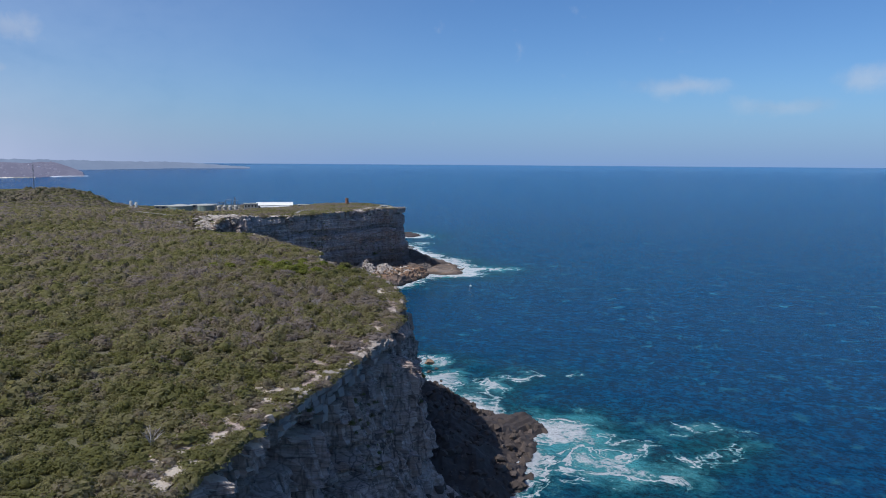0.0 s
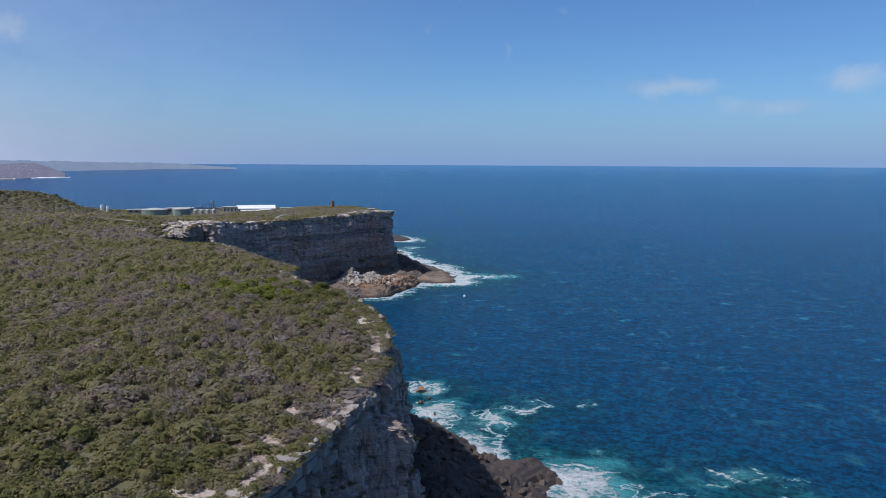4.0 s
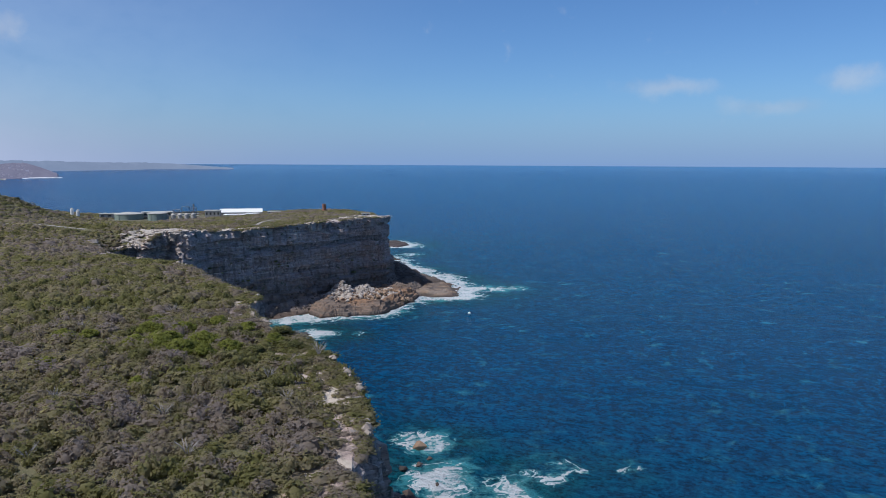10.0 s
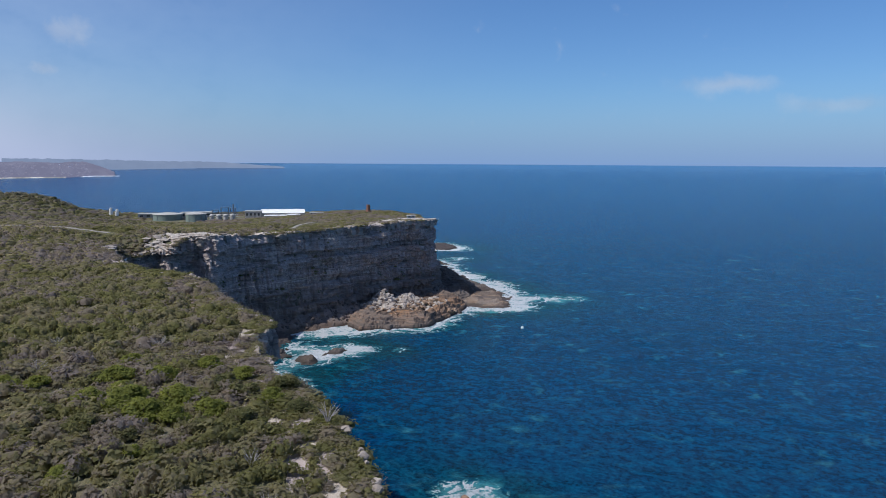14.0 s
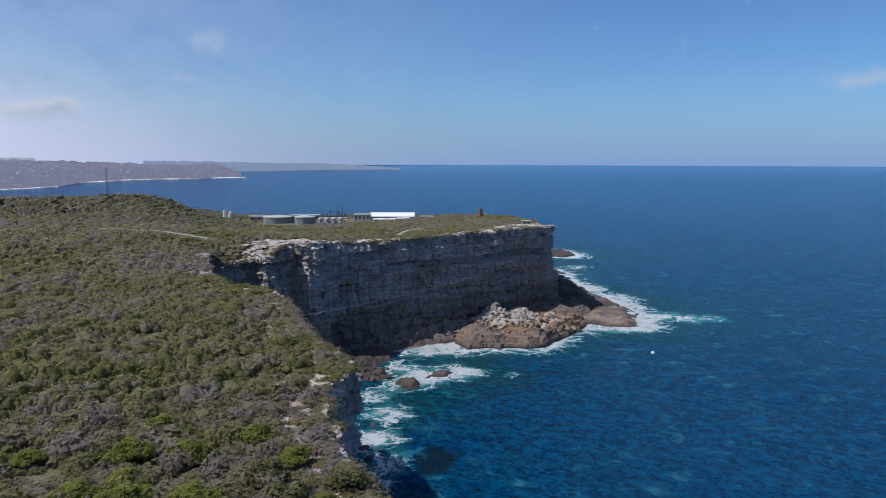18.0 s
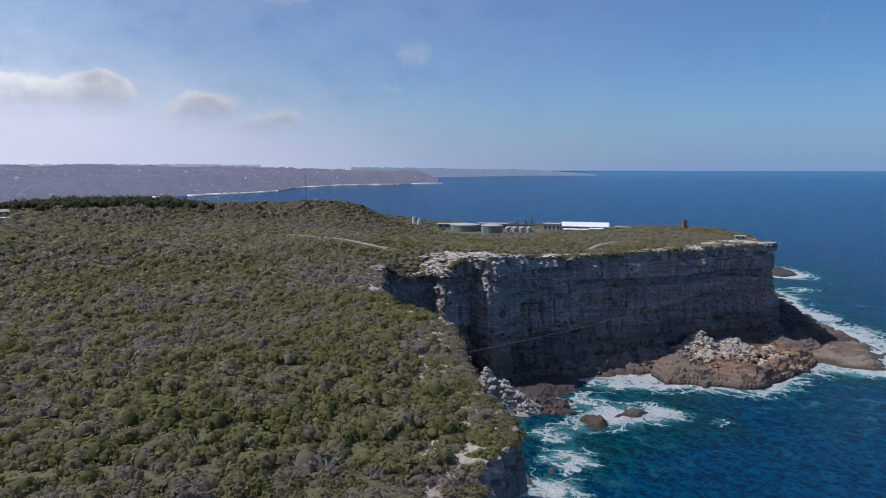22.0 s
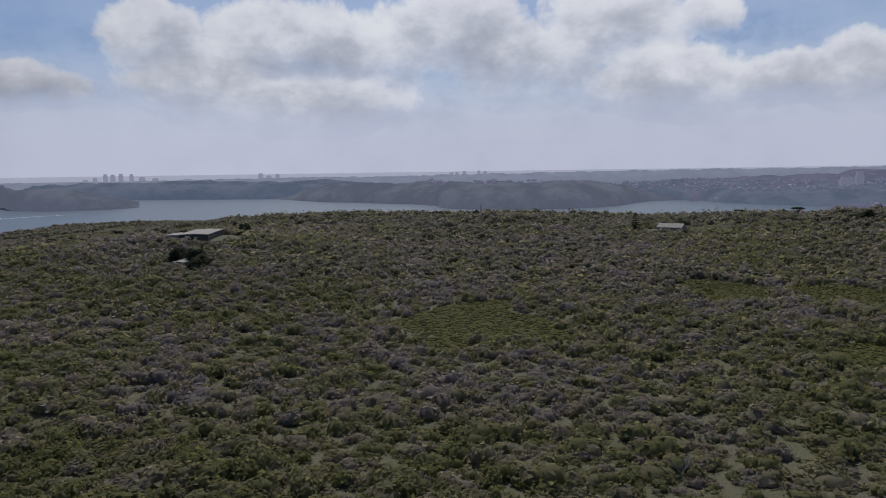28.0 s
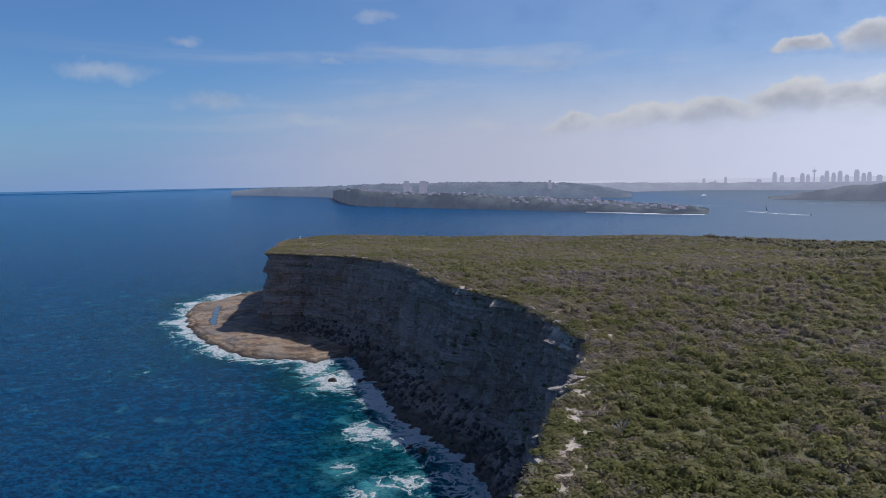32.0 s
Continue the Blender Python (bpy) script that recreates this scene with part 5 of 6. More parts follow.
def joint_block(rng):
    """A block with skewed, unequal corners."""
    c = np.array([(x, y, z) for z in (-.5, .5) for x, y in ((-.5, -.5), (.5, -.5), (.5, .5), (-.5, .5))]) + rng.uniform(-.11, .11, (8, 3))
    return mesh_of("block", c, [(3, 2, 1, 0), (4, 5, 6, 7), (0, 1, 5, 4), (1, 2, 6, 5), (2, 3, 7, 6), (3, 0, 4, 7)], BRINK_STONE)


BLOCKS = [joint_block(rng) for _ in range(7)]


def stack_blocks(cliff, y_lo, y_hi, step, deepest, bare):
    line, s = spline(EDGE, step)
    d = np.gradient(line[:, :2], axis=0)
    d /= np.hypot(*d.T)[:, None]
    for k in range(len(line)):
        x, y = line[k, :2]
        if not y_lo < y < y_hi or float(vnoise(s[k] / 17, 0.0, seed=161)) < bare:
            continue
        ux, uy = d[k]
        top = float(land_z(x, y)) + rng.uniform(-1.0, 0.35)
        z, out = top, rng.uniform(-0.8, 0.7)
        for j in range(int(rng.integers(1, deepest + 1))):
            h, wide, deep = rng.uniform(0.8, 2.3), step * rng.uniform(0.7, 1.35), rng.uniform(2.4, 4.0)
            ob = new("block", BLOCKS[int(rng.integers(0, 7))])
            ob.parent = cliff
            ob.matrix_basis = pose(x + uy * (out - deep * 0.2), y - ux * (out - deep * 0.2), z - h / 2, 0, 0, math.degrees(math.atan2(uy, ux)) + rng.uniform(-9, 9)) @ Matrix.Diagonal((wide, deep, h, 1))
            z, out = z - h * 0.96, out + rng.uniform(-0.1, 0.7)


stack_blocks(bpy.data.objects["cliff_middle"], 62, 262, 2.5, 4, -0.30)
stack_blocks(bpy.data.objects["cliff_bay"], 262, 372, 2.6, 2, 0.42)
stack_blocks(bpy.data.objects["cliff_bay"], 480, 545, 2.6, 5, -0.5)
stack_blocks(bpy.data.objects["cliff_north"], 540, 735, 3.4, 3, -0.25)

SLAB_FORMS = [boulder_mesh(rng, PALE_STONE, 0.28) for _ in range(5)]
line = EDGE_LINE[(EDGE_LINE[:, 1] > 540) & (EDGE_LINE[:, 1] < 760) & (EDGE_LINE[:, 0] > -175), :2]
pick = line[rng.integers(0, len(line), 900)] + rng.normal(size=(900, 2)) * 2.2 + np.array((-2.6, 2.0)) * rng.random((900, 1)) * 2
strew("brink_slabs_north", np.column_stack([pick, land_z(pick[:, 0], pick[:, 1]) - 0.1 - 1.8 * rng.random(900) * (gap_to(pick[:, 0], pick[:, 1], line) < 2.5)]), 420, 0.8, 3.0, SLAB_FORMS, "pale flat sandstone slabs along the northern brink")
bare = np.vstack([np.array((cx, cy)) + rng.normal(size=(150, 2)) * r * 0.6 for cx, cy, r in YARDS[:5]])
bare = bare[inside(bare[:, 0], bare[:, 1], OUTLINE)]
strew("bare_ledges", np.column_stack([bare, land_z(bare[:, 0], bare[:, 1]) - 0.1]), 420, 1.0, 3.4, SLAB_FORMS, "pale bare sandstone pavement at the brink")
near_gully = np.vstack([LEDGES[2], LEDGES[3]])
near_gully = near_gully[(np.hypot(near_gully[:, 0] + 160, near_gully[:, 1] - 550) < 24) & (near_gully[:, 2] > 34)]
strew("gully_slabs", near_gully, 160, 0.8, 2.4, SLAB_FORMS, "pale flat ledges and slabs in the head of the gully")

# scrub that clings to ledges of the cliff
for k, (name, count, lo, hi) in enumerate((("ledge_scrub_south", 170, -75, 62), ("ledge_scrub_middle", 240, 60, 262), ("ledge_scrub_bay", 160, 255, 560), ("ledge_scrub_north", 200, 540, 740))):
    p = LEDGES[k]
    p = p[(p[:, 1] > lo) & (p[:, 1] < hi)]
    p = p[vnoise(p[:, 0] / 16, p[:, 1] / 16, p[:, 2] / 12, seed=91) > 0.2]
    p = p[rng.integers(0, len(p), count)]
    w = 0.8 * rng.lognormal(0.0, 0.4, len(p))
    grow(name, p[:, 0], p[:, 1], p[:, 2] - 0.2, w, w * 0.6, shrub_forms(rng, 6, (4, 5), 44, 0.2), DUSKY, rng, "dark green scrub clinging to cliff ledges", "scrub")


# ---------------------------------------------------------------- tracks
def build_track(name, pts, width, mat, label):
    line, _ = spline(pts, 2.0)
    d = np.gradient(line, axis=0)
    d /= np.hypot(*d.T)[:, None]
    rows = []
    for o in (-width / 2, 0, width / 2):
        x, y = line[:, 0] - d[:, 1] * o, line[:, 1] + d[:, 0] * o
        rows.append(np.stack([x, y, land_z(x, y) + (0.30 if o == 0 else 0.24)], 1))
    n = len(line)
    i = np.arange(n - 1)
    faces = np.vstack([np.stack([i + k * n, i + k * n + 1, i + (k + 1) * n + 1, i + (k + 1) * n], 1) for k in (0, 1)])
    return tagged(new(name, mesh_of(name, np.vstack(rows), faces, mat, soft=True)), label, "track", kind="structure")


GRAVEL = plain("pale_gravel", (0.27, 0.245, 0.205), 0.95, 0.5, 0.4)
for k, r in enumerate(ROADS):
    build_track("road_%d" % (k + 1), r, 3.6 if k == 0 else 2.6, GRAVEL, "pale gravel track through the heath")


# ---------------------------------------------------------------- trees
def lumps(rng, centres, forms_count=1, leaf=0.25, tufts=70, mat=None):
    """A crown of ragged leaf clumps: x, y, z, width, height each."""
    forms = shrub_forms(rng, 5, (5, 7), tufts, leaf)
    vs, fs, base = [], [], 0
    for k, (x, y, z, w, h) in enumerate(centres):
        v, f = forms[k % 5]
        a = rng.uniform(0, 6.28)
        c, s = math.cos(a), math.sin(a)
        vs.append(np.stack([x + w * (v[:, 0] * c - v[:, 1] * s), y + w * (v[:, 0] * s + v[:, 1] * c), z + h * v[:, 2]], 1))
        fs.append(f + base)
        base += len(v)
    return mesh_of("crown", np.vstack(vs), np.vstack(fs), mat)


def limb(bm, a, b, r1, r2, seg=7):
    a, b = Vector(a), Vector(b)
    turn = (b - a).to_track_quat("Z", "Y").to_matrix().to_4x4()
    tube(r1, r2, (b - a).length, a.x, a.y, a.z, seg, bm, turn)


BARK = plain("bark", (0.14, 0.11, 0.09), 0.9, 0.3, 3.0)


def make_tree(kind, mat, label, category, height, spread, seed):
    r = np.random.default_rng(seed)
    thing = tagged(new("tree"), label, category)
    bm = bmesh.new()
    clumps = []
    if kind == "pine":
        limb(bm, (0, 0, -0.5), (0, 0, height), 0.35, 0.06)
        z = height * 0.12
        while z < height * 0.97:
            reach = spread * (1 - z / height) ** 0.8 + 0.35
            for k in range(6):
                a = k * 1.047 + z
                limb(bm, (0, 0, z), (math.cos(a) * reach, math.sin(a) * reach, z + 0.35), 0.08, 0.03, 5)
                clumps += [(math.cos(a) * reach * q, math.sin(a) * reach * q, z + 0.2, 0.30 * reach + 0.3, 0.42) for q in (0.45, 0.85)]
            z += height / 11
    else:
        fork = height * (0.45 if kind == "umbrella" else 0.25)
        limb(bm, (0, 0, -0.5), (0.2, 0.1, fork), 0.05 * height, 0.035 * height)
        for k in range(6):
            a, q = k * 1.047 + r.uniform(-.3, .3), r.uniform(0.45, 0.8)
            tip = (math.cos(a) * spread * q, math.sin(a) * spread * q, height * r.uniform(0.68, 0.85))
            limb(bm, (0.2, 0.1, fork), tip, 0.028 * height, 0.012 * height, 5)
        for k in range(26 if kind == "umbrella" else 34):
            a, q = r.uniform(0, 6.28), math.sqrt(r.random())
            top = height * (0.86 if kind == "umbrella" else 0.26 + 0.60 * math.sqrt(max(0, 1 - q * q)) * r.uniform(0.35, 1.05))
            w = spread * r.uniform(0.22, 0.36)
            clumps.append((math.cos(a) * spread * q * 0.85, math.sin(a) * spread * q * 0.85, top - (0.12 * height * q * q if kind == "umbrella" else 0), w, w * (0.45 if kind == "umbrella" else 0.75)))
    part("trunk", bm, BARK, thing)
    crown = new("crown", lumps(r, clumps, tufts=46, leaf=0.24, mat=mat))
    crown.parent = thing
    return thing


def plant(thing, places, group):
    """Stands the first at its place and copies for the others: x, y, scale, turn."""
    for k, (x, y, s, a) in enumerate(places):
        m = pose(x, y, float(land_z(x, y)) - (1.0 * s if thing.name.startswith("tree") else 0.1), 0, 0, a)
        if k == 0:
            thing["group"] = group
            thing.matrix_basis = m
            thing.scale = (s, s, s)
        else:
            c = copy_thing(thing, m)
            c.scale = (s, s, s)


green = make_tree("round", BRIGHT, "bright green broad-crowned shrub tree standing out of the heath", "tree", 4.6, 3.6, 1)
plant(green, [(-57, 280, 1.25, 0), (-62, 288, 0.9, 40), (-50, 285, 1.05, 80), (-53, 277, 1.0, 130), (-48, 276, 0.8, 200), (-66, 283, 0.9, 260), (-34, 288, 0.75, 20), (-81, 292, 0.7, 310),
              (-70, 308, 0.9, 15), (-54, 309, 0.85, 190), (-60, 300, 0.9, 120), (-86, 290, 0.8, 60), (-68, 297, 1.0, 280), (-44, 302, 0.75, 340), (-77, 266, 0.7, 77), (-43, 281, 0.8, 99), (-54, 254, 0.55, 33), (-48, 262, 0.5, 210)], "bright green thicket")
dusky = make_tree("round", DUSKY, "grey-green shrub tree on the heath", "tree", 4.2, 3.4, 2)
plant(dusky, [(-40, 290, 1.0, 0), (-34, 296, 0.9, 30), (-42, 272, 0.9, 60), (-37, 278, 0.8, 90), (-60, 270, 0.9, 120), (-70, 275, 0.8, 150), (-46, 296, 0.9, 200), (-28, 284, 0.7, 250), (-52, 268, 0.7, 10), (-72, 298, 0.8, 70)],
      "grey-green thicket")
shade_tree = make_tree("round", DARK, "dark rounded tree on the skyline", "tree", 8.0, 4.6, 3)
plant(shade_tree, [(-587, 554, 1.3, 0), (-460, 623, 1.0, 30), (-470, 612, 0.9, 80), (-480, 604, 1.0, 130), (-450, 632, 0.8, 170), (-336, -67, 1.0, 20), (-311, -90, 0.8, 55), (-318, -83, 0.8, 111), (-352, 10, 0.9, 200),
                   (-262, 40, 1.0, 60), (-258, 52, 1.1, 10), (-252, 60, 0.9, 99), (-246, 62, 0.8, 140), (-514, 356, 1.0, 40), (-500, 372, 0.9, 70), (-560, 520, 0.9, 11), (-420, 700, 0.8, 0), (-500, 560, 0.8, 66), (-545, 470, 0.9, 123), (-490, 330, 0.6, 12),
                   (-505, 345, 0.7, 190), (-520, 150, 0.5, 0), (-500, 190, 0.5, 50), (-530, 60, 0.5, 99), (-400, 740, 0.7, 45), (-375, 790, 0.7, 45)], "dark trees on the skyline")
umbrella = make_tree("umbrella", DARK, "spreading flat-topped tree on the skyline", "tree", 8.5, 5.0, 4)
plant(umbrella, [(-550, 320, 1.0, 0), (-575, 285, 0.7, 60), (-528, 345, 0.9, 140)], "flat-topped trees on the skyline")
pine = make_tree("pine", DARK, "tall tiered pine above the heath", "tree", 15.0, 4.2, 5)
plant(pine, [(-452, 219, 0.8, 0), (-600, 610, 0.6, 20), (-625, 560, 0.55, 50), (-640, 520, 0.6, 70)], "tiered pines")
# bleached dead shrubs: bare forked twigs
DEADWOOD = plain("deadwood", (0.34, 0.31, 0.29), 0.9, 0.2, 4.0)


def make_dead(seed):
    r = random.Random(seed)
    bm = bmesh.new()
    for k in range(9):
        a, q = k * 0.7 + r.uniform(-.2, .2), r.uniform(0.7, 1.3)
        mid = (math.cos(a) * q * 0.5, math.sin(a) * q * 0.5, r.uniform(0.8, 1.4))
        limb(bm, (0, 0, -0.2), mid, 0.07, 0.05, 4)
        for j in range(3):
            b = a + r.uniform(-.7, .7)
            limb(bm, mid, (mid[0] + math.cos(b) * q, mid[1] + math.sin(b) * q, mid[2] + r.uniform(0.5, 1.3)), 0.045, 0.015, 4)
    ob = part("dead_shrub", bm, DEADWOOD, None, "bleached leafless dead shrub in the heath")
    return tagged(ob, category="shrub", group="dead shrubs")


dead = make_dead(3)
plant(dead, [(-22, 279, 1.3, 0), (-30, 262, 1.0, 30), (-44, 240, 1.0, 80), (-58, 222, 1.1, 130), (-40, 205, 0.9, 11), (-66, 246, 1.0, 59), (-24, 250, 1.0, 200), (-72, 205, 1.0, 31), (-35, 225, 1.2, 77), (-86, 300, 1.2, 5),
             (-95, 322, 1.1, 55), (-110, 330, 1.0, 90), (-72, 326, 1.2, 140), (-60, 318, 0.9, 170), (-120, 250, 1.1, 210), (-105, 215, 1.0, 260), (-46, 120, 1.2, 0), (-60, 95, 1.0, 40), (-80, 150, 1.0, 100), (-95, 120, 1.0, 180)], "dead shrubs")

# ---------------------------------------------------------------- the works behind the northern headland
WHITE, CONCRETE, TANK = plain("white_roof", (0.78, 0.78, 0.76), 0.5, 0.06, 0.3), plain("concrete", (0.36, 0.35, 0.33), 0.85, 0.2, 0.4), plain("tank_paint", (0.20, 0.25, 0.22), 0.6, 0.2, 0.5)
STEEL, BRICK, GLASS_DARK = plain("grey_steel", (0.20, 0.22, 0.24), 0.45, 0.15, 2.0, 0.6), plain("red_brick", (0.22, 0.105, 0.07), 0.9, 0.3, 1.5), plain("dark_opening", (0.03, 0.035, 0.04), 0.3, 0.1)
ZINC = plain("zinc_roof", (0.40, 0.39, 0.36), 0.8, 0.15, 0.6)
WORN_ROOF = plain("worn_roof", (0.34, 0.30, 0.24), 0.9, 0.25, 0.8)


def ground_at(x, y):
    return float(land_z(x, y))


def make_tank(x, y, r, h, label):
    thing = tagged(new("storage_tank"), label, "tank", "tanks of the works")
    thing.location = (x, y, ground_at(x, y) - 0.3)
    part("shell", tube(r, r, h, seg=40), TANK, thing, "dark green steel shell")
    bm = bmesh.new()
    bmesh.ops.create_cone(bm, cap_ends=True, segments=40, radius1=r + 0.35, radius2=r * 0.2, depth=1.4, matrix=Matrix.Translation((0, 0, h + 0.7)))
    part("roof", bm, ZINC, thing, "pale grey shallow cone roof")
    part("rim", tube(r + 0.4, r + 0.4, 0.5, z=h - 0.5, seg=40), ZINC, thing)
    for k in range(10):
        a = k * 0.628
        part("stiffener", box(0.3, 0.3, h - 0.6, math.cos(a) * (r + 0.12), math.sin(a) * (r + 0.12), 0), STEEL, thing)
    return thing


make_tank(-296, 848, 14, 6.6, "wide low green steel tank with a pale roof")
make_tank(-258, 824, 9.5, 7.4, "green steel tank with a pale roof beside pipework")


def make_shed(x, y, sx, sy, h, pitch, turn, wall, roof, label, category="building", windows=4):
    """A plain building: four walls, pitched or flat roof with eaves, windows and a door."""
    thing = tagged(new("building"), label, category)
    thing.matrix_basis = pose(x, y, ground_at(x, y) - 0.4, 0, 0, turn)
    part("wall", box(sx, sy, h, bevel=0.05), wall, thing)
    bm = bmesh.new()
    e = 0.5
    c = [(-sx / 2 - e, -sy / 2 - e, h), (sx / 2 + e, -sy / 2 - e, h), (sx / 2 + e, sy / 2 + e, h), (-sx / 2 - e, sy / 2 + e, h)]
    v = [bm.verts.new(p) for p in c] + [bm.verts.new((-sx / 2 - e, 0, h + pitch)), bm.verts.new((sx / 2 + e, 0, h + pitch))]
    low = [bm.verts.new((p[0], p[1], h - 0.25)) for p in c]
    for f in ((0, 1, 5, 4), (2, 3, 4, 5), (3, 0, 4), (1, 2, 5)):
        bm.faces.new([v[i] for i in f])
    for i in range(4):
        bm.faces.new([v[i], low[i], low[(i + 1) % 4], v[(i + 1) % 4]])
    bm.faces.new(list(reversed(low)))
    bmesh.ops.recalc_face_normals(bm, faces=bm.faces)
    part("roof", bm, roof, thing)
    for k in range(windows):
        at = -sx / 2 + sx * (k + 0.5) / windows
        for side in (-1, 1):
            opening = part("window", box(sx / windows * 0.5, 0.12, h * 0.35, at, side * (sy / 2 + 0.02), h * 0.4), ZINC, thing)
            part("pane", box(sx / windows * 0.5 - 0.16, 0.06, h * 0.35 - 0.16, at, side * (sy / 2 + 0.07), h * 0.4 + 0.08), GLASS_DARK, opening)
            part("sill", box(sx / windows * 0.5 + 0.2, 0.22, 0.08, at, side * (sy / 2 + 0.08), h * 0.4 - 0.09), CONCRETE, opening)
    door = part("door", box(1.1, 0.12, min(2.1, h * 0.8), sx * 0.5 / max(windows, 1), -sy / 2 - 0.03, 0.4), STEEL, thing)
    part("handle", box(0.05, 0.08, 0.22, sx * 0.5 / max(windows, 1) + 0.42, -sy / 2 - 0.12, 1.3), ZINC, door)
    return thing


make_shed(-200, 926, 46, 26, 5.0, 3.4, 12, CONCRETE, WHITE, "large low hall with a bright white roof")
make_shed(-222, 890, 16, 12, 8.0, 0.4, 10, CONCRETE, ZINC, "dark concrete plant building with a flat roof")
make_shed(-196, 880, 22, 8, 3.4, 0.6, 14, CONCRETE, WHITE, "low workshop with a white roof")
make_shed(-180, 892, 12, 8, 3.6, 0.6, 30, CONCRETE, WHITE, "small shed with a white roof")
make_shed(-160, 912, 14, 6, 3.2, 0.5, 15, CONCRETE, ZINC, "long low shed with a zinc roof")
make_shed(-318, 862, 26, 9, 5.0, 0.5, 20, CONCRETE, ZINC, "long low concrete building with a flat roof")
make_shed(-276, 872, 30, 10, 5.6, 0.5, 20, CONCRETE, ZINC, "long low concrete building with a flat roof")
make_shed(-48, 794, 7, 4, 2.6, 0.4, 15, plain("blue_grey_wall", (0.25, 0.32, 0.38), 0.7, 0.1), ZINC, "small blue-grey hut near the headland's brink", windows=2)
make_shed(-311, 13, 31, 14, 3.2, 0.4, 24, plain("brown_wall", (0.10, 0.085, 0.07), 0.8, 0.2), WORN_ROOF, "long low building with a pale flat roof among trees", windows=9)
make_shed(-303, 4, 14, 6, 2.8, 0.2, 24, CONCRETE, WORN_ROOF, "low annexe with a worn pale roof")
make_shed(-254, 49, 9, 5, 2.6, 0.3, 10, CONCRETE, WORN_ROOF, "small pale-roofed hut half hidden by shrubs", windows=2)
make_shed(-352, -60, 12, 6, 3.0, 1.0, 35, plain("cream_wall", (0.55, 0.48, 0.33), 0.8, 0.1), ZINC, "cream-walled cottage among trees", windows=3)
make_shed(-505, 530, 17, 9, 4.4, 1.6, 60, plain("tan_wall", (0.38, 0.30, 0.22), 0.8, 0.1), plain("tan_roof", (0.36, 0.29, 0.22), 0.8, 0.15), "hip-roofed tan barracks on the skyline", windows=5)
make_shed(-478, 520, 13, 5, 3.0, 0.3, 60, CONCRETE, WHITE, "low white-roofed hut on the skyline", windows=3)
make_shed(-520, 400, 20, 6, 3.2, 0.5, 70, CONCRETE, WHITE, "long white-roofed hut on the skyline", windows=5)
make_shed(-455, 240, 14, 9, 2.6, 2.2, 75, CONCRETE, WORN_ROOF, "hall with a worn pale roof beside a pine", windows=4)


def make_frames():
    """Open steel pipe racks with vessels and a flue."""
    thing = tagged(new("pipe_rack"), "open grey steel pipe rack with decks", "pipe rack")
    thing.matrix_basis = pose(-238, 848, ground_at(-238, 848) - 0.4, 0, 0, 14)
    for bx, w, h in ((-9, 6, 9.5), (0, 7, 12.5), (8, 5, 11.5)):
        for cx in (-w / 2, w / 2):
            for cy in (-2.2, 2.2):
                part("column", box(0.45, 0.45, h, bx + cx, cy, 0), STEEL, thing)
        for z in (4.0, 7.2, h - 0.3):
            if z < h:
                part("deck", box(w + 0.6, 5.0, 0.35, bx, 0, z), STEEL, thing)
    for z, y in ((5.0, -2.8), (6.0, 2.8), (3.2, -3.4)):
        part("pipe", tube(0.45, 0.45, 26, -13, y, z, 10, None, Matrix.Rotation(radians(90), 4, "Y")), ZINC, thing)
    return thing


make_frames()
for k in range(5):
    x, y = -250 + 6.2 * k, 826 + 1.6 * k
    vessel = tagged(new("vessel"), "small grey domed vessel on a plinth", "vessel", "row of vessels")
    vessel.location = (x, y, ground_at(x, y) - 0.2)
    bm = bmesh.new()
    bmesh.ops.create_uvsphere(bm, u_segments=16, v_segments=10, radius=2.4, matrix=Matrix.Translation((0, 0, 4.4)) @ Matrix.Diagonal((1, 1, 0.75, 1)))
    part("dome", bm, ZINC, vessel, soft=True)
    part("plinth", tube(2.2, 2.2, 4.2, seg=16), CONCRETE, vessel)
flue = tagged(new("flue"), "slender dark steel flue", "chimney")
flue.location = (-236, 868, ground_at(-236, 868))
part("stack", tube(0.9, 0.7, 15.5, z=-0.5, seg=16), STEEL, flue)
part("collar", tube(1.1, 1.1, 0.5, z=14.2, seg=16), STEEL, flue)
for x, y, h in ((-360, 861, 7.0), (-356, 866, 6.0), (-353, 859, 4.5)):
    silo = tagged(new("silo"), "small white silo in the heath", "silo", "white silos")
    silo.location = (x, y, ground_at(x, y) - 0.3)
    part("body", tube(1.6, 1.6, h, seg=18), WHITE, silo)
    part("cap", tube(1.7, 0.4, 1.0, z=h, seg=18), ZINC, silo)

# the red brick shaft
shaft = tagged(new("chimney"), "stout red brick ventilation chimney on the headland", "chimney")
shaft.location = (-102.5, 904.5, ground_at(-102.5, 904.5) - 0.5)
part("base", tube(3.0, 2.9, 2.2, seg=8), BRICK, shaft)
part("shaft", tube(2.2, 1.9, 5.4, z=2.2, seg=8), BRICK, shaft)
part("band", tube(2.3, 2.3, 0.6, z=5.8, seg=8), BRICK, shaft)
part("crown", tube(2.3, 2.1, 1.0, z=7.6, seg=8), BRICK, shaft)
# solid dark disc on the crown, painted for the shade inside a mouth
part("opening", tube(1.5, 1.5, 0.15, z=8.55, seg=8), GLASS_DARK, shaft)

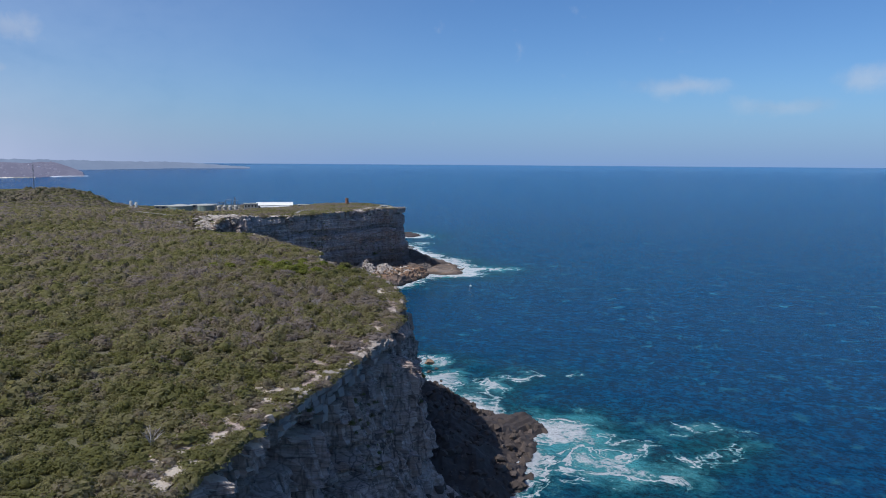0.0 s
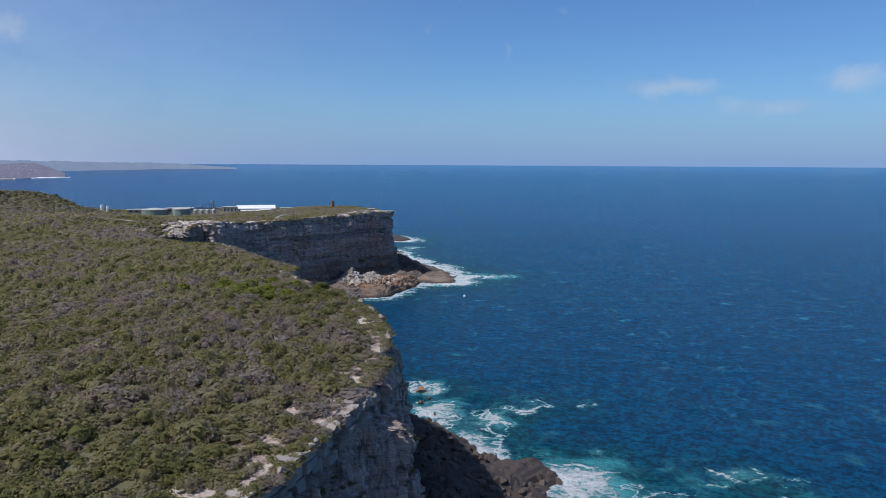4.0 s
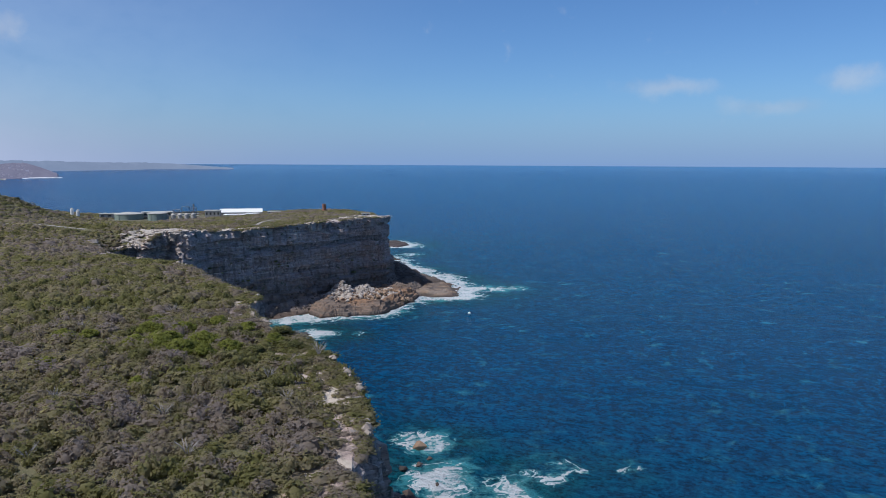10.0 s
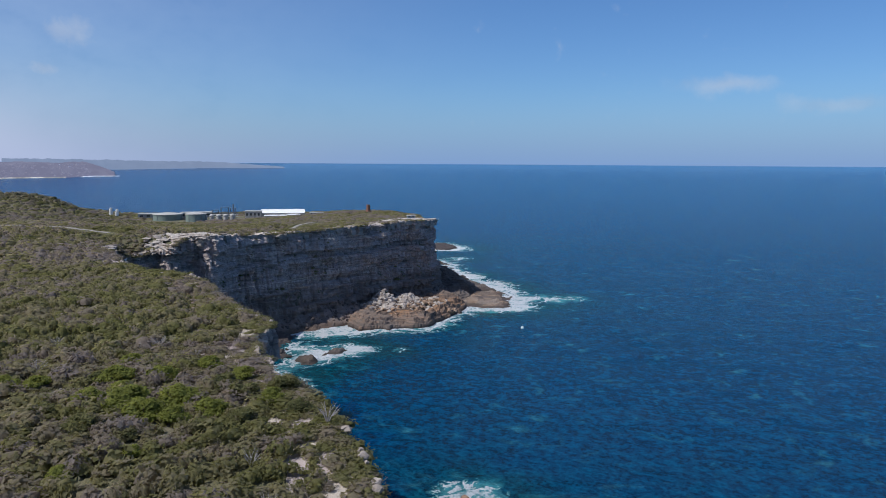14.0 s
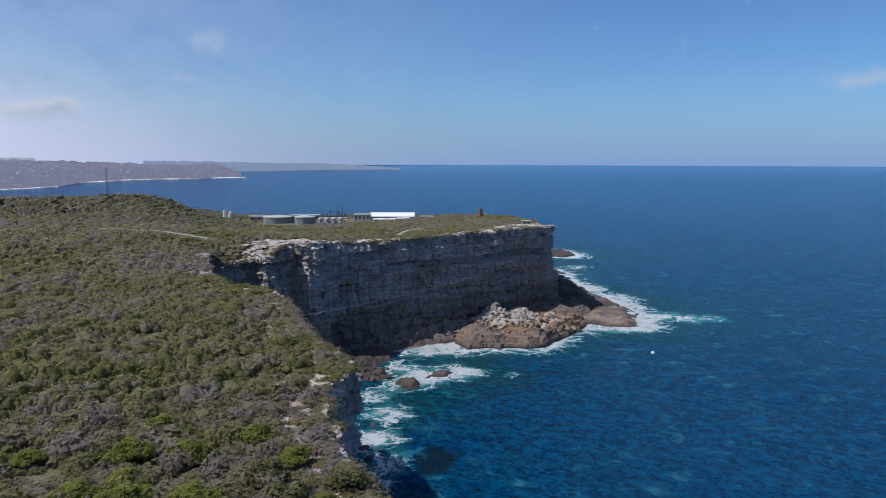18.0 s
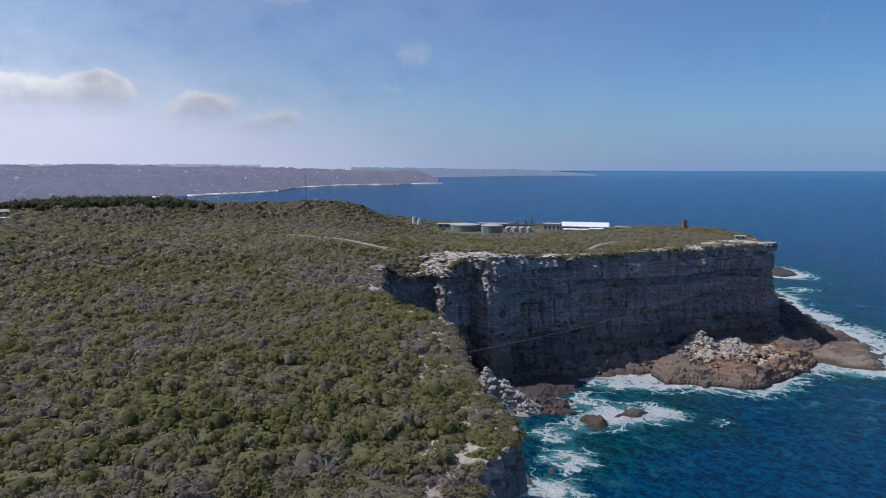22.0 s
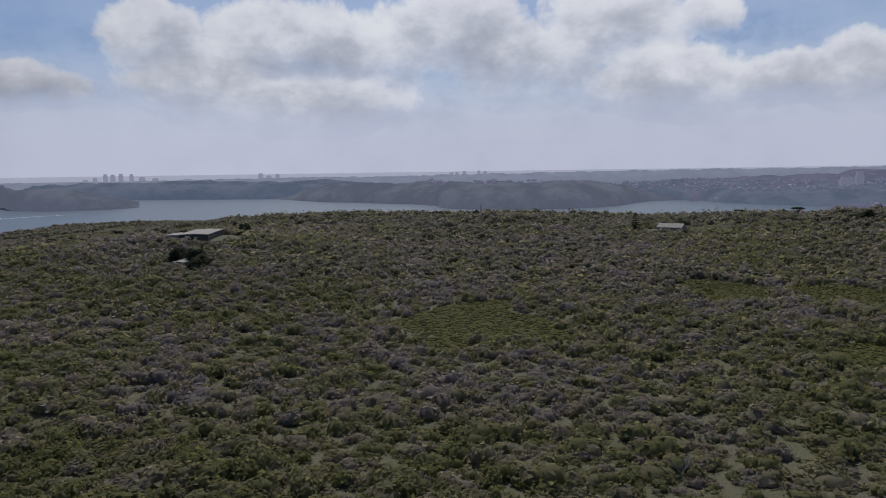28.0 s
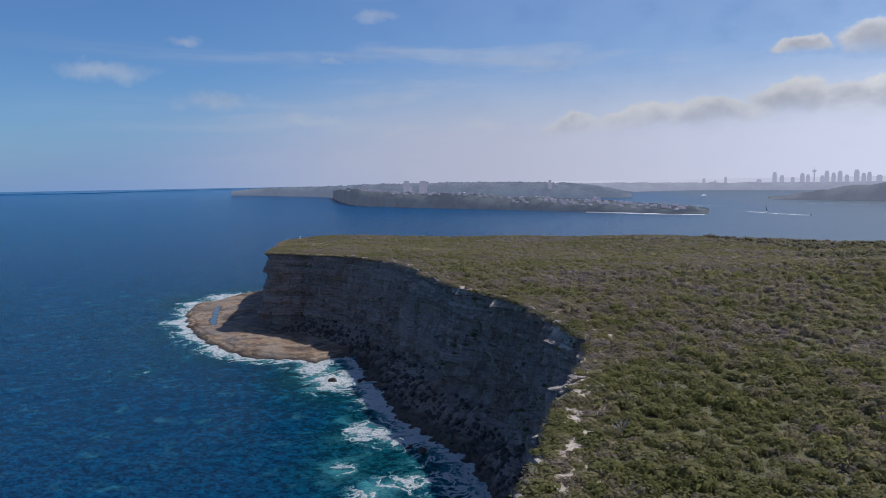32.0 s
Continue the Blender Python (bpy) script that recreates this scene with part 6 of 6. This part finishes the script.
# masts, tower, post
def make_mast(x, y, h, label):
    thing = tagged(new("radio_mast"), label, "mast", "radio masts")
    thing.location = (x, y, ground_at(x, y))
    for k in range(3):
        a = k * 2.094
        part("leg", tube(0.13, 0.10, h, math.cos(a) * 0.45, math.sin(a) * 0.45, -0.3, 6), STEEL, thing)
    for k in range(int(h / 2.5)):
        part("brace", tube(0.6, 0.6, 0.12, z=1.2 + k * 2.5, seg=3), STEEL, thing)
    part("aerial", tube(0.09, 0.04, 3.0, z=h - 0.3, seg=6), STEEL, thing)


make_mast(-423, 767, 28.0, "tall slender lattice radio mast on the heath")
make_mast(-478, 114, 13.0, "slender lattice radio mast on the skyline")
tower = tagged(new("water_tower"), "dark square water tower on a stem", "water tower")
tower.location = (-566, 485, ground_at(-566, 485) - 0.5)
part("stem", tube(1.6, 1.4, 6.0, seg=12), CONCRETE, tower)
part("tank", box(8, 8, 4.2, z=6.0, bevel=0.2), GLASS_DARK, tower)
part("lid", box(8.6, 8.6, 0.5, z=10.2), WHITE, tower)
beacon = tagged(new("marker_post"), "white marker post at the southern brink", "post")
beacon.location = (154, -449, ground_at(154, -449))
part("pole", tube(0.45, 0.35, 4.2, z=-0.3, seg=10), WHITE, beacon)
part("foot", tube(0.9, 0.8, 0.5, z=-0.2, seg=10), CONCRETE, beacon)
slab = tagged(new("rock_slab", boulder_mesh(rng, PALE_STONE, 0.2)), "flat pale sandstone slab bare of shrubs", "rock")
slab.matrix_basis = pose(-222, 359, ground_at(-222, 359) + 0.2, 0, 0, 20) @ Matrix.Diagonal((4.5, 2.6, 1.5, 1))
post = tagged(new("survey_post"), "short grey post beside a bare slab", "post")
post.location = (-224, 362, ground_at(-224, 362))
part("pole", tube(0.15, 0.12, 3.4, z=-0.2, seg=8), STEEL, post)


# the slack line across the bay
def make_rope():
    bm = bmesh.new()
    a, b, n = Vector((-82, 389, 66.0)), Vector((-58, 672, 40.0)), 40
    ends = []
    for k in range(n + 1):
        f = k / n
        p = a.lerp(b, f) - Vector((0, 0, 5.0 * 4 * f * (1 - f) * 0.5))
        ends.append(p)
    for p, q in zip(ends, ends[1:]):
        limb(bm, p, q, 0.04, 0.04, 4)
    ob = part("line", bm, plain("pale_webbing", (0.45, 0.42, 0.36), 0.7), None, "long pale webbing line slung across the bay")
    return tagged(ob, category="line")


make_rope()

# a gull-white buoy in the open water
buoy = tagged(new("buoy"), "small white mooring buoy on open water", "buoy")
buoy.location = (40, 618, 0)
bm = bmesh.new()
bmesh.ops.create_uvsphere(bm, u_segments=12, v_segments=8, radius=1.1, matrix=Matrix.Translation((0, 0, 0.5)))
part("float", bm, WHITE, buoy, soft=True)
part("staff", tube(0.12, 0.08, 1.6, z=1.4, seg=6), STEEL, buoy)


# ---------------------------------------------------------------- distant land, its haze painted on as a glow
def make_far(name, base, haze_glow, size=0.01):
    """Far woodland or suburb, with the haze between put in as emission."""
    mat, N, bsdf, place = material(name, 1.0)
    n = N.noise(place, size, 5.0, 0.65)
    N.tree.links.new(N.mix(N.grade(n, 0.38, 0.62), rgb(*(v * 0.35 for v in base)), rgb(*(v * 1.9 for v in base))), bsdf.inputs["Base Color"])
    bsdf.inputs["Emission Color"].default_value = rgb(*haze_glow)
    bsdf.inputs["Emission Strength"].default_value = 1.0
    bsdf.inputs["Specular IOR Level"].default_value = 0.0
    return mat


# second colour of each: the air's haze, painted on as emission
VEIL_NEAR = make_far("headland_haze_glow", (0.04, 0.044, 0.035), (0.070, 0.086, 0.128))
VEIL_POINT = make_far("point_haze_glow", (0.035, 0.038, 0.032), (0.148, 0.162, 0.222))
VEIL_MID = make_far("shore_haze_glow", (0.035, 0.037, 0.032), (0.135, 0.168, 0.245))
VEIL_SHORE = make_far("north_shore_haze_glow", (0.020, 0.020, 0.021), (0.178, 0.183, 0.270))
VEIL_FAR = make_far("ridge_haze_glow", (0.03, 0.032, 0.03), (0.30, 0.325, 0.43))
VEIL_NORTH = make_far("north_coast_haze_glow", (0.014, 0.015, 0.016), (0.205, 0.265, 0.395))
VEIL_SAND = make_far("sand_haze_glow", (0.50, 0.45, 0.36), (0.13, 0.13, 0.14))
VEIL_WHITE = make_far("surf_haze_glow", (0.42, 0.42, 0.42), (0.15, 0.16, 0.20))
VEIL_HAZE = make_far("land_all_haze_glow", (0.02, 0.02, 0.02), (0.58, 0.60, 0.73))
BLOCK = make_far("block_haze_glow", (0.08, 0.08, 0.08), (0.235, 0.24, 0.33))
CITY = make_far("city_haze_glow", (0.04, 0.042, 0.05), (0.365, 0.385, 0.495))


def build_far(name, pts, mat, label, back=250, crest=3.0, rough=5.0):
    """A strip of far land: shore, bluff, wooded crest and the fall behind it."""
    line, s = spline(pts, 14.0)
    d = line[:, :2] - CENTRE
    d /= np.hypot(*d.T)[:, None]
    rows = []
    for f, h in ((0, -0.04), (0.03, 0.12), (0.18, 0.52), (0.45, 0.78), (0.8, 0.96), (1.0, 1.0), (1.6, 0.9), (crest, 0.4)):
        z = line[:, 2] * h + (rough * (fbm(s / 120, 0 * s + f * 5, octaves=4, seed=101, gain=0.6) + 0.35 * vnoise(s / 15, 0 * s + f * 17, seed=105)) * min(1, h * 1.5) if h > 0 else -4)
        q = line[:, :2] + d * back * f
        rows.append(np.stack(far_off(q[:, 0], q[:, 1], z), 1))
    n = len(line)
    i = (np.arange(7)[:, None] * n + np.arange(n - 1)).ravel()
    faces = np.stack([i, i + 1, i + n + 1, i + n], 1)
    return tagged(new(name, mesh_of(name, np.vstack(rows), faces, mat, soft=True)), label, "coast", kind="structure")


SOUTH_HEAD = [(1060, -5270, 62), (620, -3500, 84), (330, -3010, 67), (10, -2660, 61), (-170, -2470, 47), (-330, -2300, 44), (-530, -2090, 31), (-640, -1960, 21), (-710, -1900, 15), (-752, -1885, 3)]
NORTH_SHORE = [(-2460, 250, 58), (-2520, 420, 70), (-2410, 630, 80), (-2520, 760, 90), (-2410, 1120, 110), (-2290, 1500, 124), (-2190, 1900, 122), (-2210, 2300, 121), (-2280, 2860, 118), (-2640, 3520, 115), (-2750, 4160, 104), (-2570, 4510, 98), (-2630, 4920, 95), (-2490, 5030, 17)]
MIDDLE_LAND = [(-2640, -1500, 2), (-2520, -1310, 20), (-2370, -1100, 53), (-2290, -870, 67), (-2150, -560, 71), (-1930, -400, 76), (-1930, -140, 75), (-2100, 30, 60), (-2430, 120, 33), (-2660, 320, 19)]
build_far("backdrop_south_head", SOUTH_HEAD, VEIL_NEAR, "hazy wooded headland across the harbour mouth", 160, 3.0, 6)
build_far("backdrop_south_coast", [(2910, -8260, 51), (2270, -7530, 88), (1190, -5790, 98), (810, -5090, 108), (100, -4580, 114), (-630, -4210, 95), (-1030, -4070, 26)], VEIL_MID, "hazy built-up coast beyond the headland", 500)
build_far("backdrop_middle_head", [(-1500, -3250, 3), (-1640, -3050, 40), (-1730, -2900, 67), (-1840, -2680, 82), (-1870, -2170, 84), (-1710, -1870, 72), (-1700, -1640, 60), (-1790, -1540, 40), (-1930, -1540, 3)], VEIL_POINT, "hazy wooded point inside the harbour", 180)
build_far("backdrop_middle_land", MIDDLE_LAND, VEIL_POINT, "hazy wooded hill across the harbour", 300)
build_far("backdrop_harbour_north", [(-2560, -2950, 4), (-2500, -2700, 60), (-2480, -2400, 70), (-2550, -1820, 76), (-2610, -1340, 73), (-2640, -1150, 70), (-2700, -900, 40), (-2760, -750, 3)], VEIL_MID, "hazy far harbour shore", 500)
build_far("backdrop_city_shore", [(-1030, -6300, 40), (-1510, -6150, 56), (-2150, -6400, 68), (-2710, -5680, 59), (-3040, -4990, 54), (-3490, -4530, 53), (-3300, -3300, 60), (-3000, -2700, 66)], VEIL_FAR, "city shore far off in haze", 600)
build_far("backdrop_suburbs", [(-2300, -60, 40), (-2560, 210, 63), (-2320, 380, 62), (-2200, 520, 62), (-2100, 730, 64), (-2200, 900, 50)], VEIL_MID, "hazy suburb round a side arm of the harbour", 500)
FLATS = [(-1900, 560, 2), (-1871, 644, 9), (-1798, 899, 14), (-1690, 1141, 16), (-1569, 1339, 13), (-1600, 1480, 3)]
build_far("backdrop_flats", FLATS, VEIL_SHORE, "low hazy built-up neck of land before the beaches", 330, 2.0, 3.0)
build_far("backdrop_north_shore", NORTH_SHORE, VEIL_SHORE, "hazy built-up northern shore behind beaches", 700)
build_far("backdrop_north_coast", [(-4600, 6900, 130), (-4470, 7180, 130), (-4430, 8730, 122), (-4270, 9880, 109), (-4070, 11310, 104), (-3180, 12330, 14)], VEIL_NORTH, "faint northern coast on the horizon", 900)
# strip glowing in the sky's haze colour, added to cover the sea's rim
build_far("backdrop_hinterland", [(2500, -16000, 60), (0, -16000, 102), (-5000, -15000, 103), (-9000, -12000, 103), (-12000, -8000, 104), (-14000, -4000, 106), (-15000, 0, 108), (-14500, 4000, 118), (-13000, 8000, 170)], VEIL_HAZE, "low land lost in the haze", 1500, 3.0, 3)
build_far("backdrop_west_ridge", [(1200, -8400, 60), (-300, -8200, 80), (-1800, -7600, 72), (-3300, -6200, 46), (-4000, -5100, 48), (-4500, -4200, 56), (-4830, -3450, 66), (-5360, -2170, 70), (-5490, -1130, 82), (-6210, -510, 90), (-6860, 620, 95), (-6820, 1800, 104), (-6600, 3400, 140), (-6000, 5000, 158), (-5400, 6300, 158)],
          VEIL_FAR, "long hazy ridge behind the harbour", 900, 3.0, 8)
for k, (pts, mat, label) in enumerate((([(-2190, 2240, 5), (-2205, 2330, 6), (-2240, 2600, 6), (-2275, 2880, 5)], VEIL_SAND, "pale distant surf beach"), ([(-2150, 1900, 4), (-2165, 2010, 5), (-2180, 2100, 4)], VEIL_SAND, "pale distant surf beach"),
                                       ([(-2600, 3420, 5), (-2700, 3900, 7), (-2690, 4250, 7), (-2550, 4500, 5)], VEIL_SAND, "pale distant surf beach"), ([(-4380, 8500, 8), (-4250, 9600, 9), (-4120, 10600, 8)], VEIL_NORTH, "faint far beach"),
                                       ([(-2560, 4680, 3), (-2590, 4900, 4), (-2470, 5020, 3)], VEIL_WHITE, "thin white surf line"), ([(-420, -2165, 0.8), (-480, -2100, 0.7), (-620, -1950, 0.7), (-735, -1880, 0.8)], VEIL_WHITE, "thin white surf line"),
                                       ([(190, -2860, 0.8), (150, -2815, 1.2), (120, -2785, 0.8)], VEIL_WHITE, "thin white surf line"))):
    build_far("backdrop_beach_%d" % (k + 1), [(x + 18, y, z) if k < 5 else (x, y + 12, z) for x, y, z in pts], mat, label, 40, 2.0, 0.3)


# far houses: too many to count
def build_houses():
    r = np.random.default_rng(5)
    mat, N, bsdf, _ = material("far_houses", 0.9)
    one = N.add("ShaderNodeNewGeometry").outputs["Random Per Island"]
    c = N.ramp(one, [(0.0, (0.03, 0.03, 0.03)), (0.35, (0.06, 0.045, 0.04)), (0.6, (0.075, 0.07, 0.065)), (0.88, (0.13, 0.125, 0.12)), (0.97, (0.32, 0.31, 0.30))], "CONSTANT")
    N.tree.links.new(c, bsdf.inputs["Base Color"])
    # the shore's emission again: haze painted over the houses
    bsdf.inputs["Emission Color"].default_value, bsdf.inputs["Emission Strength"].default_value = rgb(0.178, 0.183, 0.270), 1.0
    cube = np.array([(-1, -1, 0), (1, -1, 0), (1, 1, 0), (-1, 1, 0), (-1, -1, 1), (1, -1, 1), (1, 1, 1), (-1, 1, 1), (-1, 0, 1.5), (1, 0, 1.5)], float)
    quads = [(0, 1, 5, 4), (1, 2, 6, 5), (2, 3, 7, 6), (3, 0, 4, 7), (4, 5, 9, 8), (6, 7, 8, 9)]
    vs, fs, base = [], [], 0
    for line, back, count, heights in ((FLATS[1:5], 330, 220, (0.05, 0.8)), (NORTH_SHORE[:13], 700, 1300, (0.03, 0.62)), ([(-2300, -60, 40), (-2560, 210, 63), (-2320, 380, 62), (-2200, 520, 62), (-2100, 730, 64)], 500, 330, (0.3, 0.95)),
                                       ([(810, -5090, 108), (100, -4580, 114), (-630, -4210, 95)], 500, 260, (0.4, 0.9)), (SOUTH_HEAD[1:5], 160, 90, (0.7, 1.0)), (SOUTH_HEAD[4:9], 160, 90, (0.35, 0.95)), (MIDDLE_LAND[4:8], 300, 40, (0.7, 1.0))):
        p, _ = spline(line, 20.0)
        d = p[:, :2] - CENTRE
        d /= np.hypot(*d.T)[:, None]
        for _ in range(count):
            k, f = r.integers(0, len(p)), r.uniform(*heights) ** 1.3
            x, y = p[k, :2] + d[k] * back * f + r.normal(size=2) * 12
            z = p[k, 2] * np.interp(f, (0, 0.03, 0.18, 0.45, 0.8, 1.0), (0, 0.12, 0.52, 0.78, 0.96, 1.0))
            w, l, h = r.uniform(3.5, 6.5), r.uniform(4.5, 9), r.uniform(4, 7) * (2.0 if r.random() < 0.04 else 1)
            a = r.uniform(0, 3.14)
            q = cube * (w, l, h)
            q = np.stack([q[:, 0] * math.cos(a) - q[:, 1] * math.sin(a) + x, q[:, 0] * math.sin(a) + q[:, 1] * math.cos(a) + y, q[:, 2] + z - 1], 1)
            vs.append(np.stack(far_off(q[:, 0], q[:, 1], q[:, 2]), 1))
            fs += [tuple(i + base for i in quad) for quad in quads]
            base += 10
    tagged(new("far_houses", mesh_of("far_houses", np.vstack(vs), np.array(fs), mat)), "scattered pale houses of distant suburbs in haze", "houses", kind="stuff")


build_houses()


def make_tower(x, y, w, top, label, group, spire=0.0, taper=0.0, mat=None):
    """A far high-rise: shaft, set-back crown, plant room."""
    foot = np.array(far_off(x, y, 20.0))
    k = (EYE_HEIGHT - foot[2]) / (EYE_HEIGHT - 20.0)
    thing = tagged(new("high_rise"), label, "tower", group)
    thing.location = foot
    h = (top - 20) * k
    w = w * k * 0.75
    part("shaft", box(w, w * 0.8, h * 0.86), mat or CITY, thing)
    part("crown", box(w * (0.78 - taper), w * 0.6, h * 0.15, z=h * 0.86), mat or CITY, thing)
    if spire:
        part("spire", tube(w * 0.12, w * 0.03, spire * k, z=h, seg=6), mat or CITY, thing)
    return thing


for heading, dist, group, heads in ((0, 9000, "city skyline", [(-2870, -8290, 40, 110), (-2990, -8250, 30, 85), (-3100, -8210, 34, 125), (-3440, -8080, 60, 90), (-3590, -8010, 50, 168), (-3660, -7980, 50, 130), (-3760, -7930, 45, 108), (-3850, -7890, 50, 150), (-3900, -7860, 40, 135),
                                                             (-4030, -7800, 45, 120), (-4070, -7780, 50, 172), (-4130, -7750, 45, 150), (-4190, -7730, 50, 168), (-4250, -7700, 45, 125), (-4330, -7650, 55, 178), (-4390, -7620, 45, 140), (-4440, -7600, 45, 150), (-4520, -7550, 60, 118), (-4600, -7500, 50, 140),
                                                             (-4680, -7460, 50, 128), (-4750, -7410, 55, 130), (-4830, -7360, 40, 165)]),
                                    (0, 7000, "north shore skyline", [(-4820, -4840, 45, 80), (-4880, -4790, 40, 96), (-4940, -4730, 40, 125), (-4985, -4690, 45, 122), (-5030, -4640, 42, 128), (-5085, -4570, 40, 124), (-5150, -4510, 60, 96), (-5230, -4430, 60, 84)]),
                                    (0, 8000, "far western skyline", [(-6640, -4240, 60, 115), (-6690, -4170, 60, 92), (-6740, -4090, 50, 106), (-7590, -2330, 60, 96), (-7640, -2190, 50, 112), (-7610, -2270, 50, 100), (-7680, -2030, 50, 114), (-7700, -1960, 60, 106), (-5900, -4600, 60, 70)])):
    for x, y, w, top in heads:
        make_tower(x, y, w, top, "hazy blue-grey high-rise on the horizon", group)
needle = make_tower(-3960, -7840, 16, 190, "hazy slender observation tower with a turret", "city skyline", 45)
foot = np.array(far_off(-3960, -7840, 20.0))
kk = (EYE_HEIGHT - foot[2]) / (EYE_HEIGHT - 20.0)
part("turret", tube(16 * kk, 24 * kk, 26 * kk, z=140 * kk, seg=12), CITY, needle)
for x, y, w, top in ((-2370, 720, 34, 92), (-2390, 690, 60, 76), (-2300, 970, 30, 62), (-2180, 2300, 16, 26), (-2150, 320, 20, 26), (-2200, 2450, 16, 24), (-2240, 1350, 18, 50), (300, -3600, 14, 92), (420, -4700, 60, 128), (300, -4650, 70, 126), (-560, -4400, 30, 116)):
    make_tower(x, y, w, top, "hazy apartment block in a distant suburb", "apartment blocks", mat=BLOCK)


# the arch bridge, faint
def make_bridge():
    thing = tagged(new("arch_bridge"), "faint steel arch bridge in haze", "bridge")
    cx, cy, ux, uy = -5250, -7070, 0.55, -0.83
    for name, rise, low, r in (("arch", 62, 28, 9), ("deck", 0, 30, 7)):
        bm = bmesh.new()
        pts = []
        for k in range(17):
            f = k / 16 * 2 - 1
            q = far_off(cx + ux * 210 * f, cy + uy * 210 * f, low + rise * (1 - f * f))
            pts.append(Vector([float(a) for a in q]))
        for a, b in zip(pts, pts[1:]):
            limb(bm, a, b, r * 0.35, r * 0.35, 5)
        part(name, bm, CITY, thing)


make_bridge()


# ---------------------------------------------------------------- boats in the harbour
# last colour of each is a weak glow, imitating haze over the harbour
SAIL, HULL = make_far("dark_sail", (0.05, 0.055, 0.06), (0.02, 0.025, 0.035)), make_far("white_hull", (0.7, 0.7, 0.7), (0.10, 0.11, 0.13))


def make_boat(x, y, s, turn, sail, label):
    thing = tagged(new("boat"), label, "boat", "boats in the harbour")
    px, py, pz = far_off(x, y, 0.0)
    k = float((EYE_HEIGHT - pz) / EYE_HEIGHT)
    thing.matrix_basis = pose(float(px), float(py), float(pz) + 0.3, 0, 0, turn) @ Matrix.Diagonal((s * k, s * k, s * k, 1))
    bm = bmesh.new()
    ring = [[bm.verts.new((a * (1 if z else 0.8), b * (1 if z else 0.6), z)) for a, b in ((-6, -1.6), (2, -1.8), (7, 0), (2, 1.8), (-6, 1.6))] for z in (0, 1.6)]
    for i in range(5):
        bm.faces.new((ring[0][i], ring[0][(i + 1) % 5], ring[1][(i + 1) % 5], ring[1][i]))
    bm.faces.new(ring[1])
    bm.faces.new(list(reversed(ring[0])))
    part("hull", bm, HULL, thing)
    part("cabin", box(4, 2.2, 1.4, -1, 0, 1.6, bevel=0.2), HULL, thing)
    if sail:
        part("mast", tube(0.15, 0.1, 17, 0, 0, 1.5, 6), SAIL, thing)
        bm = bmesh.new()
        f = [bm.verts.new(p) for p in ((-0.2, 0.1, 3), (-0.2, 0.1, 18), (-5.5, 0.5, 3))]
        b = [bm.verts.new(v.co + Vector((0, 0.12, 0))) for v in f]
        bm.faces.new(f)
        bm.faces.new(list(reversed(b)))
        for i in range(3):
            bm.faces.new((f[i], b[i], b[(i + 1) % 3], f[(i + 1) % 3]))
        part("sail", bm, SAIL, thing)


make_boat(-960, -1990, 1.0, 40, True, "yacht with a dark sail on hazy water")
make_boat(-1381, -2677, 1.0, 70, True, "yacht with a dark sail on hazy water")
make_boat(-981, -1742, 1.2, 75, False, "white motor launch trailing a long wake")
make_boat(-1342, -1455, 1.2, 200, False, "white motor launch trailing a long wake")
make_boat(-1500, -4200, 3.0, 20, False, "pale ferry far off on the harbour")
# white foam, with the same kind of emitted haze on top
FOAMY = make_far("wake_foam", (0.7, 0.72, 0.73), (0.08, 0.09, 0.11), 0.2)
for x0, y0, x1, y1, w in ((-981, -1742, -900, -2130, 7), (-1342, -1455, -1560, -1440, 7), (-1420, -2700, -1560, -2380, 5), (-1044, -2581, -900, -2680, 5), (-1100, -1020, -1180, -960, 4)):
    n = 24
    f = np.linspace(0, 1, n)
    bend = 10 * np.sin(f * 5)
    ux, uy = x1 - x0, y1 - y0
    L = math.hypot(ux, uy)
    rows = []
    for side in (-1, 1):
        half = side * w * (0.25 + 0.75 * (1 - f)) * (1 + 0.5 * vnoise(f * 30, 0 * f + side, seed=9))
        rows.append(np.stack(far_off(x0 + ux * f - uy / L * (half + bend), y0 + uy * f + ux / L * (half + bend), 0 * f + 0.5), 1))
    i = np.arange(n - 1)
    tagged(new("wake", mesh_of("wake", np.vstack(rows), np.stack([i, i + 1, i + n + 1, i + n], 1), FOAMY)), "long white wake of a launch", "wake", "wakes", kind="stuff")
